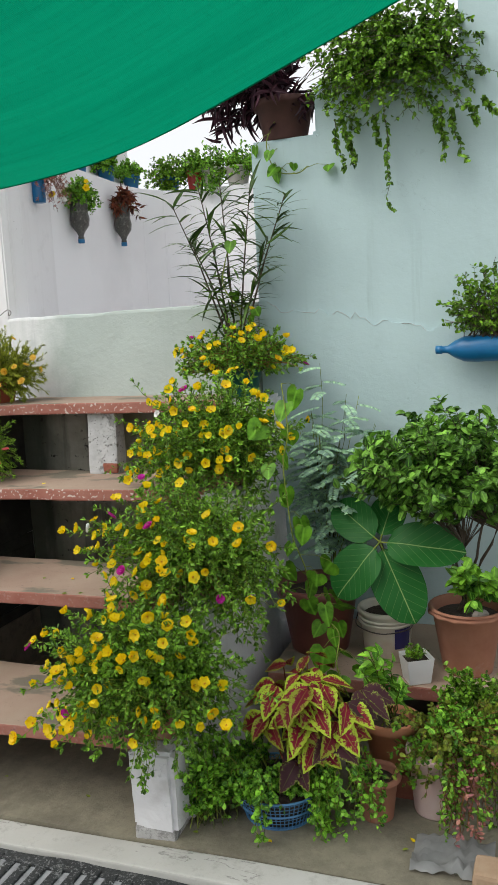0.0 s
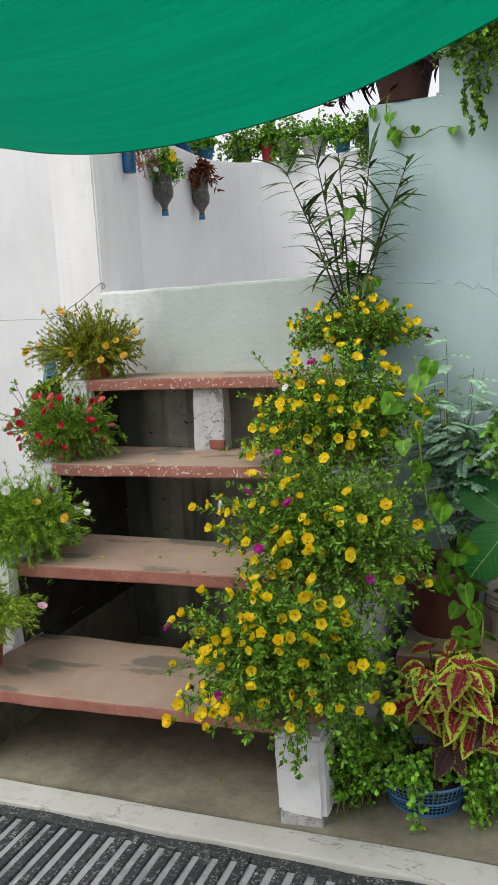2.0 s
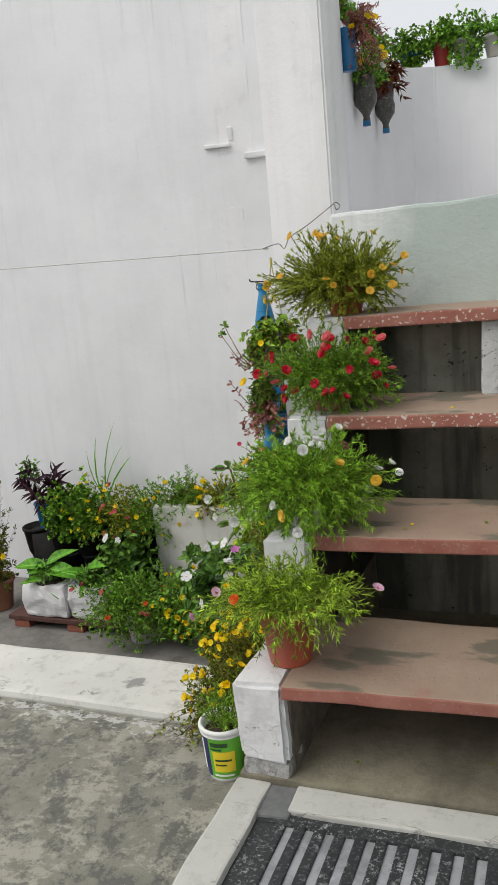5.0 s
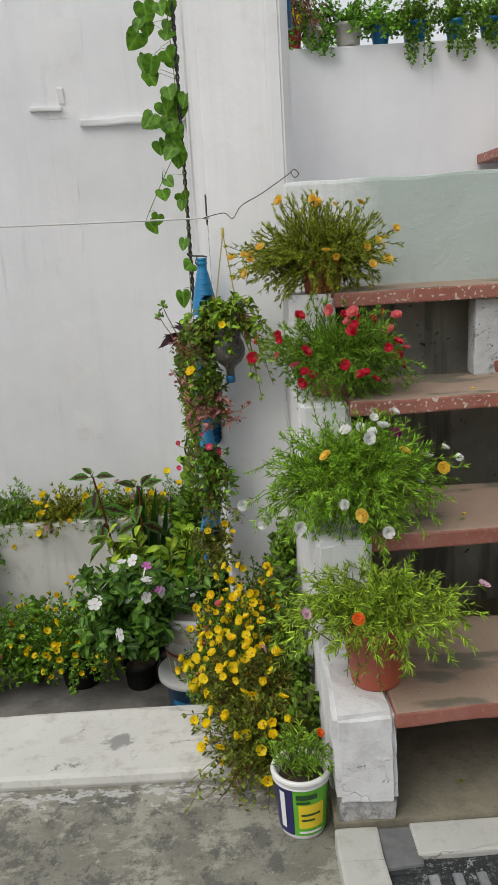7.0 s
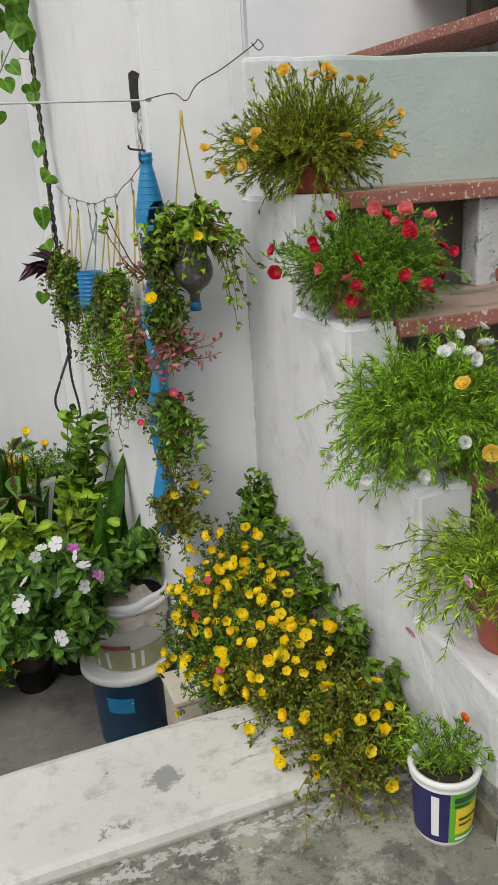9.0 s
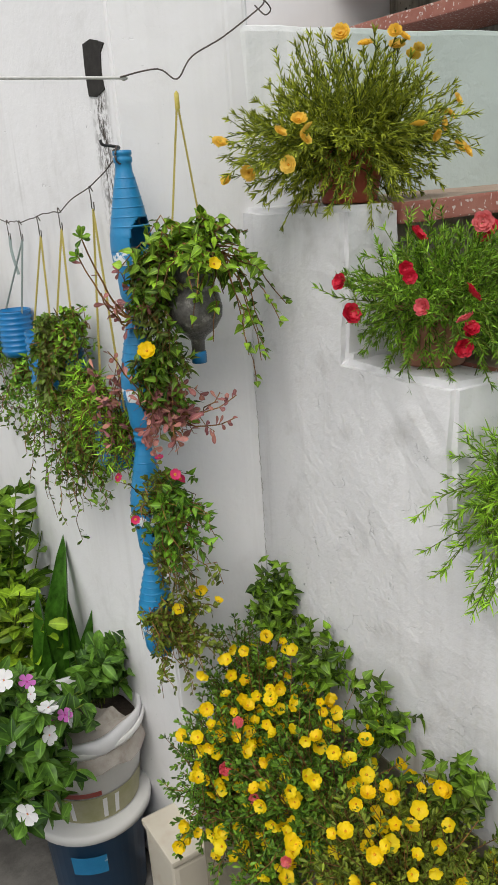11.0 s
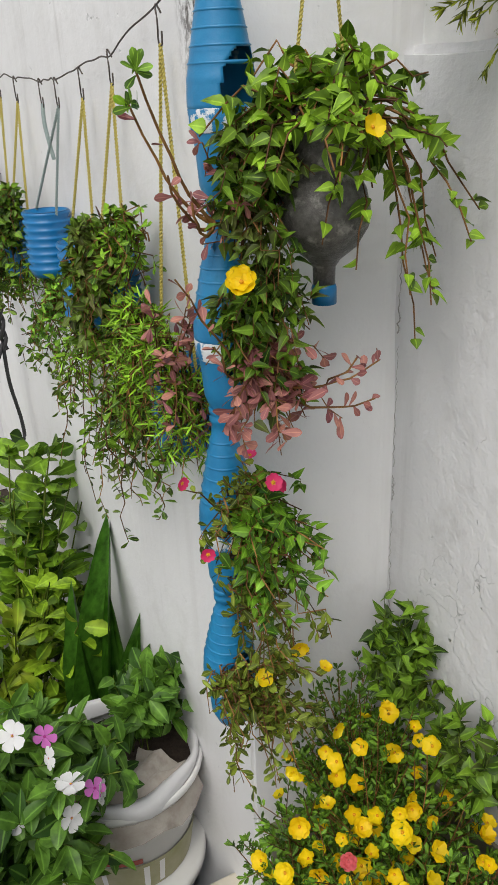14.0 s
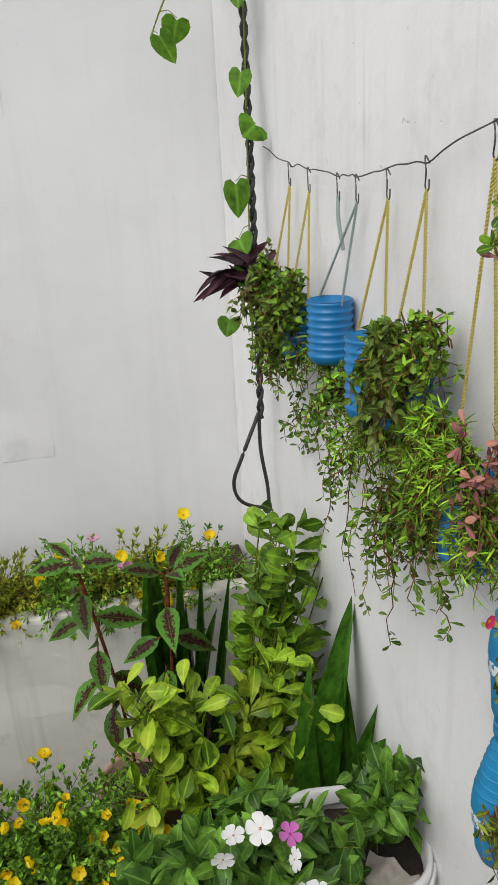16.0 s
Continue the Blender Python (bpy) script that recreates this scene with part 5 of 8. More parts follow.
def wrap(r0, r1, z0, z1, a0, a1, seg=10, lift=0.0015):
    """A label bent round a bucket between two angles in degrees."""
    s = Soup()
    v, f = [], []
    for i in range(seg + 1):
        a = radians(a0 + (a1 - a0) * i / seg)
        v += [((r0 + lift) * math.cos(a), (r0 + lift) * math.sin(a), z0), ((r1 + lift) * math.cos(a), (r1 + lift) * math.sin(a), z1)]
    for i in range(seg):
        f.append((2 * i, 2 * i + 2, 2 * i + 3, 2 * i + 1))
    s.add(v, f)
    return s


part("label", wrap(0.0795, 0.0862, 0.05, 0.12, -62, -20), LABEL_BLUE, p, "faded violet-blue label")

# the plant with four large leathery leaves
rng = fresh(42)
p = thing("large_leaf_plant", (-0.47, 2.55, 0.50), "young fig with large glossy leathery leaves", "plant")
part("stem", rope([(0, 0, 0), (0.01, -0.02, 0.12), (-0.017, -0.08, 0.245)], 0.006, 8, 8), STEM_BROWN, p)


def fig_mat():
    m = Nodes("glossy_fig_leaf")
    uv = m.n("SeparateXYZ", {0: m.n("UVMap").outputs[0]})
    ac = m.math("ABSOLUTE", m.math("SUBTRACT", uv.outputs[0], 0.5))
    slant = m.math("SUBTRACT", uv.outputs[1], m.math("MULTIPLY", ac, 0.75))
    vein = m.mask(m.math("PINGPONG", slant, 0.066), 0.0045, 0.0005)
    rib = m.mask(ac, 0.014, 0.006)
    c = m.mix(m.noise(m.world(), 14, 4), (0.008, 0.075, 0.015), (0.020, 0.135, 0.026))
    c = m.mix(m.math("MULTIPLY", m.n("NewGeometry").outputs["Random Per Island"], 0.3), c, (0.04, 0.18, 0.03))
    c = m.mix(m.math("MAXIMUM", m.math("MULTIPLY", vein, 0.4), m.math("MULTIPLY", rib, 0.9)), c, (0.25, 0.38, 0.13))
    h = m.math("ADD", vein, rib)
    return m.done(c, 0.42, m.bump(h, 0.35, -0.004), trans=0.06, spec=0.13)


FIG = fig_mat()
BIG = []
for t in np.linspace(0, 1, 15):
    BIG.append((t, max(0.03, max(0.0, 1 - abs(2 * t ** 0.92 - 1) ** 2.2) ** 0.55)))


def wide_leaf(profile, bend, dish, cols=7, relative=False):
    v, uv, f = [], [], []
    for a, w in profile:
        for j in range(cols):
            u = j / (cols - 1) * 2 - 1
            v.append((u * w / 2, a, -bend * a * a + dish * w * abs(u) ** 1.4 + 0.012 * math.sin(9 * a + 3 * u)))
            uv.append((((u if relative else u * w) + 1) / 2, a))
    for i in range(len(profile) - 1):
        for j in range(cols - 1):
            o = i * cols + j
            f.append((o, o + 1, o + cols + 1, o + cols))
    return v, uv, f


for tip, nrm, size, w in (((-0.635, 2.38, 0.575), (-0.25, -0.85, 0.5), 0.20, 0.165), ((-0.20, 2.40, 0.755), (0.05, -0.8, 0.6), 0.25, 0.15), ((-0.345, 2.36, 0.475), (0.1, -0.95, 0.4), 0.25, 0.165),
                          ((-0.665, 2.56, 0.86), (-0.2, -0.8, 0.55), 0.20, 0.135), ((-0.455, 2.62, 0.90), (0.1, -0.85, 0.5), 0.17, 0.12)):
    hub = np.array([-0.487, 2.47, 0.745])
    s = Soup()
    way = unit(np.array(tip) - hub)
    s.pieces(*wide_leaf(BIG, 0.14, 0.07), local(p, [hub + way * 0.025]), way[None], np.array([nrm], float), size, w)
    part("leaf", s, FIG, p, "large glossy leaf with pale veins")
    part("leaf_stalk", rope([tuple(local(p, [hub])[0]), tuple(local(p, [hub + way * 0.03])[0])], 0.003, 5, 3), STEM, p)

# terracotta pot with a dense shrub
rng = fresh(43)
p = thing("terracotta_pot", (-0.22, 2.50, 0.33), "large weathered terracotta pot with a wavy rim", "plant pot")
pot(p, (-0.22, 2.50, 0.33), 0.078, 0.112, 0.215, TERRA, 0.008, 0.012, label="weathered terracotta pot")
part("wavy_band", lathe([(0.112, 0.188), (0.121, 0.192), (0.122, 0.199), (0.113, 0.204)], 64, (0, 0, 0), wave=lambda a, i: 0.028 * math.sin(13 * a)), TERRA, p)
tagged(part("stone", lathe([(0.001, -0.015), (0.02, -0.01), (0.026, 0), (0.018, 0.012), (0.001, 0.016)], 10, (0.045, -0.05, 0.20), wave=lambda a, i: 0.2 * math.sin(2 * a)), STONE, p))
p = thing("dense_shrub", (-0.22, 2.50, 0.52), "dense round shrub with small green leaves and woody stems", "shrub")
tips, d, k = shell(230, (-0.28, 2.50, 1.0), (0.36, 0.26, 0.19), rng, -0.75, 0.0, 0.35)
forks = np.array([(-0.27, 2.49, 0.78), (-0.17, 2.52, 0.80), (-0.22, 2.46, 0.74), (-0.31, 2.53, 0.82), (-0.12, 2.47, 0.80)])
s = Soup()
s.tubes(local(p, curves(np.array([(-0.22, 2.5, 0.51)] * 5) + rng.normal(0, 0.02, (5, 3)) * [1, 1, 0], forks, 0.0, rng, 7, 0.008).reshape(-1, 3)).reshape(5, 7, 3), 0.007, 0.004, 6)
part("woody_stem_group", s, STEM_BROWN, p)
lines = curves(forks[rng.integers(5, size=len(tips))], tips, 0.05, rng)
foliage(p, lines, OVAL, 25, 0.033, 0.020, BUSH, STEM_BROWN, rng, 0.35, 0.6, 0.9, 0.0014, 0.9, ("twig_tangle", "leaf_mass"))
lines = curves(np.tile([-0.21, 2.47, 0.53], (26, 1)), shell(26, (-0.18, 2.40, 0.63), (0.09, 0.07, 0.09), rng, -0.3)[0], 0.03, rng)
foliage(p, lines, OVAL, 10, 0.04, 0.026, PURS_LIGHT, STEM, rng, 0.4, 0.7, 0.9, 0.0012, 0.9, ("low_stem_tangle", "low_leaf_mass"))

# feathery shrub against the wall
rng = fresh(44)
p = thing("feathery_shrub", (-0.70, 2.66, 0.55), "blue-green shrub with feathery compound leaves", "shrub")
tips, d, k = shell(26, (-0.66, 2.66, 1.0), (0.19, 0.12, 0.31), rng, -0.9, 0.0, 0.45)
lines = curves(np.tile([-0.70, 2.66, 0.55], (len(tips), 1)), tips, 0.05, rng)
s = Soup()
s.tubes(local(p, lines.reshape(-1, 3)).reshape(lines.shape), 0.002, 0.001)
at, _ = along(lines, 11, rng, 0.35, 0.7)
way = unit(rng.normal(0, 1, at.shape) * [1, 0.8, 0.16] + [0, -0.1, 0.06])
size = rng.uniform(0.06, 0.115, (len(at), 1, 1))
f = np.linspace(0, 1, 5)[None, :, None]
ribs = at[:, None] + way[:, None] * size * f + np.array([0, 0, -0.25]) * size * f ** 2
s.tubes(local(p, ribs.reshape(-1, 3)).reshape(ribs.shape), 0.0006, 0.0003)
tagged(part("stem_tangle", s, STEM, p), kind="stuff")
s = Soup()
side = unit(np.cross(way, [0, 0, 1.0]))
for q in np.linspace(0.12, 1.0, 12):
    for sgn in (-1, 1):
        foot = at + way * size[:, 0] * q + np.array([0, 0, -0.25]) * size[:, 0] * q ** 2
        s.pieces(*OVAL, local(p, foot), unit(side * sgn + way * 0.35 + [0, 0, -0.1]), np.tile([0.0, -0.35, 1.0], (len(at), 1)) + rng.normal(0, 0.15, at.shape), (0.021 if q < 0.9 else 0.016) * rng.uniform(0.8, 1.15, len(at)), 0.010)
tagged(part("leaf_mass", s, FERNY, p), kind="stuff")

# small square white pot, with a stone beside it
rng = fresh(45)
p = thing("square_pot", (-0.365, 2.375, 0.33), "small square white pot with a tiny succulent", "plant pot")
bm = bmesh.new()
bmesh.ops.create_cube(bm, size=1)
for v in bm.verts:
    k = 0.034 if v.co.z < 0 else 0.044
    v.co = Vector((v.co.x * 2 * k, v.co.y * 2 * k, 0 if v.co.z < 0 else 0.085))
top = max(bm.faces, key=lambda f: f.calc_center_median().z)
bmesh.ops.inset_individual(bm, faces=[top], thickness=0.005)
bmesh.ops.translate(bm, verts=list(top.verts), vec=(0, 0, -0.02))
bmesh.ops.bevel(bm, geom=list(bm.edges), offset=0.002, segments=2, affect="EDGES")
q = part("pot", bm, WHITE_PLASTIC, p, "square white pot")
q.rotation_euler = (0, 0, 0.5)
q = part("soil", box((-0.036, -0.036, 0.06), (0.036, 0.036, 0.071), 0.002), SOIL, p)
q.rotation_euler = (0, 0, 0.5)
lines = curves(np.tile([-0.365, 2.375, 0.395], (24, 1)), shell(24, (-0.37, 2.37, 0.42), (0.042, 0.04, 0.035), rng, 0)[0], 0.01, rng, 5, 0.003)
foliage(p, lines, SPOON, 9, 0.012, 0.008, VINE, STEM, rng, 0.2, 0.8)

# coleus in its basket, with trailing purslane
rng = fresh(46)
p = thing("plastic_basket", (-0.70, 1.98, 0.012), "round blue plastic mesh basket of soil on the floor", "basket")
MESH_BLUE = plain_mat("faded_blue_basket_plastic", (0.05, 0.16, 0.32), (0.08, 0.22, 0.40), 0.5, 12)
for z, r in ((0.004, 0.098), (0.05, 0.118), (0.098, 0.135)):
    part("hoop", lathe([(r - 0.004, z), (r, z + 0.004), (r + 0.004, z), (r, z - 0.004), (r - 0.004, z)], 40), MESH_BLUE, p)
s = Soup()
ang = np.linspace(0, 2 * math.pi, 61)[:-1]
for zz in np.linspace(0.012, 0.09, 7):
    r = 0.098 + (zz / 0.098) * 0.037
    a = np.linspace(0, 2 * math.pi, 41)
    s.tubes(np.stack([r * np.cos(a), r * np.sin(a), np.full(41, zz)], 1)[None], 0.0013, 0.0013, 4)
s.tubes(np.stack([np.stack([0.098 * np.cos(ang), 0.098 * np.sin(ang), np.full(60, 0.002)], 1), np.stack([0.135 * np.cos(ang), 0.135 * np.sin(ang), np.full(60, 0.1)], 1)], 1), 0.0016, 0.0016, 4)
part("mesh_wall", s, MESH_BLUE, p)
part("soil", lathe([(0.001, 0.003), (0.09, 0.003), (0.125, 0.085), (0.06, 0.10), (0.001, 0.10)], 30), SOIL, p)
p = thing("coleus", (-0.63, 1.99, 0.10), "coleus with dark red leaves edged in lime green", "plant")
tips, d, k = shell(42, (-0.60, 1.99, 0.375), (0.14, 0.12, 0.18), rng, -0.6, 0.15, 0.5)
lines = curves(np.tile([-0.63, 1.99, 0.11], (len(tips), 1)) + rng.normal(0, 0.02, (len(tips), 3)) * [1, 1, 0], tips, 0.03, rng)
s = Soup()
s.tubes(local(p, lines.reshape(-1, 3)).reshape(lines.shape), 0.003, 0.0018, 5)
part("stem_group", s, MAROON, p)
WIDE_TOOTHED = wide_leaf([(0, 0.05), (0.07, 0.42), (0.13, 0.66), (0.19, 0.72), (0.25, 0.92), (0.31, 0.9), (0.37, 1.03), (0.43, 0.93), (0.49, 0.98), (0.55, 0.84), (0.61, 0.85), (0.67, 0.68), (0.73, 0.66), (0.79, 0.48), (0.85, 0.42), (0.92, 0.22), (1, 0.02)], 0.3, 0.06, 9, True)
for t, dd in zip(tips, d):
    for j in range(4):
        a = 2 * math.pi * j / 4 + rng.uniform(0, 1.5)
        way = unit(np.array([math.cos(a), math.sin(a), 0]) * 0.75 + dd * 0.6 + [0, -0.1, -0.62])
        nrm = unit(dd * 0.8 + np.array([0, -0.5, 0.6]) + rng.normal(0, 0.25, 3))
        if abs(way @ nrm) > 0.9:
            continue
        if t[1] > 2.03 and j % 2:
            continue
        s = Soup()
        size = rng.uniform(0.062, 0.112)
        s.pieces(*WIDE_TOOTHED, local(p, (t - 0.004 * j * dd)[None]), way[None], nrm[None], size, size * 0.60)
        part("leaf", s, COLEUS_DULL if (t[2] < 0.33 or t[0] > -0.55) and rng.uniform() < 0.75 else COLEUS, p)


def lift(root, h):
    """Raises a thing with all its parts on to the higher floor by the bench."""
    root.location.z += h


lift(bpy.data.objects["plastic_basket"], 0.068)


def trailing(root, rims, drops, rng, shape, m, length, width, leaf, stems=STEM, out=0.05, wob=0.012, t0=0.1, stem=0.0012, spread=0.9, names=("stem_tangle", "leaf_mass")):
    """Stems that creep over a rim and hang down; rims (N, 3), drops metres each."""
    rims = np.asarray(rims, float)
    n = len(rims)
    c = rims.mean(0)
    o = unit((rims - c) * [1, 1, 0] + 1e-4)
    k = 8
    t = np.linspace(0, 1, k)[None, :, None]
    lines = rims[:, None] + o[:, None] * out * np.sin(np.minimum(t * 2.2, 1.57)) + np.array([0, 0, 1.0]) * (0.035 * np.sin(np.minimum(t * 6, 3.14)) - np.asarray(drops)[:, None, None] * t ** 1.3)
    lines = lines + rng.normal(0, wob, lines.shape) * t
    foliage(root, lines, shape, m, length, width, leaf, stems, rng, t0, 1.0, spread, stem, 0.6, names)
    return lines


rng = fresh(47)
p = thing("trailing_jade", (-0.72, 1.96, 0.10), "bright green trailing succulent spilling over the basket", "plant")
clump = rng.uniform(0, 1, 170) < 0.45
a = np.where(clump, np.array([2.95, 3.5, 3.72, 4.72, 5.75, 6.0])[rng.integers(6, size=170)] + rng.normal(0, 0.07, 170), rng.uniform(math.pi * 0.7, math.pi * 2.3, 170))
rr = np.where(clump, rng.uniform(0.6, 1.0, 170), rng.uniform(0.1, 0.8, 170))
rims = np.stack([-0.71 + 0.15 * rr * np.cos(a), 1.97 + 0.13 * rr * np.sin(a), np.full(170, 0.155) + rng.normal(0, 0.015, 170)], 1)
dr = np.where(clump, rng.uniform(0.05, 0.145, 170), rng.uniform(0.0, 0.022, 170))
trailing(p, rims, dr, rng, ROUND, 22, 0.0155, 0.0135, PURS_LIGHT, out=0.05)
lines = curves(np.tile([-0.90, 1.9, 0.03], (110, 1)) + rng.normal(0, 0.03, (110, 3)) * [1, 1, 0], shell(110, (-0.88, 1.88, 0.14), (0.12, 0.10, 0.17), rng, -0.3)[0], 0.05, rng)
foliage(p, lines, SPOON, 26, 0.016, 0.013, PURS_LIGHT, STEM, rng, 0.15, 0.9, names=("side_stem_tangle", "side_leaf_mass"))
rims = np.stack([rng.uniform(-0.56, -0.42, 40), rng.uniform(1.88, 1.98, 40), rng.uniform(0.17, 0.24, 40)], 1)
trailing(p, rims[:30], rng.uniform(0.06, 0.17, 30), rng, SPOON, 22, 0.015, 0.012, PURS_LIGHT, out=0.03, names=("end_stem_tangle", "end_leaf_mass"))

lift(p, 0.055)

# orange pot with mint-like plant, and small tray pot in front
rng = fresh(48)
p = thing("orange_clay_pot", (-0.415, 2.18, 0.012), "orange clay pot raised on a brick with a leafy green herb", "potted plant")
part("brick", box((-0.10, -0.055, 0.066), (0.12, 0.055, 0.139), 0.006, 0.004, 2), BRICK, p)
pot(p, (-0.415, 2.18, 0.153), 0.06, 0.075, 0.15, ORANGE_POT, 0.012, 0.03, label="orange clay pot")
lines = curves(np.tile([-0.42, 2.18, 0.28], (11, 1)) + rng.normal(0, 0.015, (11, 3)) * [1, 1, 0], shell(11, (-0.44, 2.14, 0.41), (0.085, 0.07, 0.12), rng, -0.1)[0], 0.03, rng)
foliage(p, lines, POINTED, 8, 0.040, 0.024, PURS_LIGHT, STEM, rng, 0.35, 0.7, 0.95, 0.0018, 0.9)
p = thing("small_clay_pot", (-0.43, 2.03, 0.012), "small dusty clay pot standing on the floor", "plant pot")
pot(p, (-0.43, 2.03, 0.012), 0.045, 0.06, 0.13, TERRA, 0.008, 0.02, label="dusty clay pot")
lift(p, 0.068)

rng = fresh(49)
p = thing("pink_pot", (-0.28, 2.10, 0.012), "faded pink and white plastic pot with a reddish sprawling succulent", "potted plant")
pot(p, (-0.28, 2.10, 0.012), 0.058, 0.072, 0.19, PINK_PLASTIC, 0.006, 0.03, label="faded pink and white pot")
lines = curves(np.tile([-0.26, 2.10, 0.19], (150, 1)) + rng.normal(0, 0.02, (150, 3)) * [1, 1, 0], shell(150, (-0.20, 2.06, 0.22), (0.21, 0.15, 0.14), rng, -0.85)[0], 0.07, rng)
foliage(p, lines[:80], SPOON, 20, 0.018, 0.011, PURS_BROWN, STEM_RED, rng, 0.25, 0.7)
foliage(p, lines[80:], SPOON, 20, 0.018, 0.011, PURS_LIGHT, STEM_RED, rng, 0.25, 0.7, names=("green_stem_tangle", "green_leaf_mass"))
rims = np.stack([rng.uniform(-0.22, -0.04, 50), rng.uniform(1.95, 2.03, 50), rng.uniform(0.16, 0.22, 50)], 1)
trailing(p, rims[:16], rng.uniform(0.08, 0.17, 16), rng, SPOON, 18, 0.017, 0.01, PINK_LEAF, STEM_RED, out=0.03, names=("hanging_stem_tangle", "hanging_leaf_mass"))
trailing(p, rims[16:44], rng.uniform(0.08, 0.19, 28), rng, SPOON, 20, 0.017, 0.01, PURS, STEM_RED, out=0.03, names=("green_hanging_stem_tangle", "green_hanging_leaf_mass"))
lift(p, 0.068)
p = thing("clay_pot_with_jade", (-0.19, 2.24, 0.012), "clay pot with a bright green jade creeper under the bench edge", "potted plant")
pot(p, (-0.21, 2.24, 0.012), 0.07, 0.085, 0.22, TERRA, 0.01, 0.03, label="clay pot")
lines = curves(np.tile([-0.19, 2.22, 0.22], (80, 1)), shell(80, (-0.13, 2.20, 0.29), (0.16, 0.10, 0.11), rng, -0.6)[0], 0.05, rng)
foliage(p, lines, SPOON, 22, 0.016, 0.013, VINE, STEM, rng, 0.2, 0.8)
lift(p, 0.068)
# loose things on the floor there
film_sheet = thing("plastic_film", (-0.22, 1.885, 0.082), "crumpled piece of clear plastic film on the floor", "plastic film")
s = Soup()
v = [(-0.09 + 0.2 * i / 14, -0.07 + 0.15 * j / 10, 0.003 + 0.045 * abs(noise.noise(Vector((i * 0.45, j * 0.5, 2))))) for j in range(11) for i in range(15)]
s.add(v, [(j * 15 + i, j * 15 + i + 1, (j + 1) * 15 + i + 1, (j + 1) * 15 + i) for j in range(10) for i in range(14)])
part("film", s, CLEAR, film_sheet)
q = thing("loose_brick", (-0.105, 1.83, 0.080), "worn tan piece of brick on the floor", "brick")
part("piece", box((-0.05, -0.04, 0), (0.06, 0.04, 0.045), 0.01, 0.01, 3, 4), plain_mat("tan_brick", (0.36, 0.24, 0.15), (0.42, 0.30, 0.2), 0.9, 30, bump=0.4), q)
rng = fresh(50)
for i in range(16):
    at = (rng.uniform(-2.0, -0.3), rng.uniform(1.79, 2.05), 0.088) if i < 9 else (rng.uniform(-1.95, -1.3), 0, 0)
    if i >= 9:
        k = int(rng.integers(3))
        at = (at[0], FRONT[k] + rng.uniform(0.03, 0.22), TOPS[k] + 0.004)
    leaf_bit = thing("fallen_petal", at, "fallen dry petal or leaf lying flat", "petal", "fallen petals")
    s = Soup()
    s.pieces(*SPOON, np.zeros((1, 3)), unit(rng.normal(0, 1, 3) * [1, 1, 0.05])[None], np.array([[0.1, 0, 1.0]]), 0.018, 0.012)
    part("petal", s, P_YELLOW if i % 3 == 0 else PURS_BROWN, leaf_bit)

# blue bottle planter on the wall
rng = fresh(51)
p = thing("bottle_planter", (-0.12, 2.79, 1.345), "blue painted bottle laid flat on the wall, planted with jade", "bottle planter")
prof = [(0.001, -0.215), (0.014, -0.215), (0.015, -0.195), (0.012, -0.192), (0.013, -0.175), (0.03, -0.15), (0.043, -0.12), (0.046, -0.08), (0.044, 0.02), (0.046, 0.08), (0.044, 0.15), (0.03, 0.165), (0.001, 0.16)]
q = part("bottle", lathe(prof, 28), DEEP_BLUE, p, "blue painted plastic bottle")
q.rotation_euler = (0, radians(90), 0)
lines = curves(np.tile([-0.12, 2.78, 1.37], (110, 1)) + rng.normal(0, 1, (110, 3)) * [0.05, 0.01, 0.0], shell(110, (-0.14, 2.76, 1.49), (0.17, 0.09, 0.15), rng, -0.75)[0], 0.05, rng)
foliage(p, lines, SPOON, 22, 0.017, 0.013, VINE, STEM_BROWN, rng, 0.2, 0.8)

# jade vine hanging from the top of the blue wall
rng = fresh(52)
p = thing("hanging_jade_vine", (-0.45, 2.90, 2.30), "thick mass of jade vine hanging over the top of the wall", "creeper")
lines = curves(np.tile([-0.45, 2.93, 2.32], (380, 1)) + rng.normal(0, 1, (380, 3)) * [0.12, 0.03, 0.02], shell(380, (-0.47, 2.82, 2.28), (0.31, 0.17, 0.25), rng, -0.85)[0], 0.08, rng)
foliage(p, lines, ROUND, 32, 0.0155, 0.013, VINE, STEM_BROWN, rng, 0.2, 0.7)
drops = [(-0.63, 2.80, 0.14), (-0.66, 2.81, 0.17), (-0.60, 2.80, 0.16), (-0.30, 2.80, 0.17), (-0.27, 2.81, 0.19), (-0.49, 2.80, 0.33), (-0.33, 2.79, 0.12), (-0.52, 2.79, 0.10), (-0.21, 2.8, 0.08), (-0.16, 2.8, 0.06)]
rims = np.array([(x, y, 2.15) for x, y, _ in drops])
k = np.linspace(0, 1, 8)[None, :, None]
dl = np.array([h for _, _, h in drops])[:, None, None]
lines = rims[:, None] + k * np.array([0, 0, -1.0]) * dl + rng.normal(0, 0.006, (len(drops), 8, 3)) + np.array([0.05, 0, 0]) * k ** 2 * rng.uniform(-0.3, 1.4, (len(drops), 1, 1))
foliage(p, lines, ROUND, 70, 0.017, 0.014, VINE, STEM_BROWN, rng, 0.0, 1.0, names=("tendril_tangle", "tendril_leaf_mass"))

# pot of purple leaves on the wall top
rng = fresh(53)
p = thing("purple_plant", (-0.87, 2.94, 2.132), "brown pot of dark purple leaves on the wall top", "potted plant")
pot(p, (-0.885, 2.945, 2.132), 0.08, 0.105, 0.145, plain_mat("dark_brown_clay", (0.055, 0.02, 0.017), (0.09, 0.033, 0.027), 0.7, 12, bump=0.2), 0.01, 0.03, label="brown pot")
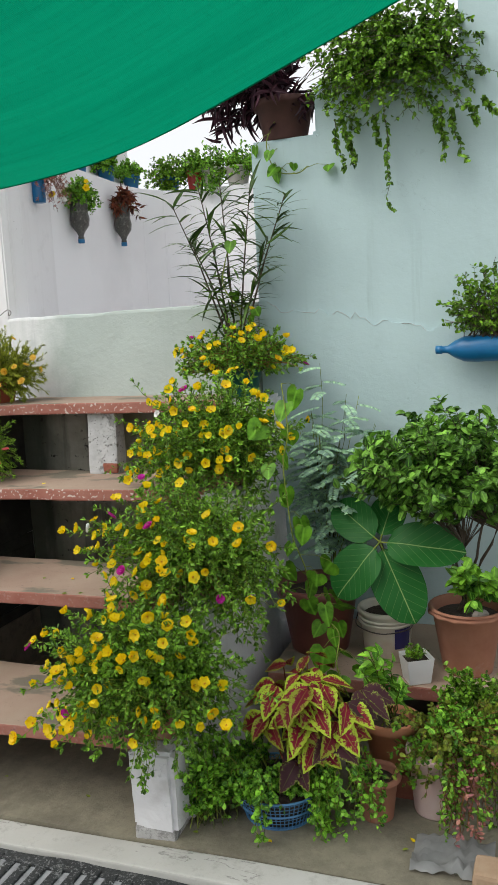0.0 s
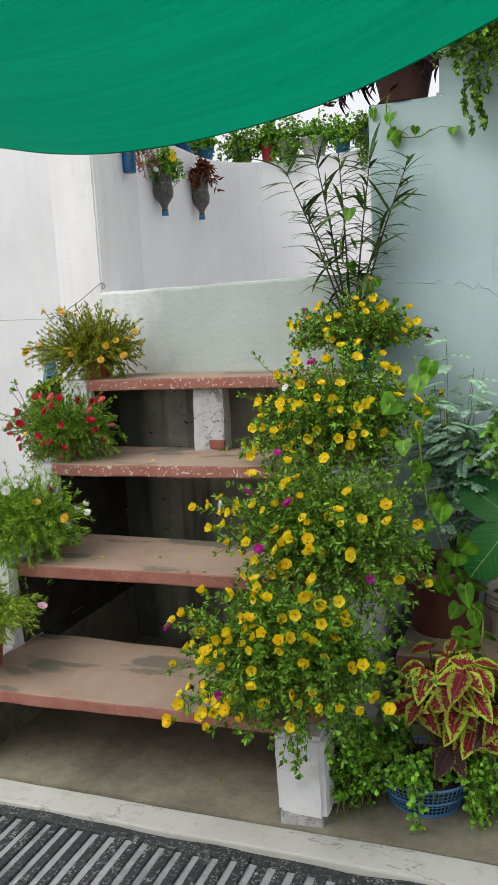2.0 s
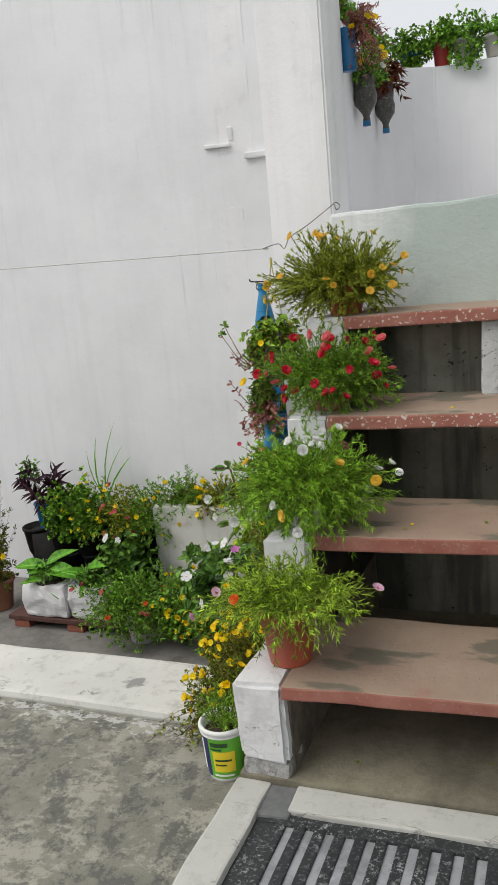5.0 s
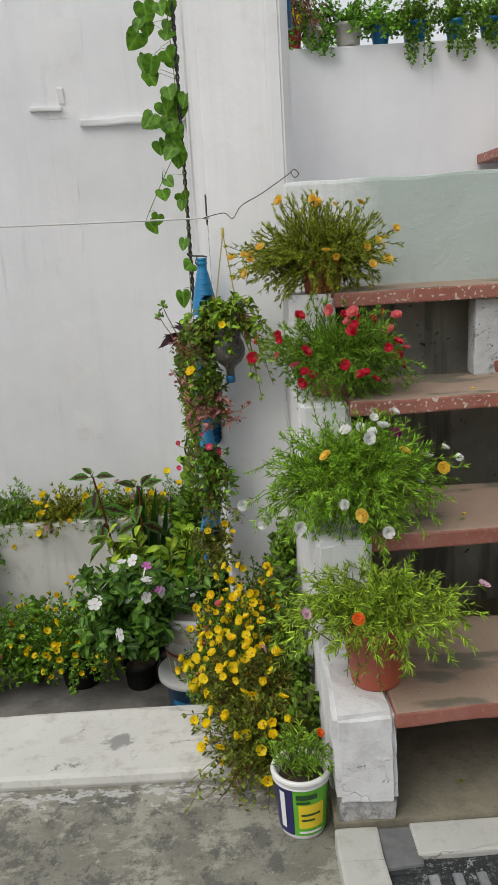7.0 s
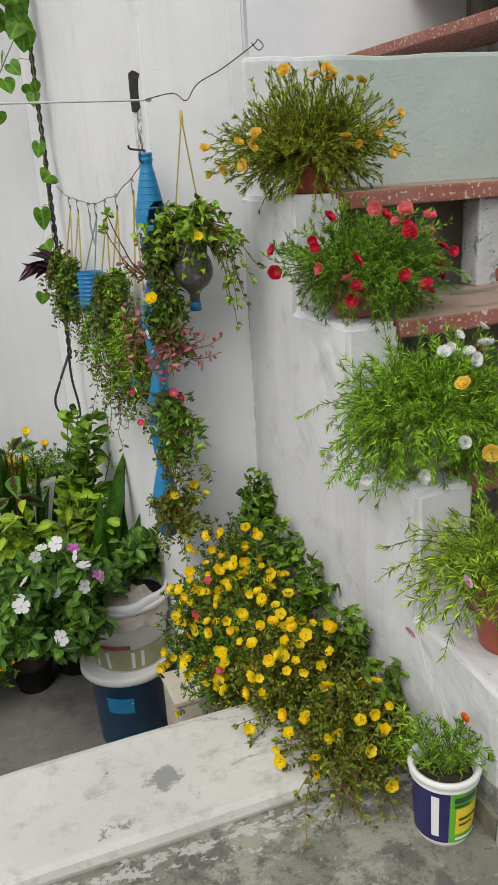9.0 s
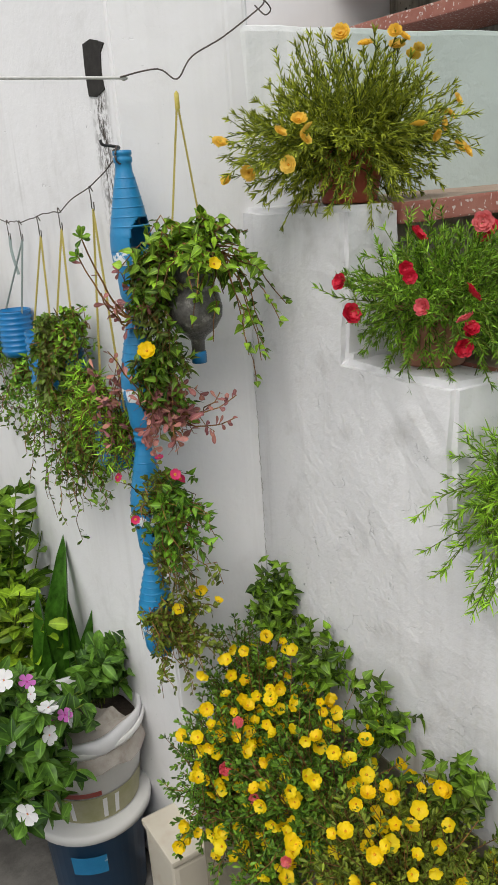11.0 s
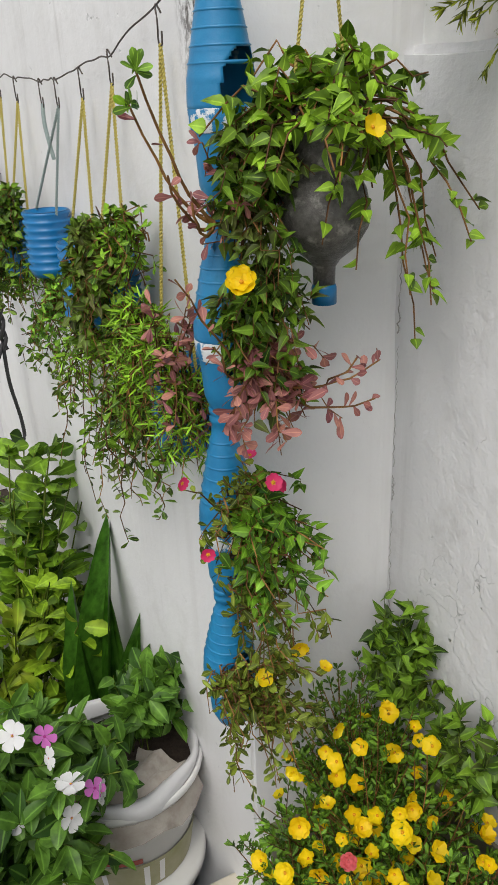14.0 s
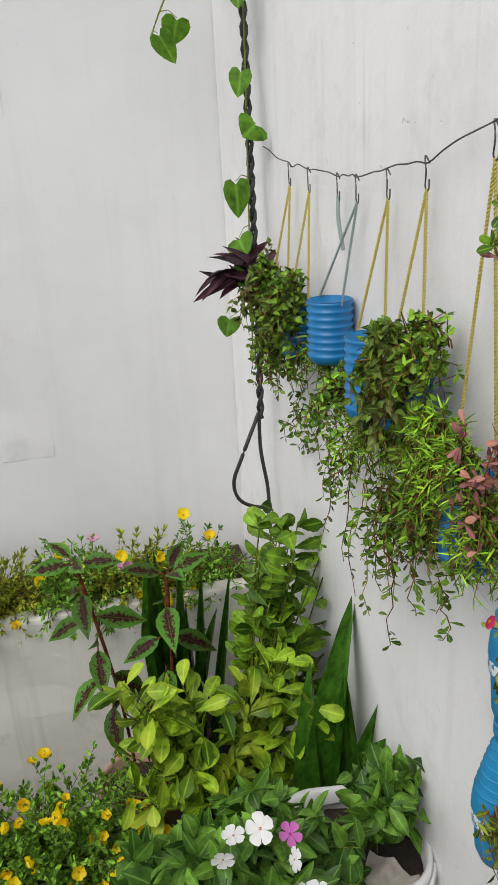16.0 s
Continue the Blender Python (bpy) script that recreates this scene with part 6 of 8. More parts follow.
lines = curves(np.tile([-0.89, 2.93, 2.28], (100, 1)), shell(100, (-1.0, 2.87, 2.275), (0.24, 0.15, 0.16), rng, -0.85)[0], 0.07, rng)
foliage(p, lines[:64], STRAP, 9, 0.080, 0.012, PURPLE, PURPLE, rng, 0.3, 0.7, 0.8, 0.0018)
heart_vine("heart_leaf_creeper", "thin green creeper hanging from the purple plant's pot", [(-0.88, 2.86, 2.22), (-0.93, 2.85, 2.12), (-0.90, 2.85, 2.02), (-0.82, 2.85, 2.0), (-0.78, 2.85, 2.02)], 11, 0.05, rng, HEART_LIGHT)
heart_vine("heart_leaf_creeper", "thin green creeper winding up the narrow shrub", [(-1.05, 2.72, 1.36), (-1.02, 2.72, 1.5), (-1.08, 2.72, 1.62), (-1.05, 2.72, 1.75)], 6, 0.045, rng, HEART_LIGHT)


# ---- pots along the terrace wall ----
def wall_pot(x, r, h, material, leaf, rng, spread=0.16, rise=0.13, shape=SPOON, drop=0.0, label="small pot with green creepers on the terrace wall", n=70, y=4.71, z=2.342, leaf_size=(0.022, 0.015)):
    p = thing("wall_top_pot", (x, y, z), label, "potted plant", "pots on the terrace wall")
    pot(p, (x, y, z), r * 0.8, r, h, material, 0.005, 0.02, label="small pot", seg=20)
    lines = curves(np.tile([x, y, z + h * 0.9], (n, 1)) + rng.normal(0, 0.02, (n, 3)) * [1, 1, 0], shell(n, (x, y - 0.05, z + h), (spread, 0.13, rise), rng, -0.75)[0], 0.05, rng)
    foliage(p, lines, shape, 15, leaf_size[0], leaf_size[1], leaf, STEM, rng, 0.2, 0.8)
    if drop:
        rims = np.stack([rng.uniform(x - 0.08, x + 0.08, 14), np.full(14, y - 0.1), np.full(14, z + h * 0.6)], 1)
        k = np.linspace(0, 1, 8)[None, :, None]
        lines = rims[:, None] + k * np.array([0, 0, -1.0]) * rng.uniform(0.5, 1.0, (14, 1, 1)) * (drop + h * 0.6) + rng.normal(0, 0.008, (14, 8, 3))
        foliage(p, lines, shape, 30, leaf_size[0] * 0.85, leaf_size[1] * 0.8, leaf, STEM, rng, 0.0, 1.0, names=("hanging_stem_tangle", "hanging_leaf_mass"))
    return p


rng = fresh(61)
GREY_PLASTIC = plain_mat("pale_grey_plastic", (0.42, 0.40, 0.36), (0.50, 0.48, 0.44), 0.5, 8)
YELLOW_PLASTIC = plain_mat("yellow_plastic", (0.62, 0.46, 0.02), (0.68, 0.52, 0.04), 0.4, 8)
RED_CAN = plain_mat("red_tin", (0.42, 0.03, 0.03), (0.48, 0.05, 0.04), 0.35, 8)
for x, r, h, mat, leaf, drop in ((-2.19, 0.06, 0.10, DEEP_BLUE, VINE, 0.02), (-2.02, 0.05, 0.12, RED_CAN, VINE, 0.0), (-1.90, 0.065, 0.12, GREY_PLASTIC, PURS_LIGHT, 0.06), (-1.73, 0.075, 0.11, GREY_PLASTIC, PURS_LIGHT, 0.0),
                                 (-1.56, 0.05, 0.09, DEEP_BLUE, PURS_LIGHT, 0.0), (-1.38, 0.065, 0.10, DEEP_BLUE, VINE, 0.14), (-1.16, 0.06, 0.10, BLUE_PAINT, VINE, 0.12), (-0.98, 0.06, 0.10, DEEP_BLUE, PURS, 0.06)):
    wall_pot(x, r, h, mat, leaf, rng, drop=drop)
wall_pot(-0.76, 0.075, 0.19, YELLOW_PLASTIC, PURS, rng, label="yellow plastic pot with greenery on the terrace wall")
for y in (3.55, 3.85, 4.15, 4.45):
    wall_pot(-2.33, 0.05, 0.09, DEEP_BLUE, PURS_LIGHT if y > 3.7 else PURS_BROWN, rng, 0.10, 0.08, y=y, z=2.337)

# bottle planters on the terrace side wall
for y, z, leaf, label in ((3.62, 1.945, VINE, "smoky upturned bottle planter with green creeper on the wall"), (4.10, 1.972, MAROON, "smoky upturned bottle planter with maroon leaves on the wall")):
    x = -2.194 - 0.03 * (y - 3.3)
    p = thing("bottle_planter", (x, y, z), label, "bottle planter", "bottle planters on the terrace wall")
    glass = part("bottle", lathe([(0.001, 0), (0.015, 0), (0.016, 0.028), (0.013, 0.032), (0.02, 0.05), (0.045, 0.085), (0.05, 0.12), (0.043, 0.15), (0.046, 0.18), (0.044, 0.24), (0.040, 0.24), (0.04, 0.19), (0.001, 0.185)], 24), SMOKED, p, "smoky plastic bottle, neck down")
    part("cap", lathe([(0.001, -0.002), (0.017, -0.002), (0.017, 0.018), (0.001, 0.018)], 16), DEEP_BLUE, glass, "blue cap")
    part("hanger", rope([(-0.05, 0, 0.20), (-0.045, 0.03, 0.21), (0, 0.047, 0.205)], 0.0015, 4, 5), WIRE, p)
    lines = curves(np.tile([x, y, z + 0.22], (60, 1)), shell(60, (x + 0.03, y - 0.01, z + 0.22), (0.09, 0.115, 0.10), rng, -0.8)[0], 0.05, rng)
    foliage(p, lines if leaf is VINE else lines[:26], SPOON if leaf is VINE else STRAP, 17, 0.022 if leaf is VINE else 0.045, 0.014 if leaf is VINE else 0.010, PURS_LIGHT if leaf is VINE else leaf, STEM, rng, 0.2, 0.8)
    if leaf is VINE:
        blooms(p, np.array([(x + 0.09, y - 0.06, z + 0.28), (x + 0.1, y - 0.09, z + 0.25)]), np.array([(1, -0.5, 0.2)] * 2), [F_YELLOW], 0.018, rng=rng)
p = thing("bottle_planter", (-2.185, 3.20, 2.09), "blue bottle planter with wiry pink stems on the corner", "bottle planter", "bottle planters on the terrace wall")
part("bottle", lathe([(0.001, 0), (0.029, 0), (0.031, 0.01), (0.030, 0.15), (0.027, 0.15), (0.027, 0.12), (0.001, 0.12)], 24, (0.012, 0.03, 0)), DEEP_BLUE, p, "blue painted bottle")
lines = curves(np.tile([-2.155, 3.24, 2.21], (60, 1)), shell(60, (-2.10, 3.25, 2.17), (0.09, 0.10, 0.16), rng, -0.95)[0], 0.09, rng)
foliage(p, lines, NEEDLE, 22, 0.018, 0.004, PINK_LEAF, STEM_RED, rng, 0.2, 0.9)
blooms(p, lines[:6, -1], unit(lines[:6, -1] - np.array([-2.15, 3.22, 2.2])), [F_YELLOW, F_YELLOW, F_WHITE], 0.018, rng=rng)

# ---- washing line, wires, cable ----
def wall_x(y):
    return -2.475 - 0.125 * (y - 3.04) / 1.56


p = thing("washing_line", (-2.45, 3.0, 1.46), "thin white washing line tied to a wire at the wall corner", "line")
part("line", rope([(-0.02, -0.02, 0), (-1.4, 0.30, 0.035), (-4.5, 1.0, 0.12)], 0.003, 5, 10), LINE_WHITE, p)
part("tie_wire", rope([(-0.04, -0.03, 0.0), (0.03, -0.05, 0.012), (0.06, -0.07, -0.008), (0.09, -0.08, 0.03), (0.16, -0.085, 0.065), (0.25, -0.085, 0.12), (0.27, -0.07, 0.135), (0.285, -0.07, 0.12), (0.27, -0.07, 0.11), (0.26, -0.05, 0.13)], 0.0016, 5, 5), WIRE, p)
part("knot", lathe([(0.001, -0.006), (0.006, -0.004), (0.007, 0), (0.006, 0.004), (0.001, 0.006)], 8, (-0.03, -0.025, 0)), LINE_WHITE, p)

# No hole is cut: a thin patch, coloured like the slot's dark inside.
slot = bmesh.new()
edge_ring = [(0.0, 0.01), (0.03, 0.0), (0.056, 0.004), (0.06, 0.05), (0.058, 0.098), (0.03, 0.102), (0.008, 0.096), (-0.014, 0.088), (0.0, 0.074), (0.005, 0.04)]
rims = [[slot.verts.new((wall_x(3.075 + 1.25 * a) + dx, 3.075 + 1.25 * a, 1.44 + 1.05 * b)) for a, b in edge_ring] for dx in (-0.0025, 0.02)]
slot.faces.new(rims[0])
for n in range(len(edge_ring)):
    o = (n + 1) % len(edge_ring)
    slot.faces.new((rims[0][n], rims[1][n], rims[1][o], rims[0][o]))
bmesh.ops.recalc_face_normals(slot, faces=slot.faces)
tagged(part("wall_slot", slot, plain_mat("slot_shade", (0.01, 0.009, 0.008), (0.03, 0.027, 0.024), 0.95, 60)), "thin patch with the shade of a broken wall slot in its colour", "", "", "structure")
rng = fresh(62)
p = thing("electric_cable", (-2.585, 4.16, 3.1), "twisted black cable hanging down the wall corner with a loop", "cable")
z = np.linspace(0, -2.55, 160)
for ph in (0, math.pi):
    s = Soup()
    s.tubes(np.stack([0.006 * np.cos(z * 75 + ph) - 0.004 + 0.006 * np.sin(z * 2.2) + 0.012 * z, 0.006 * np.sin(z * 75 + ph) + 0.01 * np.sin(z * 3), z], 1)[None], 0.0055, 0.0055, 6)
    part("strand", s, CABLE, p)
part("loop", rope([(-0.035, -0.01, -2.53), (-0.09, -0.03, -2.64), (-0.12, -0.03, -2.72), (-0.10, -0.03, -2.78), (-0.03, -0.02, -2.81), (-0.02, -0.01, -2.76), (-0.035, -0.01, -2.64), (-0.035, -0.01, -2.53)], 0.0055, 6, 8), CABLE, p)
heart_vine("heart_leaf_creeper", "green heart-leaved creeper climbing the cable at the wall corner",
           [(-2.63, 4.14, 0.75), (-2.62, 4.15, 1.1), (-2.61, 4.15, 1.5), (-2.61, 4.15, 1.8)], 10, 0.082, rng, jitter=0.035, shift=(-0.03, -0.01, 0))
heart_vine("heart_leaf_creeper", "thick green heart-leaved creeper high up on the cable",
           [(-2.61, 4.15, 1.80), (-2.62, 4.16, 1.95), (-2.62, 4.16, 2.15), (-2.63, 4.16, 2.4), (-2.63, 4.16, 2.7)], 40, 0.095, rng, jitter=0.055, shift=(-0.06, -0.01, 0))
heart_vine("heart_leaf_creeper", "thin side shoot of the creeper against the white wall", [(-2.62, 4.16, 1.85), (-2.70, 4.2, 1.72), (-2.78, 4.22, 1.58), (-2.82, 4.22, 1.50)], 5, 0.075, rng, jitter=0.03)
p = thing("purple_creeper", (-2.63, 4.10, 0.90), "dark purple leaves above the hanging cups", "plant")
lines = curves(np.tile([-2.62, 4.10, 0.86], (6, 1)), shell(6, (-2.66, 4.06, 0.94), (0.06, 0.06, 0.06), rng, -0.1)[0], 0.02, rng)
foliage(p, lines, STRAP, 4, 0.10, 0.024, PURPLE, PURPLE, rng, 0.3, 0.8, 0.8, 0.002)


# ---- the chain of blue bottles on the corner ----
chain = thing("bottle_tower", (-2.505, 2.965, 0.22), "hanging chain of blue painted bottles with plants in cut-outs", "bottle planter")
NECK = [1.33, 1.035, 0.765, 0.475]
for i, z in enumerate(NECK):
    zz = z - 0.22
    bottom = (NECK[i + 1] - 0.22 - 0.005) if i < 3 else 0.0
    h = zz - bottom
    x = -0.012 * i
    prof = [(0.016, 0), (0.0185, -0.001), (0.0185, -0.008), (0.016, -0.010), (0.0185, -0.014), (0.0185, -0.021), (0.016, -0.024), (0.0165, -0.034)]
    for f in np.linspace(0.14, 0.52, 9):
        prof.append((0.0175 + 0.024 * ((f - 0.14) / 0.38) ** 0.9, -f * h))
        prof.append((0.0155 + 0.024 * ((f - 0.10) / 0.38) ** 0.9, -(f + 0.012) * h))
    prof += [(0.0418, -0.545 * h), (0.0425, -0.57 * h), (0.0428, -0.595 * h), (0.043, -0.62 * h), (0.0405, -0.64 * h), (0.036, -0.80 * h), (0.034, -0.92 * h), (0.026, -1.0 * h)]
    prof = [p for p, q in zip(prof, prof[1:] + prof[-1:]) for p in ([p] if p[1] > -0.38 * h or p == q else [(p[0] + (q[0] - p[0]) * f, p[1] + (q[1] - p[1]) * f) for f in (0, 0.34, 0.67)])]
    body = lathe(prof[::-1], 64, (x, 0, zz))
    me = body.mesh("bottle")
    bm = bmesh.new()
    bm.from_mesh(me)
    # the cut-out on the side that holds the plant
    cut = []
    for f in bm.faces:
        c = f.calc_center_median()
        low = (zz - c.z) / h
        if 0.41 < low < 0.78 and Vector((c.x - x, c.y)).normalized().dot(Vector((0.45, -0.9))) > 0.62 + 0.36 * max(0, (0.55 - low) / 0.14) ** 2:
            cut.append(f)
    bmesh.ops.delete(bm, geom=cut, context="FACES")
    bmesh.ops.solidify(bm, geom=list(bm.faces), thickness=0.0012)
    for f in bm.faces:
        f.smooth = True
    bpy.data.meshes.remove(me)
    shellpart = part("bottle", bm, BLUE_PAINT, chain, "blue painted plastic bottle with a cut-out")
    for f in np.linspace(0.17, 0.47, 6):
        r = 0.0175 + 0.024 * ((f - 0.14) / 0.38) ** 0.9
        part("rib", lathe([(r - 0.001, -0.0022), (r + 0.0016, 0), (r - 0.001, 0.0022)], 28, (x, 0, zz - f * h)), BLUE_PAINT, shellpart)
    part("torn_edge", lathe([(0.0405, 0.004), (0.0424, 0.0), (0.0412, -0.022), (0.0395, -0.026)], 30, (x, 0, zz - 0.63 * h), wave=lambda a, j: 0.012 * math.sin(5 * a + j)), SCRAPED, chain, "scraped pale band")
    part("soil", lathe([(0.001, 0), (0.03, -0.002), (0.034, -0.01)], 16, (x, 0, zz - 0.73 * h)), SOIL, chain)
part("hook", rope([(0.015, 0.075, 1.112), (0.004, 0.02, 1.116), (-0.02, -0.006, 1.118), (-0.042, -0.010, 1.121), (-0.046, -0.010, 1.130)], 0.003, 6, 5), CABLE, chain, "black iron hook")
part("hook", rope([(-0.012, -0.005, 1.118), (-0.02, -0.012, 1.10), (-0.016, -0.012, 1.088), (-0.004, -0.01, 1.085)], 0.0022, 5, 5), WIRE, chain)


def tuft(name, label, at, c, r, n, rng, leaf, shape=SPOON, size=(0.022, 0.013), stems=STEM, m=16, low=-0.7, lift=0.04, kinds=None, blossoms=0, bloom_size=0.016, category="plant", wob=0.018):
    p = thing(name, at, label, category)
    tips, d, k = shell(n, c, r, rng, low)
    lines = curves(np.tile(at, (len(tips), 1)) + rng.normal(0, 0.012, (len(tips), 3)), tips, lift, rng, 7, wob)
    foliage(p, lines, shape, m, size[0], size[1], leaf, stems, rng, 0.2, 0.8)
    if kinds:
        order = np.argsort(-k + rng.uniform(0, 0.2, len(k)))[:blossoms]
        out = unit(tips[order] - np.asarray(c))
        blooms(p, tips[order] + out * 0.012, out, kinds, bloom_size, (-0.45, -0.6, 0.3), rng)
    return p


rng = fresh(71)
TOWER = [((-2.46, 2.94, 1.11), (-2.45, 2.91, 1.065), (0.08, 0.07, 0.085), 60, VINE_DARK, ROUND, (0.020, 0.014)), ((-2.47, 2.93, 1.06), (-2.47, 2.90, 1.0), (0.075, 0.07, 0.12), 60, VINE_DARK, ROUND, (0.020, 0.014)),
         ((-2.48, 2.93, 0.90), (-2.475, 2.90, 0.86), (0.085, 0.075, 0.12), 75, VINE_DARK, ROUND, (0.020, 0.014)), ((-2.49, 2.92, 0.62), (-2.475, 2.88, 0.56), (0.105, 0.08, 0.11), 80, VINE, ROUND, (0.021, 0.015)),
         ((-2.50, 2.92, 0.50), (-2.47, 2.88, 0.44), (0.10, 0.075, 0.10), 55, PURS_BROWN, SPOON, (0.02, 0.011)), ((-2.54, 2.93, 0.34), (-2.52, 2.88, 0.26), (0.085, 0.07, 0.14), 90, PURS_BROWN, SPOON, (0.018, 0.01))]
for at, c, r, n, leaf, shape, size in TOWER:
    tuft("bottle_creeper", "leafy creeper growing out of the blue bottle tower", (at[0] - 0.03, at[1] - 0.01, at[2]), (c[0] - 0.035, c[1] - 0.03, c[2]), (r[0] * 0.78, r[1] * 0.85, r[2]), int(n * (0.42 if at[2] < 0.55 else 0.7)), rng, leaf, POINTED if shape is ROUND else shape, (size[0] * 1.12, size[1] * 0.85), STEM_RED, m=13, low=-0.95, lift=0.05, wob=0.024)
tuft("bottle_succulent", "pinkish red succulent trailing from the blue bottles", (-2.51, 2.90, 0.85), (-2.50, 2.85, 0.79), (0.10, 0.07, 0.07), 26, rng, PINK_LEAF, PLUMP, (0.024, 0.011), STEM_RED, m=14, lift=0.02)
p = bpy.data.objects["bottle_succulent"]
ends = np.array([(-2.40, 2.80, 0.80), (-2.37, 2.82, 0.84), (-2.43, 2.78, 0.86), (-2.60, 2.82, 0.90), (-2.63, 2.84, 0.98)])
lines = curves(np.tile([-2.51, 2.88, 0.83], (5, 1)), ends, -0.05, rng, 9, 0.008)
foliage(p, lines, PLUMP, 7, 0.019, 0.010, PINK_LEAF, STEM_RED, rng, 0.55, 0.6, 0.9, 0.0018, 0.6, ("arching_stem_tangle", "arching_leaf_mass"))
blooms(bpy.data.objects["bottle_succulent"], np.array([(-2.560, 2.825, 0.965)]), np.array([(-0.3, -1, 0.1)]), [F_YELLOW], 0.0165, rng=rng)
tuft("bottle_succulent", "pinkish succulent shoots beside the blue bottles", (-2.50, 2.93, 1.0), (-2.55, 2.89, 1.06), (0.06, 0.05, 0.12), 13, rng, PINK_LEAF, PLUMP, (0.020, 0.010), STEM_RED, m=8)
tuft("bottle_succulent", "wiry purslane with rose flowers beside the blue bottles", (-2.53, 2.92, 0.62), (-2.555, 2.87, 0.60), (0.08, 0.05, 0.12), 30, rng, PURS_BROWN, SPOON, (0.016, 0.008), STEM_RED, m=11, kinds=[F_ROSE], blossoms=7, bloom_size=0.0125)
tuft("bottle_succulent", "purslane with yellow flowers below the blue bottles", (-2.53, 2.90, 0.32), (-2.50, 2.85, 0.30), (0.08, 0.06, 0.12), 22, rng, PURS_BROWN, SPOON, (0.018, 0.01), STEM_RED, kinds=[F_YELLOW], blossoms=9, bloom_size=0.0145)

# hanging smoky bottle with creeper
p = thing("hanging_bottle", (-2.43, 2.86, 0.915), "upturned smoky bottle hung on yellow rope", "bottle planter")
glass = part("bottle", lathe([(0.001, 0.02), (0.0135, 0.02), (0.014, 0.045), (0.020, 0.054), (0.040, 0.070), (0.053, 0.092), (0.055, 0.112), (0.050, 0.135), (0.042, 0.15), (0.043, 0.165), (0.047, 0.21), (0.047, 0.235), (0.044, 0.235), (0.044, 0.20), (0.001, 0.195)], 32), SMOKED, p, "earth-filled smoky bottle")
part("cap", lathe([(0.001, 0), (0.0155, 0), (0.0155, 0.02), (0.014, 0.024), (0.001, 0.024)], 20), DEEP_BLUE, glass, "blue screw cap")
for x, y in ((-0.043, 0.0), (0.04, 0.01)):
    part("rope", twisted((x, y, 0.215), (0.004, 0.01, 0.492), 0.0022, 0.009), ROPE_YELLOW, p, "twisted yellow rope")
part("rope_knot", lathe([(0.001, 0.474), (0.005, 0.48), (0.0045, 0.505), (0.001, 0.51)], 8, (0.004, 0.01, 0)), ROPE_YELLOW, p)
rng = fresh(72)
p = thing("hanging_creeper", (-2.43, 2.86, 1.15), "leafy green creeper spilling from the hanging bottle", "creeper")
tips, d, k = shell(78, (-2.435, 2.845, 1.11), (0.165, 0.12, 0.085), rng, -0.85, 0.0, 0.35)
lines = curves(np.tile([-2.43, 2.86, 1.12], (len(tips), 1)), tips, 0.07, rng, 7, 0.02)
foliage(p, lines, POINTED, 11, 0.025, 0.016, FRESH_VINE, STEM_RED, rng, 0.2, 0.8, 0.95, 0.0016, 0.8)
ends = [(-2.33, 2.80, 0.86), (-2.29, 2.82, 0.90), (-2.36, 2.78, 0.93), (-2.31, 2.80, 0.97), (-2.27, 2.78, 1.02), (-2.30, 2.75, 0.99), (-2.48, 2.78, 1.0), (-2.44, 2.77, 0.97), (-2.34, 2.76, 0.92)]
lines = curves(np.tile([-2.38, 2.83, 1.13], (len(ends), 1)), np.array(ends), 0.08, rng, 9, 0.008)
foliage(p, lines, POINTED, 15, 0.022, 0.014, FRESH_VINE, STEM_RED, rng, 0.25, 0.9, 0.9, 0.0016, names=("hanging_stem_tangle", "hanging_leaf_mass"))
blooms(p, np.array([(-2.445, 2.745, 1.12)]), np.array([(-0.3, -1, 0)]), [F_YELLOW], 0.0115, rng=rng)

# wire with hooks, ropes and blue cups
p = thing("hanging_wire", (-2.5, 3.7, 1.2), "sagging rusty wire with hooks strung along the wall", "wire")
ys = [4.12, 3.945, 3.827, 3.672, 3.585, 3.46, 3.33, 3.152, 3.0]
zs = [1.246, 1.21, 1.20, 1.191, 1.19, 1.202, 1.221, 1.265, 1.325]
rng = fresh(73)
trail = []
for i in range(len(ys) - 1):
    for f in (0, 0.25, 0.5, 0.75):
        y = ys[i] * (1 - f) + ys[i + 1] * f
        trail.append((wall_x(y) - 0.02 + 2.5 + rng.normal(0, 0.002), y - 3.7, zs[i] * (1 - f) + zs[i + 1] * f - 1.2 + rng.normal(0, 0.0028)))
trail.append((wall_x(3.0) - 0.02 + 2.5, -0.7, 0.125))
part("wire", rope(trail, 0.0014, 5, 3), WIRE, p)
HOOKS = list(zip(ys[1:8], zs[1:8]))
for y, z in HOOKS:
    x = wall_x(y) - 0.02 + 2.5
    y, z = y - 3.7, z - 1.2
    part("hook", rope([(x + 0.004, y, z - 0.008), (x, y + 0.008, z + 0.003), (x - 0.003, y - 0.002, z - 0.02), (x, y + 0.006, z - 0.042), (x, y - 0.006, z - 0.046), (x, y - 0.008, z - 0.03)], 0.0014, 5, 5), WIRE, p)
tail = part("rope_tail", rope([(wall_x(3.672) - 0.02 + 2.5, -0.028, -0.05), (wall_x(3.672) + 2.478, -0.032, -0.09), (wall_x(3.672) + 2.485, -0.04, -0.15)], 0.004, 6, 6), ROPE_GREY, p, "frayed grey rope end")
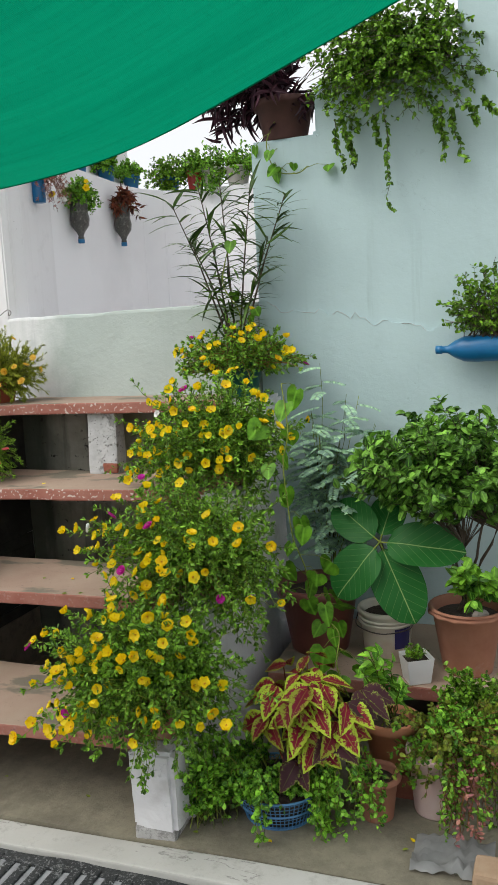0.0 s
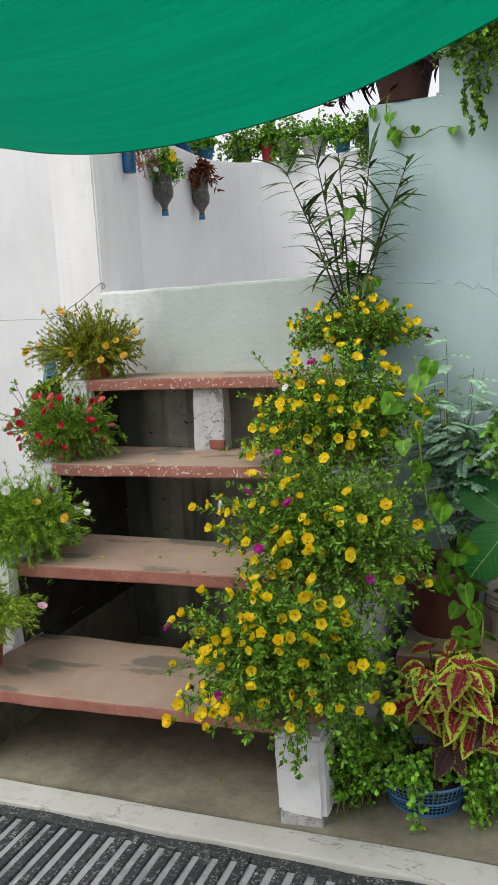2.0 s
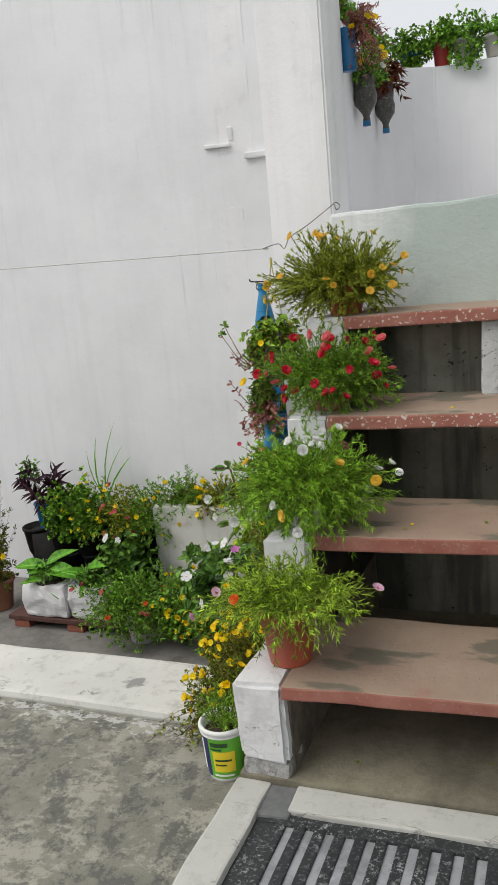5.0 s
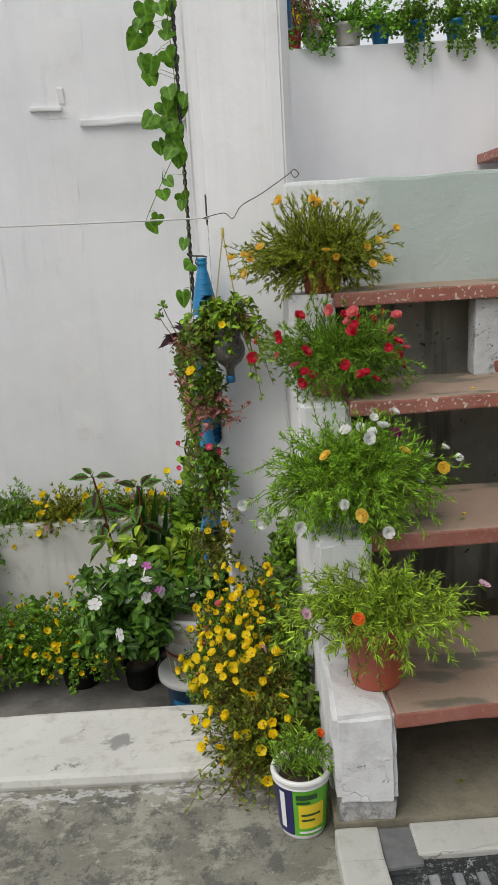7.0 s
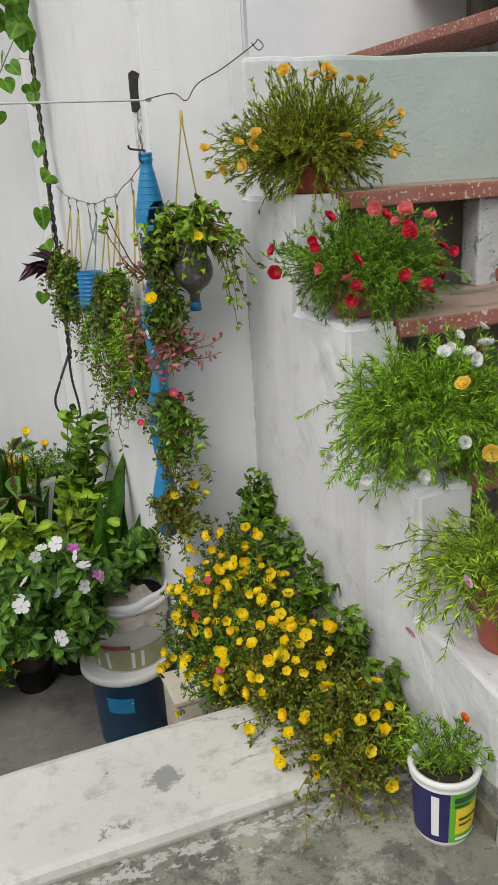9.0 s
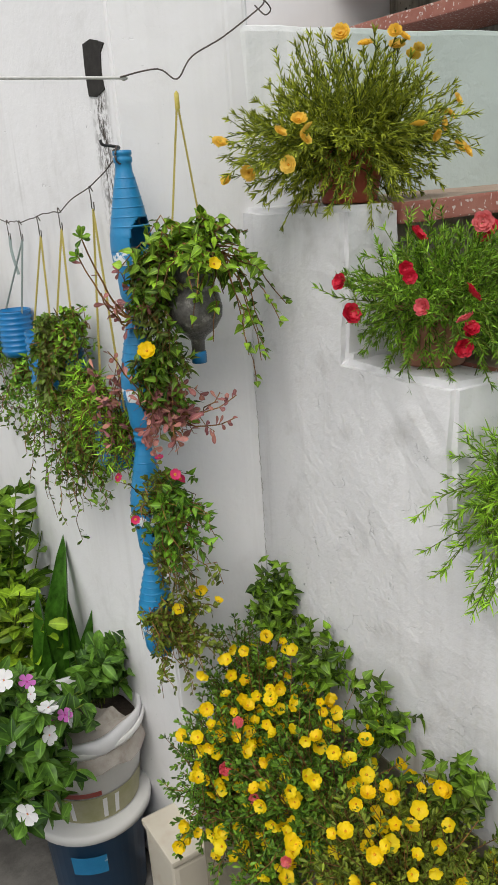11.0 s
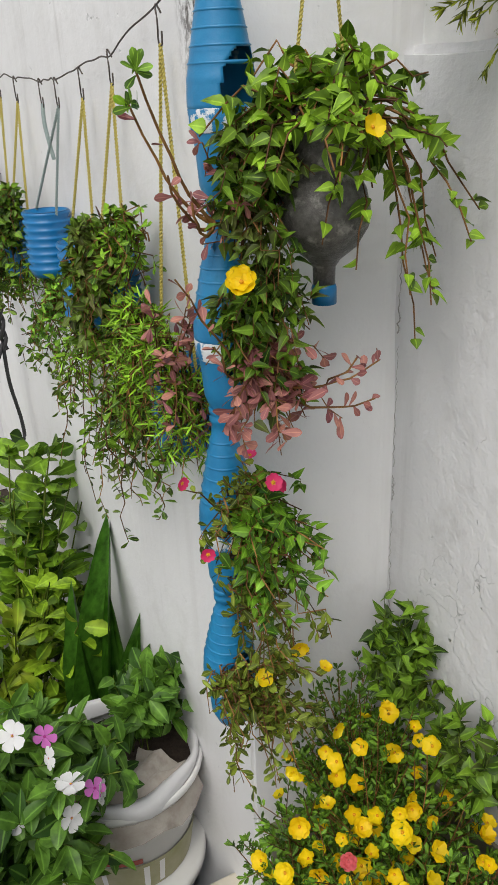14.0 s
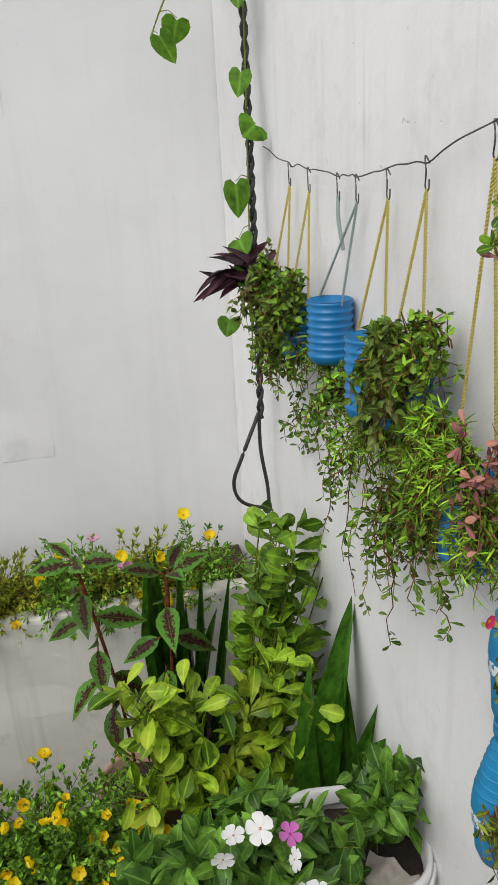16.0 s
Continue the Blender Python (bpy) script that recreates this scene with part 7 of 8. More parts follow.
CUPS = [((-2.605, 3.93, 0.82), 0.043, 0.12, DEEP_BLUE, 0), ((-2.595, 3.80, 0.81), 0.043, 0.12, DEEP_BLUE, 1), ((-2.575, 3.645, 0.835), 0.046, 0.125, CUP_BLUE, 3), ((-2.56, 3.46, 0.775), 0.046, 0.15, CUP_BLUE, 4), ((-2.555, 3.31, 0.80), 0.043, 0.12, DEEP_BLUE, 5), ((-2.53, 3.115, 0.645), 0.047, 0.145, DEEP_BLUE, 6)]
for n, (at, r, h, mat, hook) in enumerate(CUPS):
    p = thing("hanging_cup", at, "ribbed blue bottle cup hung on ropes", "hanging planter", "blue cups on the wire")
    prof = [(0.001, 0), (r * 0.86, 0), (r * 0.95, 0.008)]
    for f in np.linspace(0.12, 0.95, 8):
        prof += [(r * 1.02, h * f), (r * 1.02, h * (f + 0.035)), (r * 0.9, h * (f + 0.055))]
    prof += [(r * 0.98, h), (r * 0.9, h), (r * 0.88, h * 0.8), (0.001, h * 0.8)]
    part("cup", lathe(prof, 30), mat, p, "ribbed blue plastic cup")
    part("soil", lathe([(0.001, h * 0.88), (r * 0.85, h * 0.85)], 16), SOIL, p)
    hy, hz = HOOKS[hook]
    top = np.array([wall_x(hy) - 0.02, hy, hz - 0.045]) - np.array(at)
    for sgn in (-1, 1):
        foot = unit(np.array([-0.2 * sgn, sgn * 1.0, 0])) * r + np.array([0, 0, h * 0.95])
        part("rope", twisted(foot, top, 0.0028), ROPE_GREY if hook == 3 else ROPE_YELLOW, p)
GROW = [((-2.645, 3.93, 0.88), (0.055, 0.085, 0.12), 80, VINE_DARK, ROUND, (0.019, 0.014)), ((-2.635, 3.79, 0.885), (0.05, 0.075, 0.09), 64, VINE_DARK, ROUND, (0.019, 0.014)), ((-2.64, 3.85, 0.79), (0.06, 0.11, 0.10), 70, VINE_DARK, SPOON, (0.018, 0.009)),
        ((-2.585, 3.70, 0.79), (0.06, 0.10, 0.05), 44, PORT, NEEDLE, (0.024, 0.0035)), ((-2.60, 3.56, 0.74), (0.07, 0.09, 0.06), 48, PURS, SPOON, (0.018, 0.008)), ((-2.60, 3.30, 0.86), (0.05, 0.095, 0.115), 96, VINE_DARK, ROUND, (0.019, 0.013)),
        ((-2.575, 3.10, 0.765), (0.05, 0.06, 0.05), 44, PORT_FRESH, NEEDLE, (0.024, 0.0026)), ((-2.565, 3.24, 0.90), (0.045, 0.07, 0.09), 34, PURS_MID, SPOON, (0.018, 0.009)), ((-2.57, 3.42, 0.70), (0.08, 0.13, 0.08), 70, PORT_FRESH, NEEDLE, (0.026, 0.0026)), ((-2.56, 3.32, 0.59), (0.07, 0.10, 0.11), 52, VINE_DARK, SPOON, (0.018, 0.009)),
        ((-2.56, 3.04, 0.70), (0.05, 0.06, 0.08), 60, PORT_FRESH, NEEDLE, (0.026, 0.0026)),
        ((-2.575, 3.17, 0.76), (0.06, 0.075, 0.11), 84, PORT_FRESH, NEEDLE, (0.026, 0.0026))]
for c, r, n, leaf, shape, size in GROW:
    tuft("cup_creeper", "straggling green creeper overflowing from the hanging cups", (c[0] + 0.02, c[1], c[2] + 0.05), c, r, n, rng, leaf, POINTED if shape is ROUND else shape, size, STEM_RED, m=15, low=-0.95, lift=0.07, wob=0.026)
p = thing("trailing_shoots", (-2.60, 3.35, 0.66), "thin leafy shoots hanging below the cups", "creeper")
rims = np.stack([rng.uniform(-2.63, -2.55, 40), rng.uniform(3.05, 3.95, 40), rng.uniform(0.62, 0.76, 40)], 1)
k = np.linspace(0, 1, 8)[None, :, None]
drop = np.where(rims[:, 1] > 3.6, 0.5, 1.0)[:, None, None] * rng.uniform(0.06, 0.26, (40, 1, 1))
lines = rims[:, None] + k * np.array([0, 0, -1.0]) * drop + np.cumsum(rng.normal(0, 0.009, (40, 8, 3)), 1)
foliage(p, lines, SPOON, 16, 0.02, 0.009, VINE_DARK, STEM_RED, rng, 0.0, 1.0)
tuft("reddened_succulent", "reddish succulent spray in front of the lowest blue cup", (-2.56, 3.06, 0.78), (-2.57, 3.00, 0.79), (0.06, 0.05, 0.12), 10, rng, PINK_LEAF, PLUMP, (0.022, 0.009), STEM_RED, m=10, wob=0.02)
p = thing("bottle_succulent", (-2.56, 2.90, 1.02), "long pale shoots with leaf rosettes beside the blue bottle", "plant")
lines = curves(np.tile([-2.555, 2.90, 1.02], (4, 1)), np.array([(-2.645, 2.88, 1.185), (-2.655, 2.87, 1.15), (-2.60, 2.86, 1.05), (-2.62, 2.87, 1.08)]), -0.05, rng, 9, 0.004)
foliage(p, lines, PLUMP, 5, 0.018, 0.009, PINK_LEAF, STEM_RED, rng, 0.2, 0.9, 0.9, 0.0022, 0.6)
tip = np.repeat(lines[:2, -1], 9, 0)
s = Soup()
s.pieces(*PLUMP, local(p, tip + rng.normal(0, 0.003, tip.shape)), unit(rng.normal(0, 1, tip.shape) + [-0.2, 0, 0.9]), unit(rng.normal(0, 0.5, tip.shape) + [0, -1, 0.3]), 0.019, 0.009)
part("rosette", s, PURS_MID, p)

# ---- yellow purslane heap in the corner by the side wall ----
rng = fresh(81)
heap = [((-2.36, 2.86, 0.0), (0.13, 0.13, 0.24), 170, 8), ((-2.42, 2.72, -0.01), (0.20, 0.18, 0.22), 260, 44), ((-2.44, 2.5, 0.0), (0.20, 0.2, 0.20), 270, 54), ((-2.42, 2.28, 0.0), (0.19, 0.19, 0.19), 300, 36), ((-2.39, 2.08, 0.0), (0.15, 0.16, 0.16), 220, 16), ((-2.52, 2.72, -0.08), (0.16, 0.22, 0.20), 190, 36), ((-2.50, 2.52, -0.12), (0.15, 0.2, 0.18), 180, 14)]
for c, r, n, nf in heap:
    p = thing("ground_purslane", c, "sprawling purslane with yellow flowers along the side wall", "plant", "yellow purslane along the wall")
    portulaca(p, c, (c[0], c[1], c[2] + 0.05), r, n, rng, PURS_BROWN if c[1] < 2.4 else PURS_DEEP, STEM_RED, [F_YELLOW] * 45 + [F_CORAL], int(nf * 0.9), 0.0148, 30, 0.015, 0.0052, SPOON, low=-0.45 if c[0] < -2.48 else -0.1, lift=0.07, front=0.0, face=(-0.5, -0.7, 0.5), stray=0.07, side=(-0.12, 0.0, 0.15), pairs=0.45)
tuft("wall_creeper", "dark green creeper climbing the corner of the side wall", (-2.28, 2.88, 0.2), (-2.28, 2.85, 0.30), (0.06, 0.07, 0.13), 40, rng, VINE_DARK, POINTED, (0.028, 0.017), STEM, low=-0.9)
for y, z in ((2.70, 0.26), (2.5, 0.24), (2.3, 0.18), (2.12, 0.14)):
    tuft("wall_creeper", "dark green creeper against the side wall", (-2.30, y, z - 0.12), (-2.285, y - 0.02, z), (0.05, 0.10, 0.09), 15, rng, VINE_DARK, POINTED, (0.030, 0.019), STEM, low=-0.9)

rng = fresh(83)
p = thing("ground_purslane", (-2.36, 1.98, 0.02), "thin runners of purslane creeping over the kerb on to the paving", "plant", "yellow purslane along the wall")
ends = np.stack([rng.uniform(-2.60, -2.30, 26), rng.uniform(1.86, 2.0, 26), rng.uniform(0.012, 0.05, 26)], 1)
lines = curves(np.tile([-2.42, 2.06, 0.06], (26, 1)) + rng.normal(0, 0.03, (26, 3)) * [2, 0.5, 0.3], ends, 0.03, rng, 8, 0.008)
foliage(p, lines, SPOON, 22, 0.015, 0.008, PURS_BROWN, STEM_RED, rng, 0.1, 0.9)
tuft("star_succulent", "pale green needle-leaved succulent at the foot of the side wall", (-2.30, 1.99, 0.02), (-2.31, 1.965, 0.10), (0.07, 0.06, 0.085), 26, rng, PORT_LIGHT, NEEDLE, (0.022, 0.003), STEM, m=20, low=-0.2)

# small printed paint pail
rng = fresh(84)
p = thing("paint_pail", (-2.31, 1.83, 0.0), "small white paint pail with a green label, planted with portulaca", "bucket")
pot(p, (-2.31, 1.83, 0.0), 0.054, 0.064, 0.165, WHITE_PLASTIC, 0.006, 0.016, label="white plastic pail")
part("label", wrap(0.0553, 0.0625, 0.014, 0.142, 247, 445, 30), LABEL_GREEN, p, "bright green printed label")
navy = part("label", wrap(0.0553, 0.0625, 0.014, 0.142, 145, 246, 18), LABEL_BLUE, p, "navy label panel")
gold = part("label", wrap(0.0563, 0.0605, 0.035, 0.10, 258, 318, 14, 0.0023), LABEL_YELLOW, p, "yellow label panel")
part("print_bar", wrap(0.0572, 0.0622, 0.03, 0.128, 214, 228, 4, 0.0026), LETTER_WHITE, navy)
for a0, a1, z0, z1, mat in ((254, 300, 0.115, 0.128, LETTER_DARK), (254, 284, 0.104, 0.110, LETTER_DARK), (264, 308, 0.070, 0.076, LETTER_DARK), (264, 294, 0.056, 0.061, LETTER_DARK), (258, 312, 0.022, 0.028, LETTER_WHITE)):
    part("print_bar", wrap(0.0556 + 0.055 * z0, 0.0556 + 0.055 * z1, z0, z1, a0, a1, 8, 0.0026), mat, gold)
for z in (0.142, 0.149):
    part("rim_ridge", lathe([(0.063, z - 0.002), (0.069, z), (0.063, z + 0.003)], 36), WHITE_PLASTIC, p)
portulaca(p, (-2.31, 1.83, 0.14), (-2.31, 1.84, 0.19), (0.08, 0.08, 0.055), 46, rng, PORT, STEM, [F_ORANGE], 1, 0.015, 18, 0.020, 0.0028, low=-0.2)

# ---- the lower yard ----
rng = fresh(91)
BZ = -0.75
p = thing("blue_bucket", (-2.66, 3.335, BZ), "navy blue plastic bucket with a pale lid on the yard floor", "bucket")
pot(p, (-2.66, 3.335, BZ), 0.13, 0.148, 0.33, NAVY, 0.004, 0.02, soil=False, label="navy blue bucket")
part("lid", lathe([(0.001, 0.345), (0.168, 0.345), (0.176, 0.338), (0.176, 0.318), (0.168, 0.314), (0.150, 0.32)], 40), WHITE_PLASTIC, p, "pale plastic lid")
part("tape", wrap(0.1393, 0.1440, 0.18, 0.245, 222, 262, 12, 0.002), BLUE_PAINT, p, "scrap of pale blue film")
p = thing("white_bucket", (-2.65, 3.33, BZ + 0.346), "white paint bucket planter standing on the blue bucket", "bucket")
pot(p, (-2.65, 3.33, BZ + 0.346), 0.130, 0.170, 0.27, WHITE_PLASTIC, 0.004, 0.02, label="white plastic bucket")
part("label", wrap(0.1320, 0.1453, 0.01, 0.10, 190, 330, 24), LABEL_OLIVE, p, "worn olive printed label")
part("label_band", wrap(0.1460, 0.1486, 0.105, 0.122, 190, 262, 16), LABEL_RED, p, "red band")
for a in (205, 225, 262, 276):
    part("print_bar", wrap(0.1335, 0.1438, 0.02, 0.09, a, a + 5, 3, 0.0028), LETTER_WHITE, p)
s = lathe([(0.165, 0.255), (0.173, 0.280), (0.165, 0.295), (0.150, 0.288), (0.142, 0.258)], 48, (0, 0, 0), wave=lambda a, i: 0.05 * math.sin(3 * a + 0.7 * i) + 0.025 * math.sin(7 * a))
part("cloth_rim", s, WHITE_BAG, p, "crumpled sack cloth over the rim")
v, f = [], []
for i in range(13):
    for j in range(9):
        a, k = radians(150 + 170 * i / 12), 0.25 + 0.84 * j / 8
        v.append((0.165 * k * math.cos(a), 0.165 * k * math.sin(a), 0.262 + 0.028 * math.sin(3.0 * k) + 0.032 * noise.noise(Vector((i * 0.55, j * 0.6, 4))) - (0.06 if j == 8 else 0)))
        if i < 12 and j < 8:
            f.append((i * 9 + j, (i + 1) * 9 + j, (i + 1) * 9 + j + 1, i * 9 + j + 1))
s = Soup()
s.add(v, f)
part("cloth_flap", s, plain_mat("dirty_sack_cloth", (0.30, 0.26, 0.22), (0.48, 0.45, 0.41), 0.9, 14, bump=0.5, spot=(0.16, 0.13, 0.10), spots=(0.5, 0.66)), p, "crumpled brownish sack cloth")
tuft("periwinkle_shoots", "dark green shoots in the white bucket", (-2.60, 3.36, -0.14), (-2.58, 3.33, -0.04), (0.13, 0.11, 0.13), 30, rng, PERI, OVAL, (0.06, 0.03), STEM, m=10, low=-0.2)
p = thing("cream_box", (-2.535, 3.06, BZ), "cream plastic canister on the yard floor", "canister")
part("body", box((-0.045, -0.10, 0), (0.07, 0.08, 0.33), 0.015), CREAM_PLASTIC, p)
part("lid", box((-0.05, -0.105, 0.331), (0.075, 0.085, 0.352), 0.006), CREAM_PLASTIC, p)

p = thing("periwinkle_bush", (-2.99, 3.80, BZ), "periwinkle bush with white and pink flowers in a black pot", "potted plant")
pot(p, (-2.99, 3.80, BZ), 0.07, 0.085, 0.13, BLACK_BAG, 0.006, 0.02, label="black grow pot")
tips, d, k = shell(140, (-2.90, 3.17, -0.03), (0.24, 0.19, 0.20), rng, -0.85, 0.0, 0.4)
lines = curves(np.tile([-2.97, 3.78, BZ + 0.12], (len(tips), 1)), tips, 0.08, rng)
foliage(p, lines, OVAL, 19, 0.052, 0.027, PERI, STEM, rng, 0.5, 0.55, 0.9, 0.002, 1.0)
sel = np.argsort(-(d[:, 2] * 1.0 - d[:, 1] * 0.9 + k * 0.6 + rng.uniform(0, 0.7, len(k))))[:17]
blooms(p, tips[sel] + d[sel] * 0.02, d[sel], [F_PERI, F_PERI, F_PERI, F_PERI, F_PINKPERI], 0.025, (-0.2, -0.7, 0.5), rng)

p = thing("kalanchoe", (-2.74, 3.78, BZ), "tall kalanchoe with scalloped yellow-green leaves in a black pot", "potted plant")
pot(p, (-2.80, 3.86, BZ), 0.08, 0.10, 0.15, BLACK_BAG, 0.006, 0.02, label="black grow pot")
OBOVATE = leaf_shape([(0, 0.06), (0.15, 0.2), (0.32, 0.5), (0.45, 0.78), (0.52, 0.76), (0.6, 0.96), (0.66, 0.92), (0.75, 1.0), (0.82, 0.88), (0.9, 0.72), (0.96, 0.45), (1, 0.1)], 0.2, 0.1)
base = np.array([-2.80, 3.86, BZ + 0.13])
top = np.stack([rng.normal(-2.665, 0.05, 30), rng.normal(3.86, 0.05, 30), rng.uniform(-0.05, 0.44, 30)], 1)
lines = curves(np.tile(base, (30, 1)), top, 0.08, rng)
foliage(p, lines, OBOVATE, 11, 0.072, 0.037, KALAN_TOP, STEM, rng, 0.5, 0.6, 0.95, 0.003, 0.4)
low = np.stack([rng.uniform(-3.10, -2.64, 46), rng.normal(3.71, 0.06, 46), rng.uniform(-0.28, 0.12, 46)], 1)
lines = curves(np.tile(base, (46, 1)), low, 0.10, rng)
foliage(p, lines, OBOVATE, 8, 0.082, 0.036, KALAN, STEM, rng, 0.6, 0.55, 0.95, 0.003, 0.45, ("low_stem_tangle", "low_leaf_mass"))


def swords(name, label, at, tips, width, rng, mat=BLADE, shape=SWORD):
    p = thing(name, at, label, "plant")
    for t in tips:
        t = np.array(t, float)
        way = t - np.array(at)
        s = Soup()
        s.pieces(*shape, np.zeros((1, 3)) + rng.normal(0, 0.015, (1, 3)) * [1, 1, 0], way[None], np.array([[-0.5, -1, 0.3]]) + rng.normal(0, 0.3, (1, 3)), np.linalg.norm(way), width * rng.uniform(0.85, 1.15))
        part("leaf", s, mat, p, "long pointed leaf")


swords("sword_plant", "clump of broad dark green sword-shaped leaves by the wall", (-2.60, 3.56, BZ + 0.3), [(-2.53, 3.62, 0.28), (-2.47, 3.50, 0.12), (-2.60, 3.6, 0.1), (-2.56, 3.52, -0.02), (-2.66, 3.6, 0.12), (-2.7, 3.5, -0.12), (-2.5, 3.45, -0.1)], 0.08, rng)
p = thing("grow_pot", (-2.60, 3.56, BZ), "black grow pot of soil", "plant pot")
pot(p, (-2.60, 3.56, BZ), 0.09, 0.11, 0.31, BLACK_BAG, 0.005, 0.02)
swords("sword_plant", "clump of narrow sword-shaped leaves by the planter", (-2.86, 4.12, BZ + 0.3), [(-2.93, 4.1, 0.22), (-2.86, 4.12, 0.18), (-2.83, 4.1, 0.12), (-2.99, 4.08, 0.20), (-2.9, 4.05, 0.05), (-2.8, 4.06, 0.02), (-2.97, 4.14, 0.06), (-2.78, 4.14, 0.09)], 0.035, rng)
p = thing("grow_pot", (-2.86, 4.12, BZ), "black grow pot of soil", "plant pot")
pot(p, (-2.86, 4.12, BZ), 0.08, 0.10, 0.31, BLACK_BAG, 0.005, 0.02)
WIDE_LANCE = wide_leaf([(0, 0.05), (0.08, 0.4), (0.16, 0.72), (0.22, 0.78), (0.3, 0.97), (0.38, 0.96), (0.46, 1.0), (0.54, 0.9), (0.62, 0.82), (0.7, 0.66), (0.78, 0.5), (0.86, 0.32), (0.94, 0.14), (1, 0.02)], 0.3, 0.06, 7, True)
PALE_CLAY = plain_mat("pale_clay", (0.42, 0.27, 0.19), (0.50, 0.34, 0.25), 0.85, 14, bump=0.3, spot=(0.30, 0.16, 0.09))
p = thing("green_coleus", (-3.05, 4.03, BZ), "green coleus with maroon-hearted leaves in a pale clay pot", "potted plant")
pot(p, (-3.05, 4.03, BZ), 0.095, 0.125, 0.27, PALE_CLAY, 0.01, 0.025, label="pale clay pot")
for foot, tip, pairs in (((-3.06, 3.98, BZ + 0.2), (-3.15, 3.93, 0.31), 6), ((-3.0, 3.97, BZ + 0.2), (-2.93, 3.93, 0.24), 5)):
    foot, tip = np.array(foot), np.array(tip)
    part("stem", rope([tuple(local(p, [foot])[0]), tuple(local(p, [foot * 0.5 + tip * 0.5 + np.array([0.02, 0, 0])])[0]), tuple(local(p, [tip])[0])], 0.005, 6, 6), MAROON, p)
    for i in range(pairs):
        f = 1 - 0.62 * (i / pairs) ** 1.1
        at = foot + (tip - foot) * f
        for j in range(2 if i else 4):
            an = i * 1.57 + j * (math.pi if i else math.pi / 2) + rng.normal(0, 0.25)
            way = unit(np.array([math.cos(an), math.sin(an) * 0.8 - 0.25, (0.45 if i == 0 else -0.05 - 0.16 * i) + rng.normal(0, 0.15)]))
            size = rng.uniform(0.105, 0.14) * (0.75 if i == 0 else 1.0)
            s = Soup()
            s.pieces(*WIDE_LANCE, local(p, [at + way * 0.02]), way[None], unit(np.array([-0.1, -0.55, 0.8]) + rng.normal(0, 0.2, 3))[None], size, size * 0.46)
            part("leaf", s, COLEUS_GREEN, p)
            part("leaf_stalk", rope([tuple(local(p, [at])[0]), tuple(local(p, [at + way * 0.024])[0])], 0.002, 4, 3), MAROON, p)

# planter along the yard wall
planter = thing("planter_wall", (-3.2, 4.4, BZ), "low white cement planter along the yard wall", "planter")
put("front", box((-3.86, 4.24, BZ), (-2.62, 4.31, -0.02), 0.012, 0.008, 12, 3), DIRTY_WHITE, planter)
put("end", box((-3.86, 4.312, BZ), (-3.79, 4.597, -0.02), 0.012), WHITE, planter)
put("soil", box((-3.788, 4.312, -0.2), (-2.62, 4.597, -0.06), 0.004), SOIL, planter)
for i, (x, n, nf) in enumerate(((-3.68, 150, 5), (-3.42, 170, 12), (-3.18, 160, 12), (-2.98, 140, 10), (-2.80, 90, 2))):
    p = thing("planter_portulaca", (x, 4.40, -0.06), "portulaca with small yellow flowers in the planter", "plant", "portulaca in the planter")
    portulaca(p, (x, 4.40, -0.05), (x, 4.34, 0.0), (0.19, 0.17, 0.17), n, rng, PORT_OLIVE if i % 2 else PURS, STEM_RED, [F_YELLOW, F_YELLOW, F_YELLOW, F_LILAC], nf, 0.02, 20, 0.024, 0.006, SPOON if i % 2 == 0 else NEEDLE, low=-0.55, lift=0.08)
p = thing("ground_portulaca", (-3.30, 3.86, BZ), "low portulaca mound with yellow flowers on the yard floor", "plant")
pot(p, (-3.30, 3.86, BZ), 0.09, 0.11, 0.22, BLACK_BAG, 0.005, 0.02)
portulaca(p, (-3.30, 3.86, BZ + 0.2), (-3.28, 3.78, -0.46), (0.32, 0.26, 0.24), 420, rng, PURS, STEM, [F_YELLOW], 90, 0.0165, 26, 0.020, 0.009, SPOON, low=-0.85, lift=0.08, stray=0.03)
p = thing("ground_portulaca", (-3.80, 3.88, BZ), "low sprawling portulaca with coral flowers in a grow bag", "plant")
pot(p, (-3.80, 3.88, BZ), 0.09, 0.12, 0.2, WHITE_BAG, 0.005, 0.02)
portulaca(p, (-3.80, 3.88, BZ + 0.18), (-3.84, 3.80, -0.50), (0.34, 0.25, 0.23), 380, rng, PURS, STEM, [F_CORAL, F_CORAL, F_ORANGE], 9, 0.019, 20, 0.026, 0.008, SPOON, low=-0.95, lift=0.08)
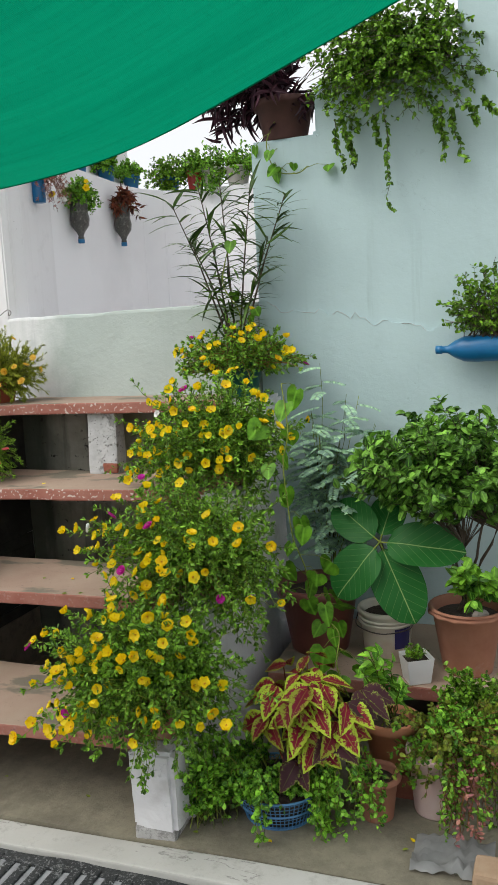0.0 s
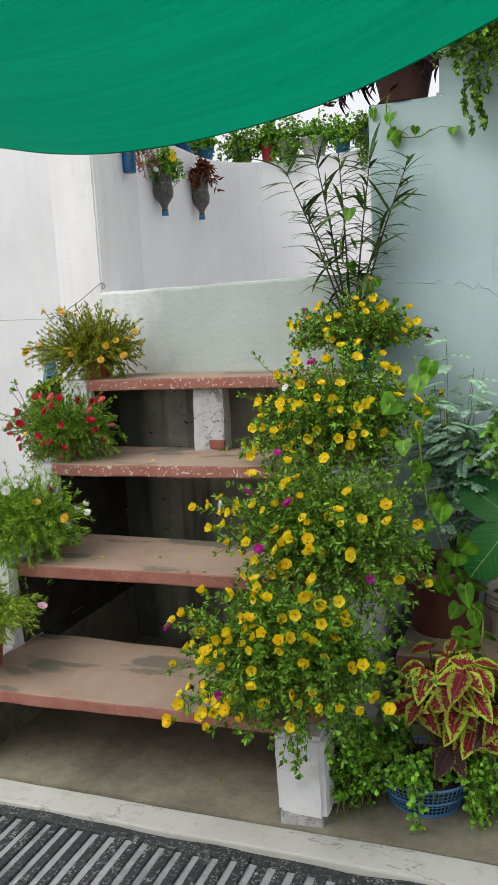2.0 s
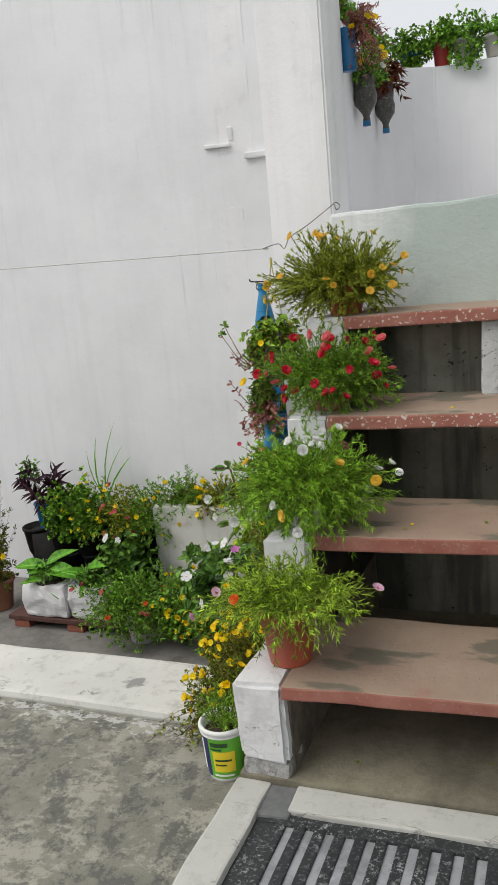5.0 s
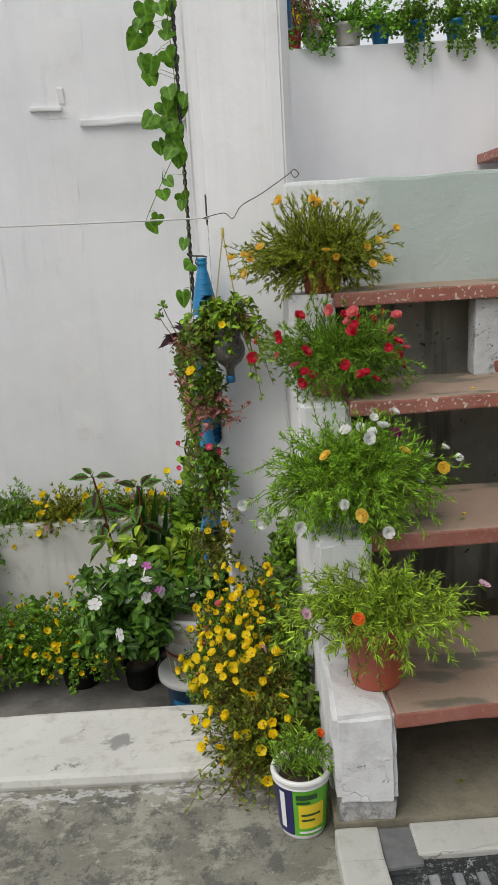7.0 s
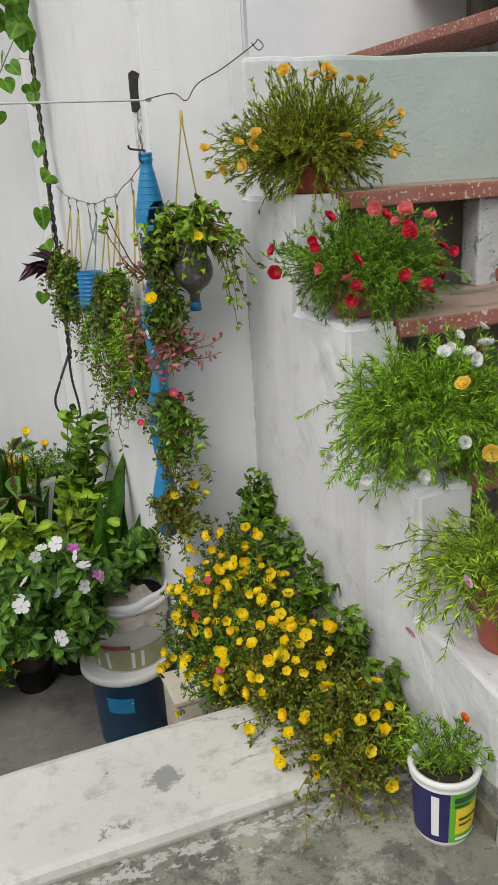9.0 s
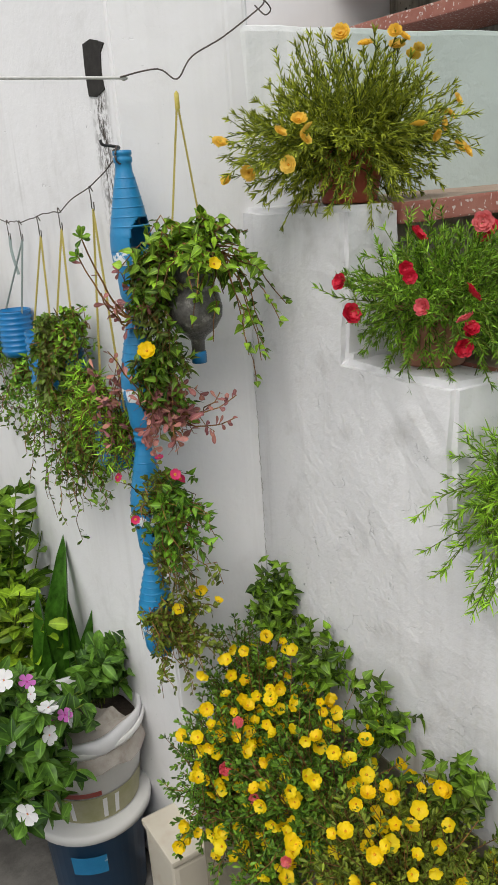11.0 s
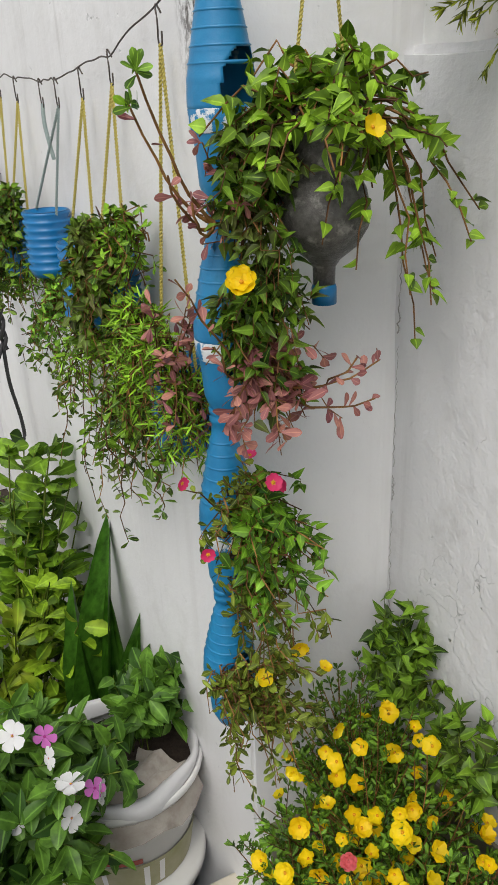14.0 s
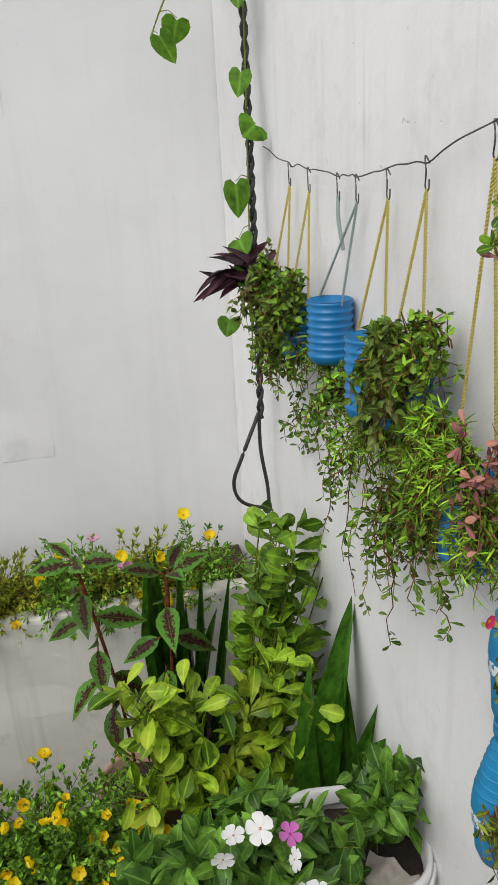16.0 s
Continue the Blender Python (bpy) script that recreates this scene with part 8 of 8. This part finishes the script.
# grow bags on a plank
p = thing("plank_shelf", (-4.35, 3.98, BZ), "reddish plank on bricks under the grow bags", "shelf")
part("plank", box((-0.45, -0.13, 0.055), (0.62, 0.12, 0.085), 0.004, 0.003, 6), plain_mat("worn_red_plank", (0.07, 0.03, 0.024), (0.11, 0.05, 0.04), 0.85, 20, bump=0.3), p)
for x in (-0.36, 0.05, 0.5):
    part("brick", box((x - 0.06, -0.12, 0), (x + 0.06, 0.1, 0.054), 0.006), BRICK, p)
for x, r in ((-4.50, 0.155), (-4.19, 0.13)):
    p = thing("grow_bag", (x, 3.97, BZ + 0.086), "white plastic grow bag with a broad-leaved plant", "grow bag", "grow bags on the plank")
    bag = box((-r, -r * 0.75, 0), (r, r * 0.75, 0.225), 0.02, 0.0, 9, 3)
    for v in bag.verts:
        k = 1 + 0.10 * math.sin(3.1 * v.co.z / 0.225)
        v.co.x, v.co.y = v.co.x * k, v.co.y * k
        v.co += Vector(noise.noise_vector(v.co * 11 + Vector((x, 0, 0)))) * 0.012 + Vector(noise.noise_vector(v.co * 30)) * 0.006
    part("bag", bag, WHITE_BAG, p, "creased white bag")
    part("soil", lathe([(0.001, 0.236), (r * 0.70, 0.234), (r * 0.72, 0.215)], 20), SOIL, p)
    big = x < -4.3
    for way, z, size in (((1, -0.25, 0.08), -0.36, 0.30), ((-1, -0.15, 0.10), -0.34, 0.25), ((0.55, 0.2, 0.35), -0.33, 0.22), ((0.8, -0.6, -0.25), -0.45, 0.19), ((-0.5, -0.6, 0.2), -0.43, 0.18), ((-0.2, -0.7, 0.5), -0.40, 0.16)) if big else (((0.7, -0.4, 0.4), -0.34, 0.20), ((-0.5, -0.5, 0.4), -0.38, 0.17), ((0.9, -0.2, -0.1), -0.42, 0.18), ((0.1, -0.7, 0.2), -0.45, 0.16), ((-0.8, 0.1, 0.3), -0.40, 0.15)):
        at, way = np.array([x, 3.93, z]), unit(np.array(way))
        part("leaf_stalk", rope([tuple(local(p, [np.array([x, 3.96, BZ + 0.3])])[0]), tuple(local(p, [at + [0, 0.02, -0.06]])[0]), tuple(local(p, [at])[0])], 0.004, 5, 5), STEM, p)
        s = Soup()
        s.pieces(*wide_leaf([(0, 0.1), (0.12, 0.62), (0.3, 0.97), (0.45, 1.0), (0.62, 0.86), (0.8, 0.5), (0.92, 0.2), (1, 0.02)], 0.25, 0.08, 7, True), local(p, [at]), way[None], np.array([[0.0, -0.55, 0.85]]), size, size * 0.36)
        part("leaf", s, LANCE, p, "broad bright green leaf")
    lines = curves(np.tile([x, 3.97, BZ + 0.28], (30, 1)), shell(30, (x, 3.93, -0.40), (0.15, 0.12, 0.10), rng, 0)[0], 0.03, rng)
    foliage(p, lines, OVAL, 8, 0.04, 0.02, PERI, STEM, rng, 0.3, 0.7, names=("low_stem_tangle", "low_leaf_mass"))

for at, c, r, n, leaf, shape, size, kinds, nf, label in (((-3.98, 4.12, BZ + 0.12), (-3.98, 4.08, -0.30), (0.22, 0.15, 0.19), 70, PERI, OVAL, (0.055, 0.028), [F_PERI], 4, "dark green leafy bush with small white flowers before the black planters"),
                                                       ((-3.52, 3.86, BZ + 0.02), (-3.53, 3.82, -0.46), (0.17, 0.15, 0.26), 80, VINE, OVAL, (0.038, 0.024), None, 0, "dense green bush beside the planter on the yard floor")):
    tuft("leafy_bush", label, at, c, r, n, rng, leaf, shape, size, STEM, m=14, low=-0.9, kinds=kinds, blossoms=nf, bloom_size=0.02, category="bush")

# black planters with flowers on the yard wall
p = thing("black_planter_row", (-4.40, 4.34, BZ), "row of black plastic planters stacked by the yard wall", "planter")
for i in range(5):
    for j in range(3):
        part("planter", lathe([(0.001, 0), (0.085, 0), (0.105, 0.155), (0.112, 0.157), (0.112, 0.175), (0.1, 0.175), (0.095, 0.14), (0.001, 0.14)], 20, (-0.44 + 0.21 * i + 0.02 * (j % 2), 0.03 * (j % 2), 0.177 * j)), BLACK_BAG, p)
for x, leaf, kinds, nf, shape, size in ((-4.48, VINE, None, 0, OVAL, (0.035, 0.022)), (-4.28, PURS, [F_YELLOW], 26, SPOON, (0.024, 0.008)), (-4.06, PORT_OLIVE, [F_CORAL, F_YELLOW, F_CORAL], 20, SPOON, (0.024, 0.008)), (-3.90, PURS, [F_YELLOW], 10, SPOON, (0.024, 0.008))):
    q = thing("planter_flowers", (x, 4.34, -0.23), "flowering portulaca and herbs in black planters", "plant", "plants in the black planters")
    portulaca(q, (x, 4.34, -0.22), (x, 4.26, -0.11), (0.20, 0.18, 0.24), 190, rng, leaf, STEM, kinds, nf, 0.017, 18, size[0], size[1], shape, low=-0.7, lift=0.08)
swords("grass_tuft", "tuft of arching green blades behind the flowers", (-4.30, 4.42, -0.05), [(-4.42, 4.38, 0.36), (-4.36, 4.4, 0.46), (-4.25, 4.4, 0.34), (-4.48, 4.35, 0.24), (-4.18, 4.38, 0.26)], 0.022, rng, LANCE, LONG)
q = thing("purple_plant", (-4.76, 4.36, BZ), "blue pot of dark purple leaves on a black planter", "potted plant")
part("stand", lathe([(0.001, 0), (0.12, 0), (0.14, 0.5), (0.001, 0.5)], 20), BLACK_BAG, q)
pot(q, (-4.76, 4.36, BZ + 0.5), 0.06, 0.08, 0.20, DEEP_BLUE, 0.006, 0.02, label="blue pot")
lines = curves(np.tile([-4.76, 4.36, -0.08], (40, 1)), shell(40, (-4.72, 4.30, 0.04), (0.22, 0.15, 0.20), rng, -0.5)[0], 0.05, rng)
foliage(q, lines[:18], STRAP, 8, 0.095, 0.024, PURPLE, PURPLE, rng, 0.2, 0.8, 0.8, 0.002)
lines = curves(np.tile([-4.80, 4.36, -0.08], (10, 1)), shell(10, (-4.82, 4.32, 0.18), (0.09, 0.08, 0.10), rng, -0.2)[0], 0.05, rng)
foliage(q, lines, OVAL, 9, 0.05, 0.02, BUSH, STEM, rng, 0.4, 0.7, names=("green_stem_tangle", "green_leaf_mass"))
q = thing("yellow_shrub", (-5.08, 4.1, BZ), "upright shrub with yellow flowers in a clay pot", "potted plant")
pot(q, (-5.08, 4.1, BZ), 0.09, 0.12, 0.22, TERRA, 0.01, 0.03, label="clay pot")
portulaca(q, (-5.08, 4.1, BZ + 0.2), (-5.08, 4.05, -0.30), (0.20, 0.18, 0.42), 200, rng, PURS_BROWN, STEM_RED, [F_YELLOW], 34, 0.026, 18, 0.03, 0.008, SPOON, low=-0.7)
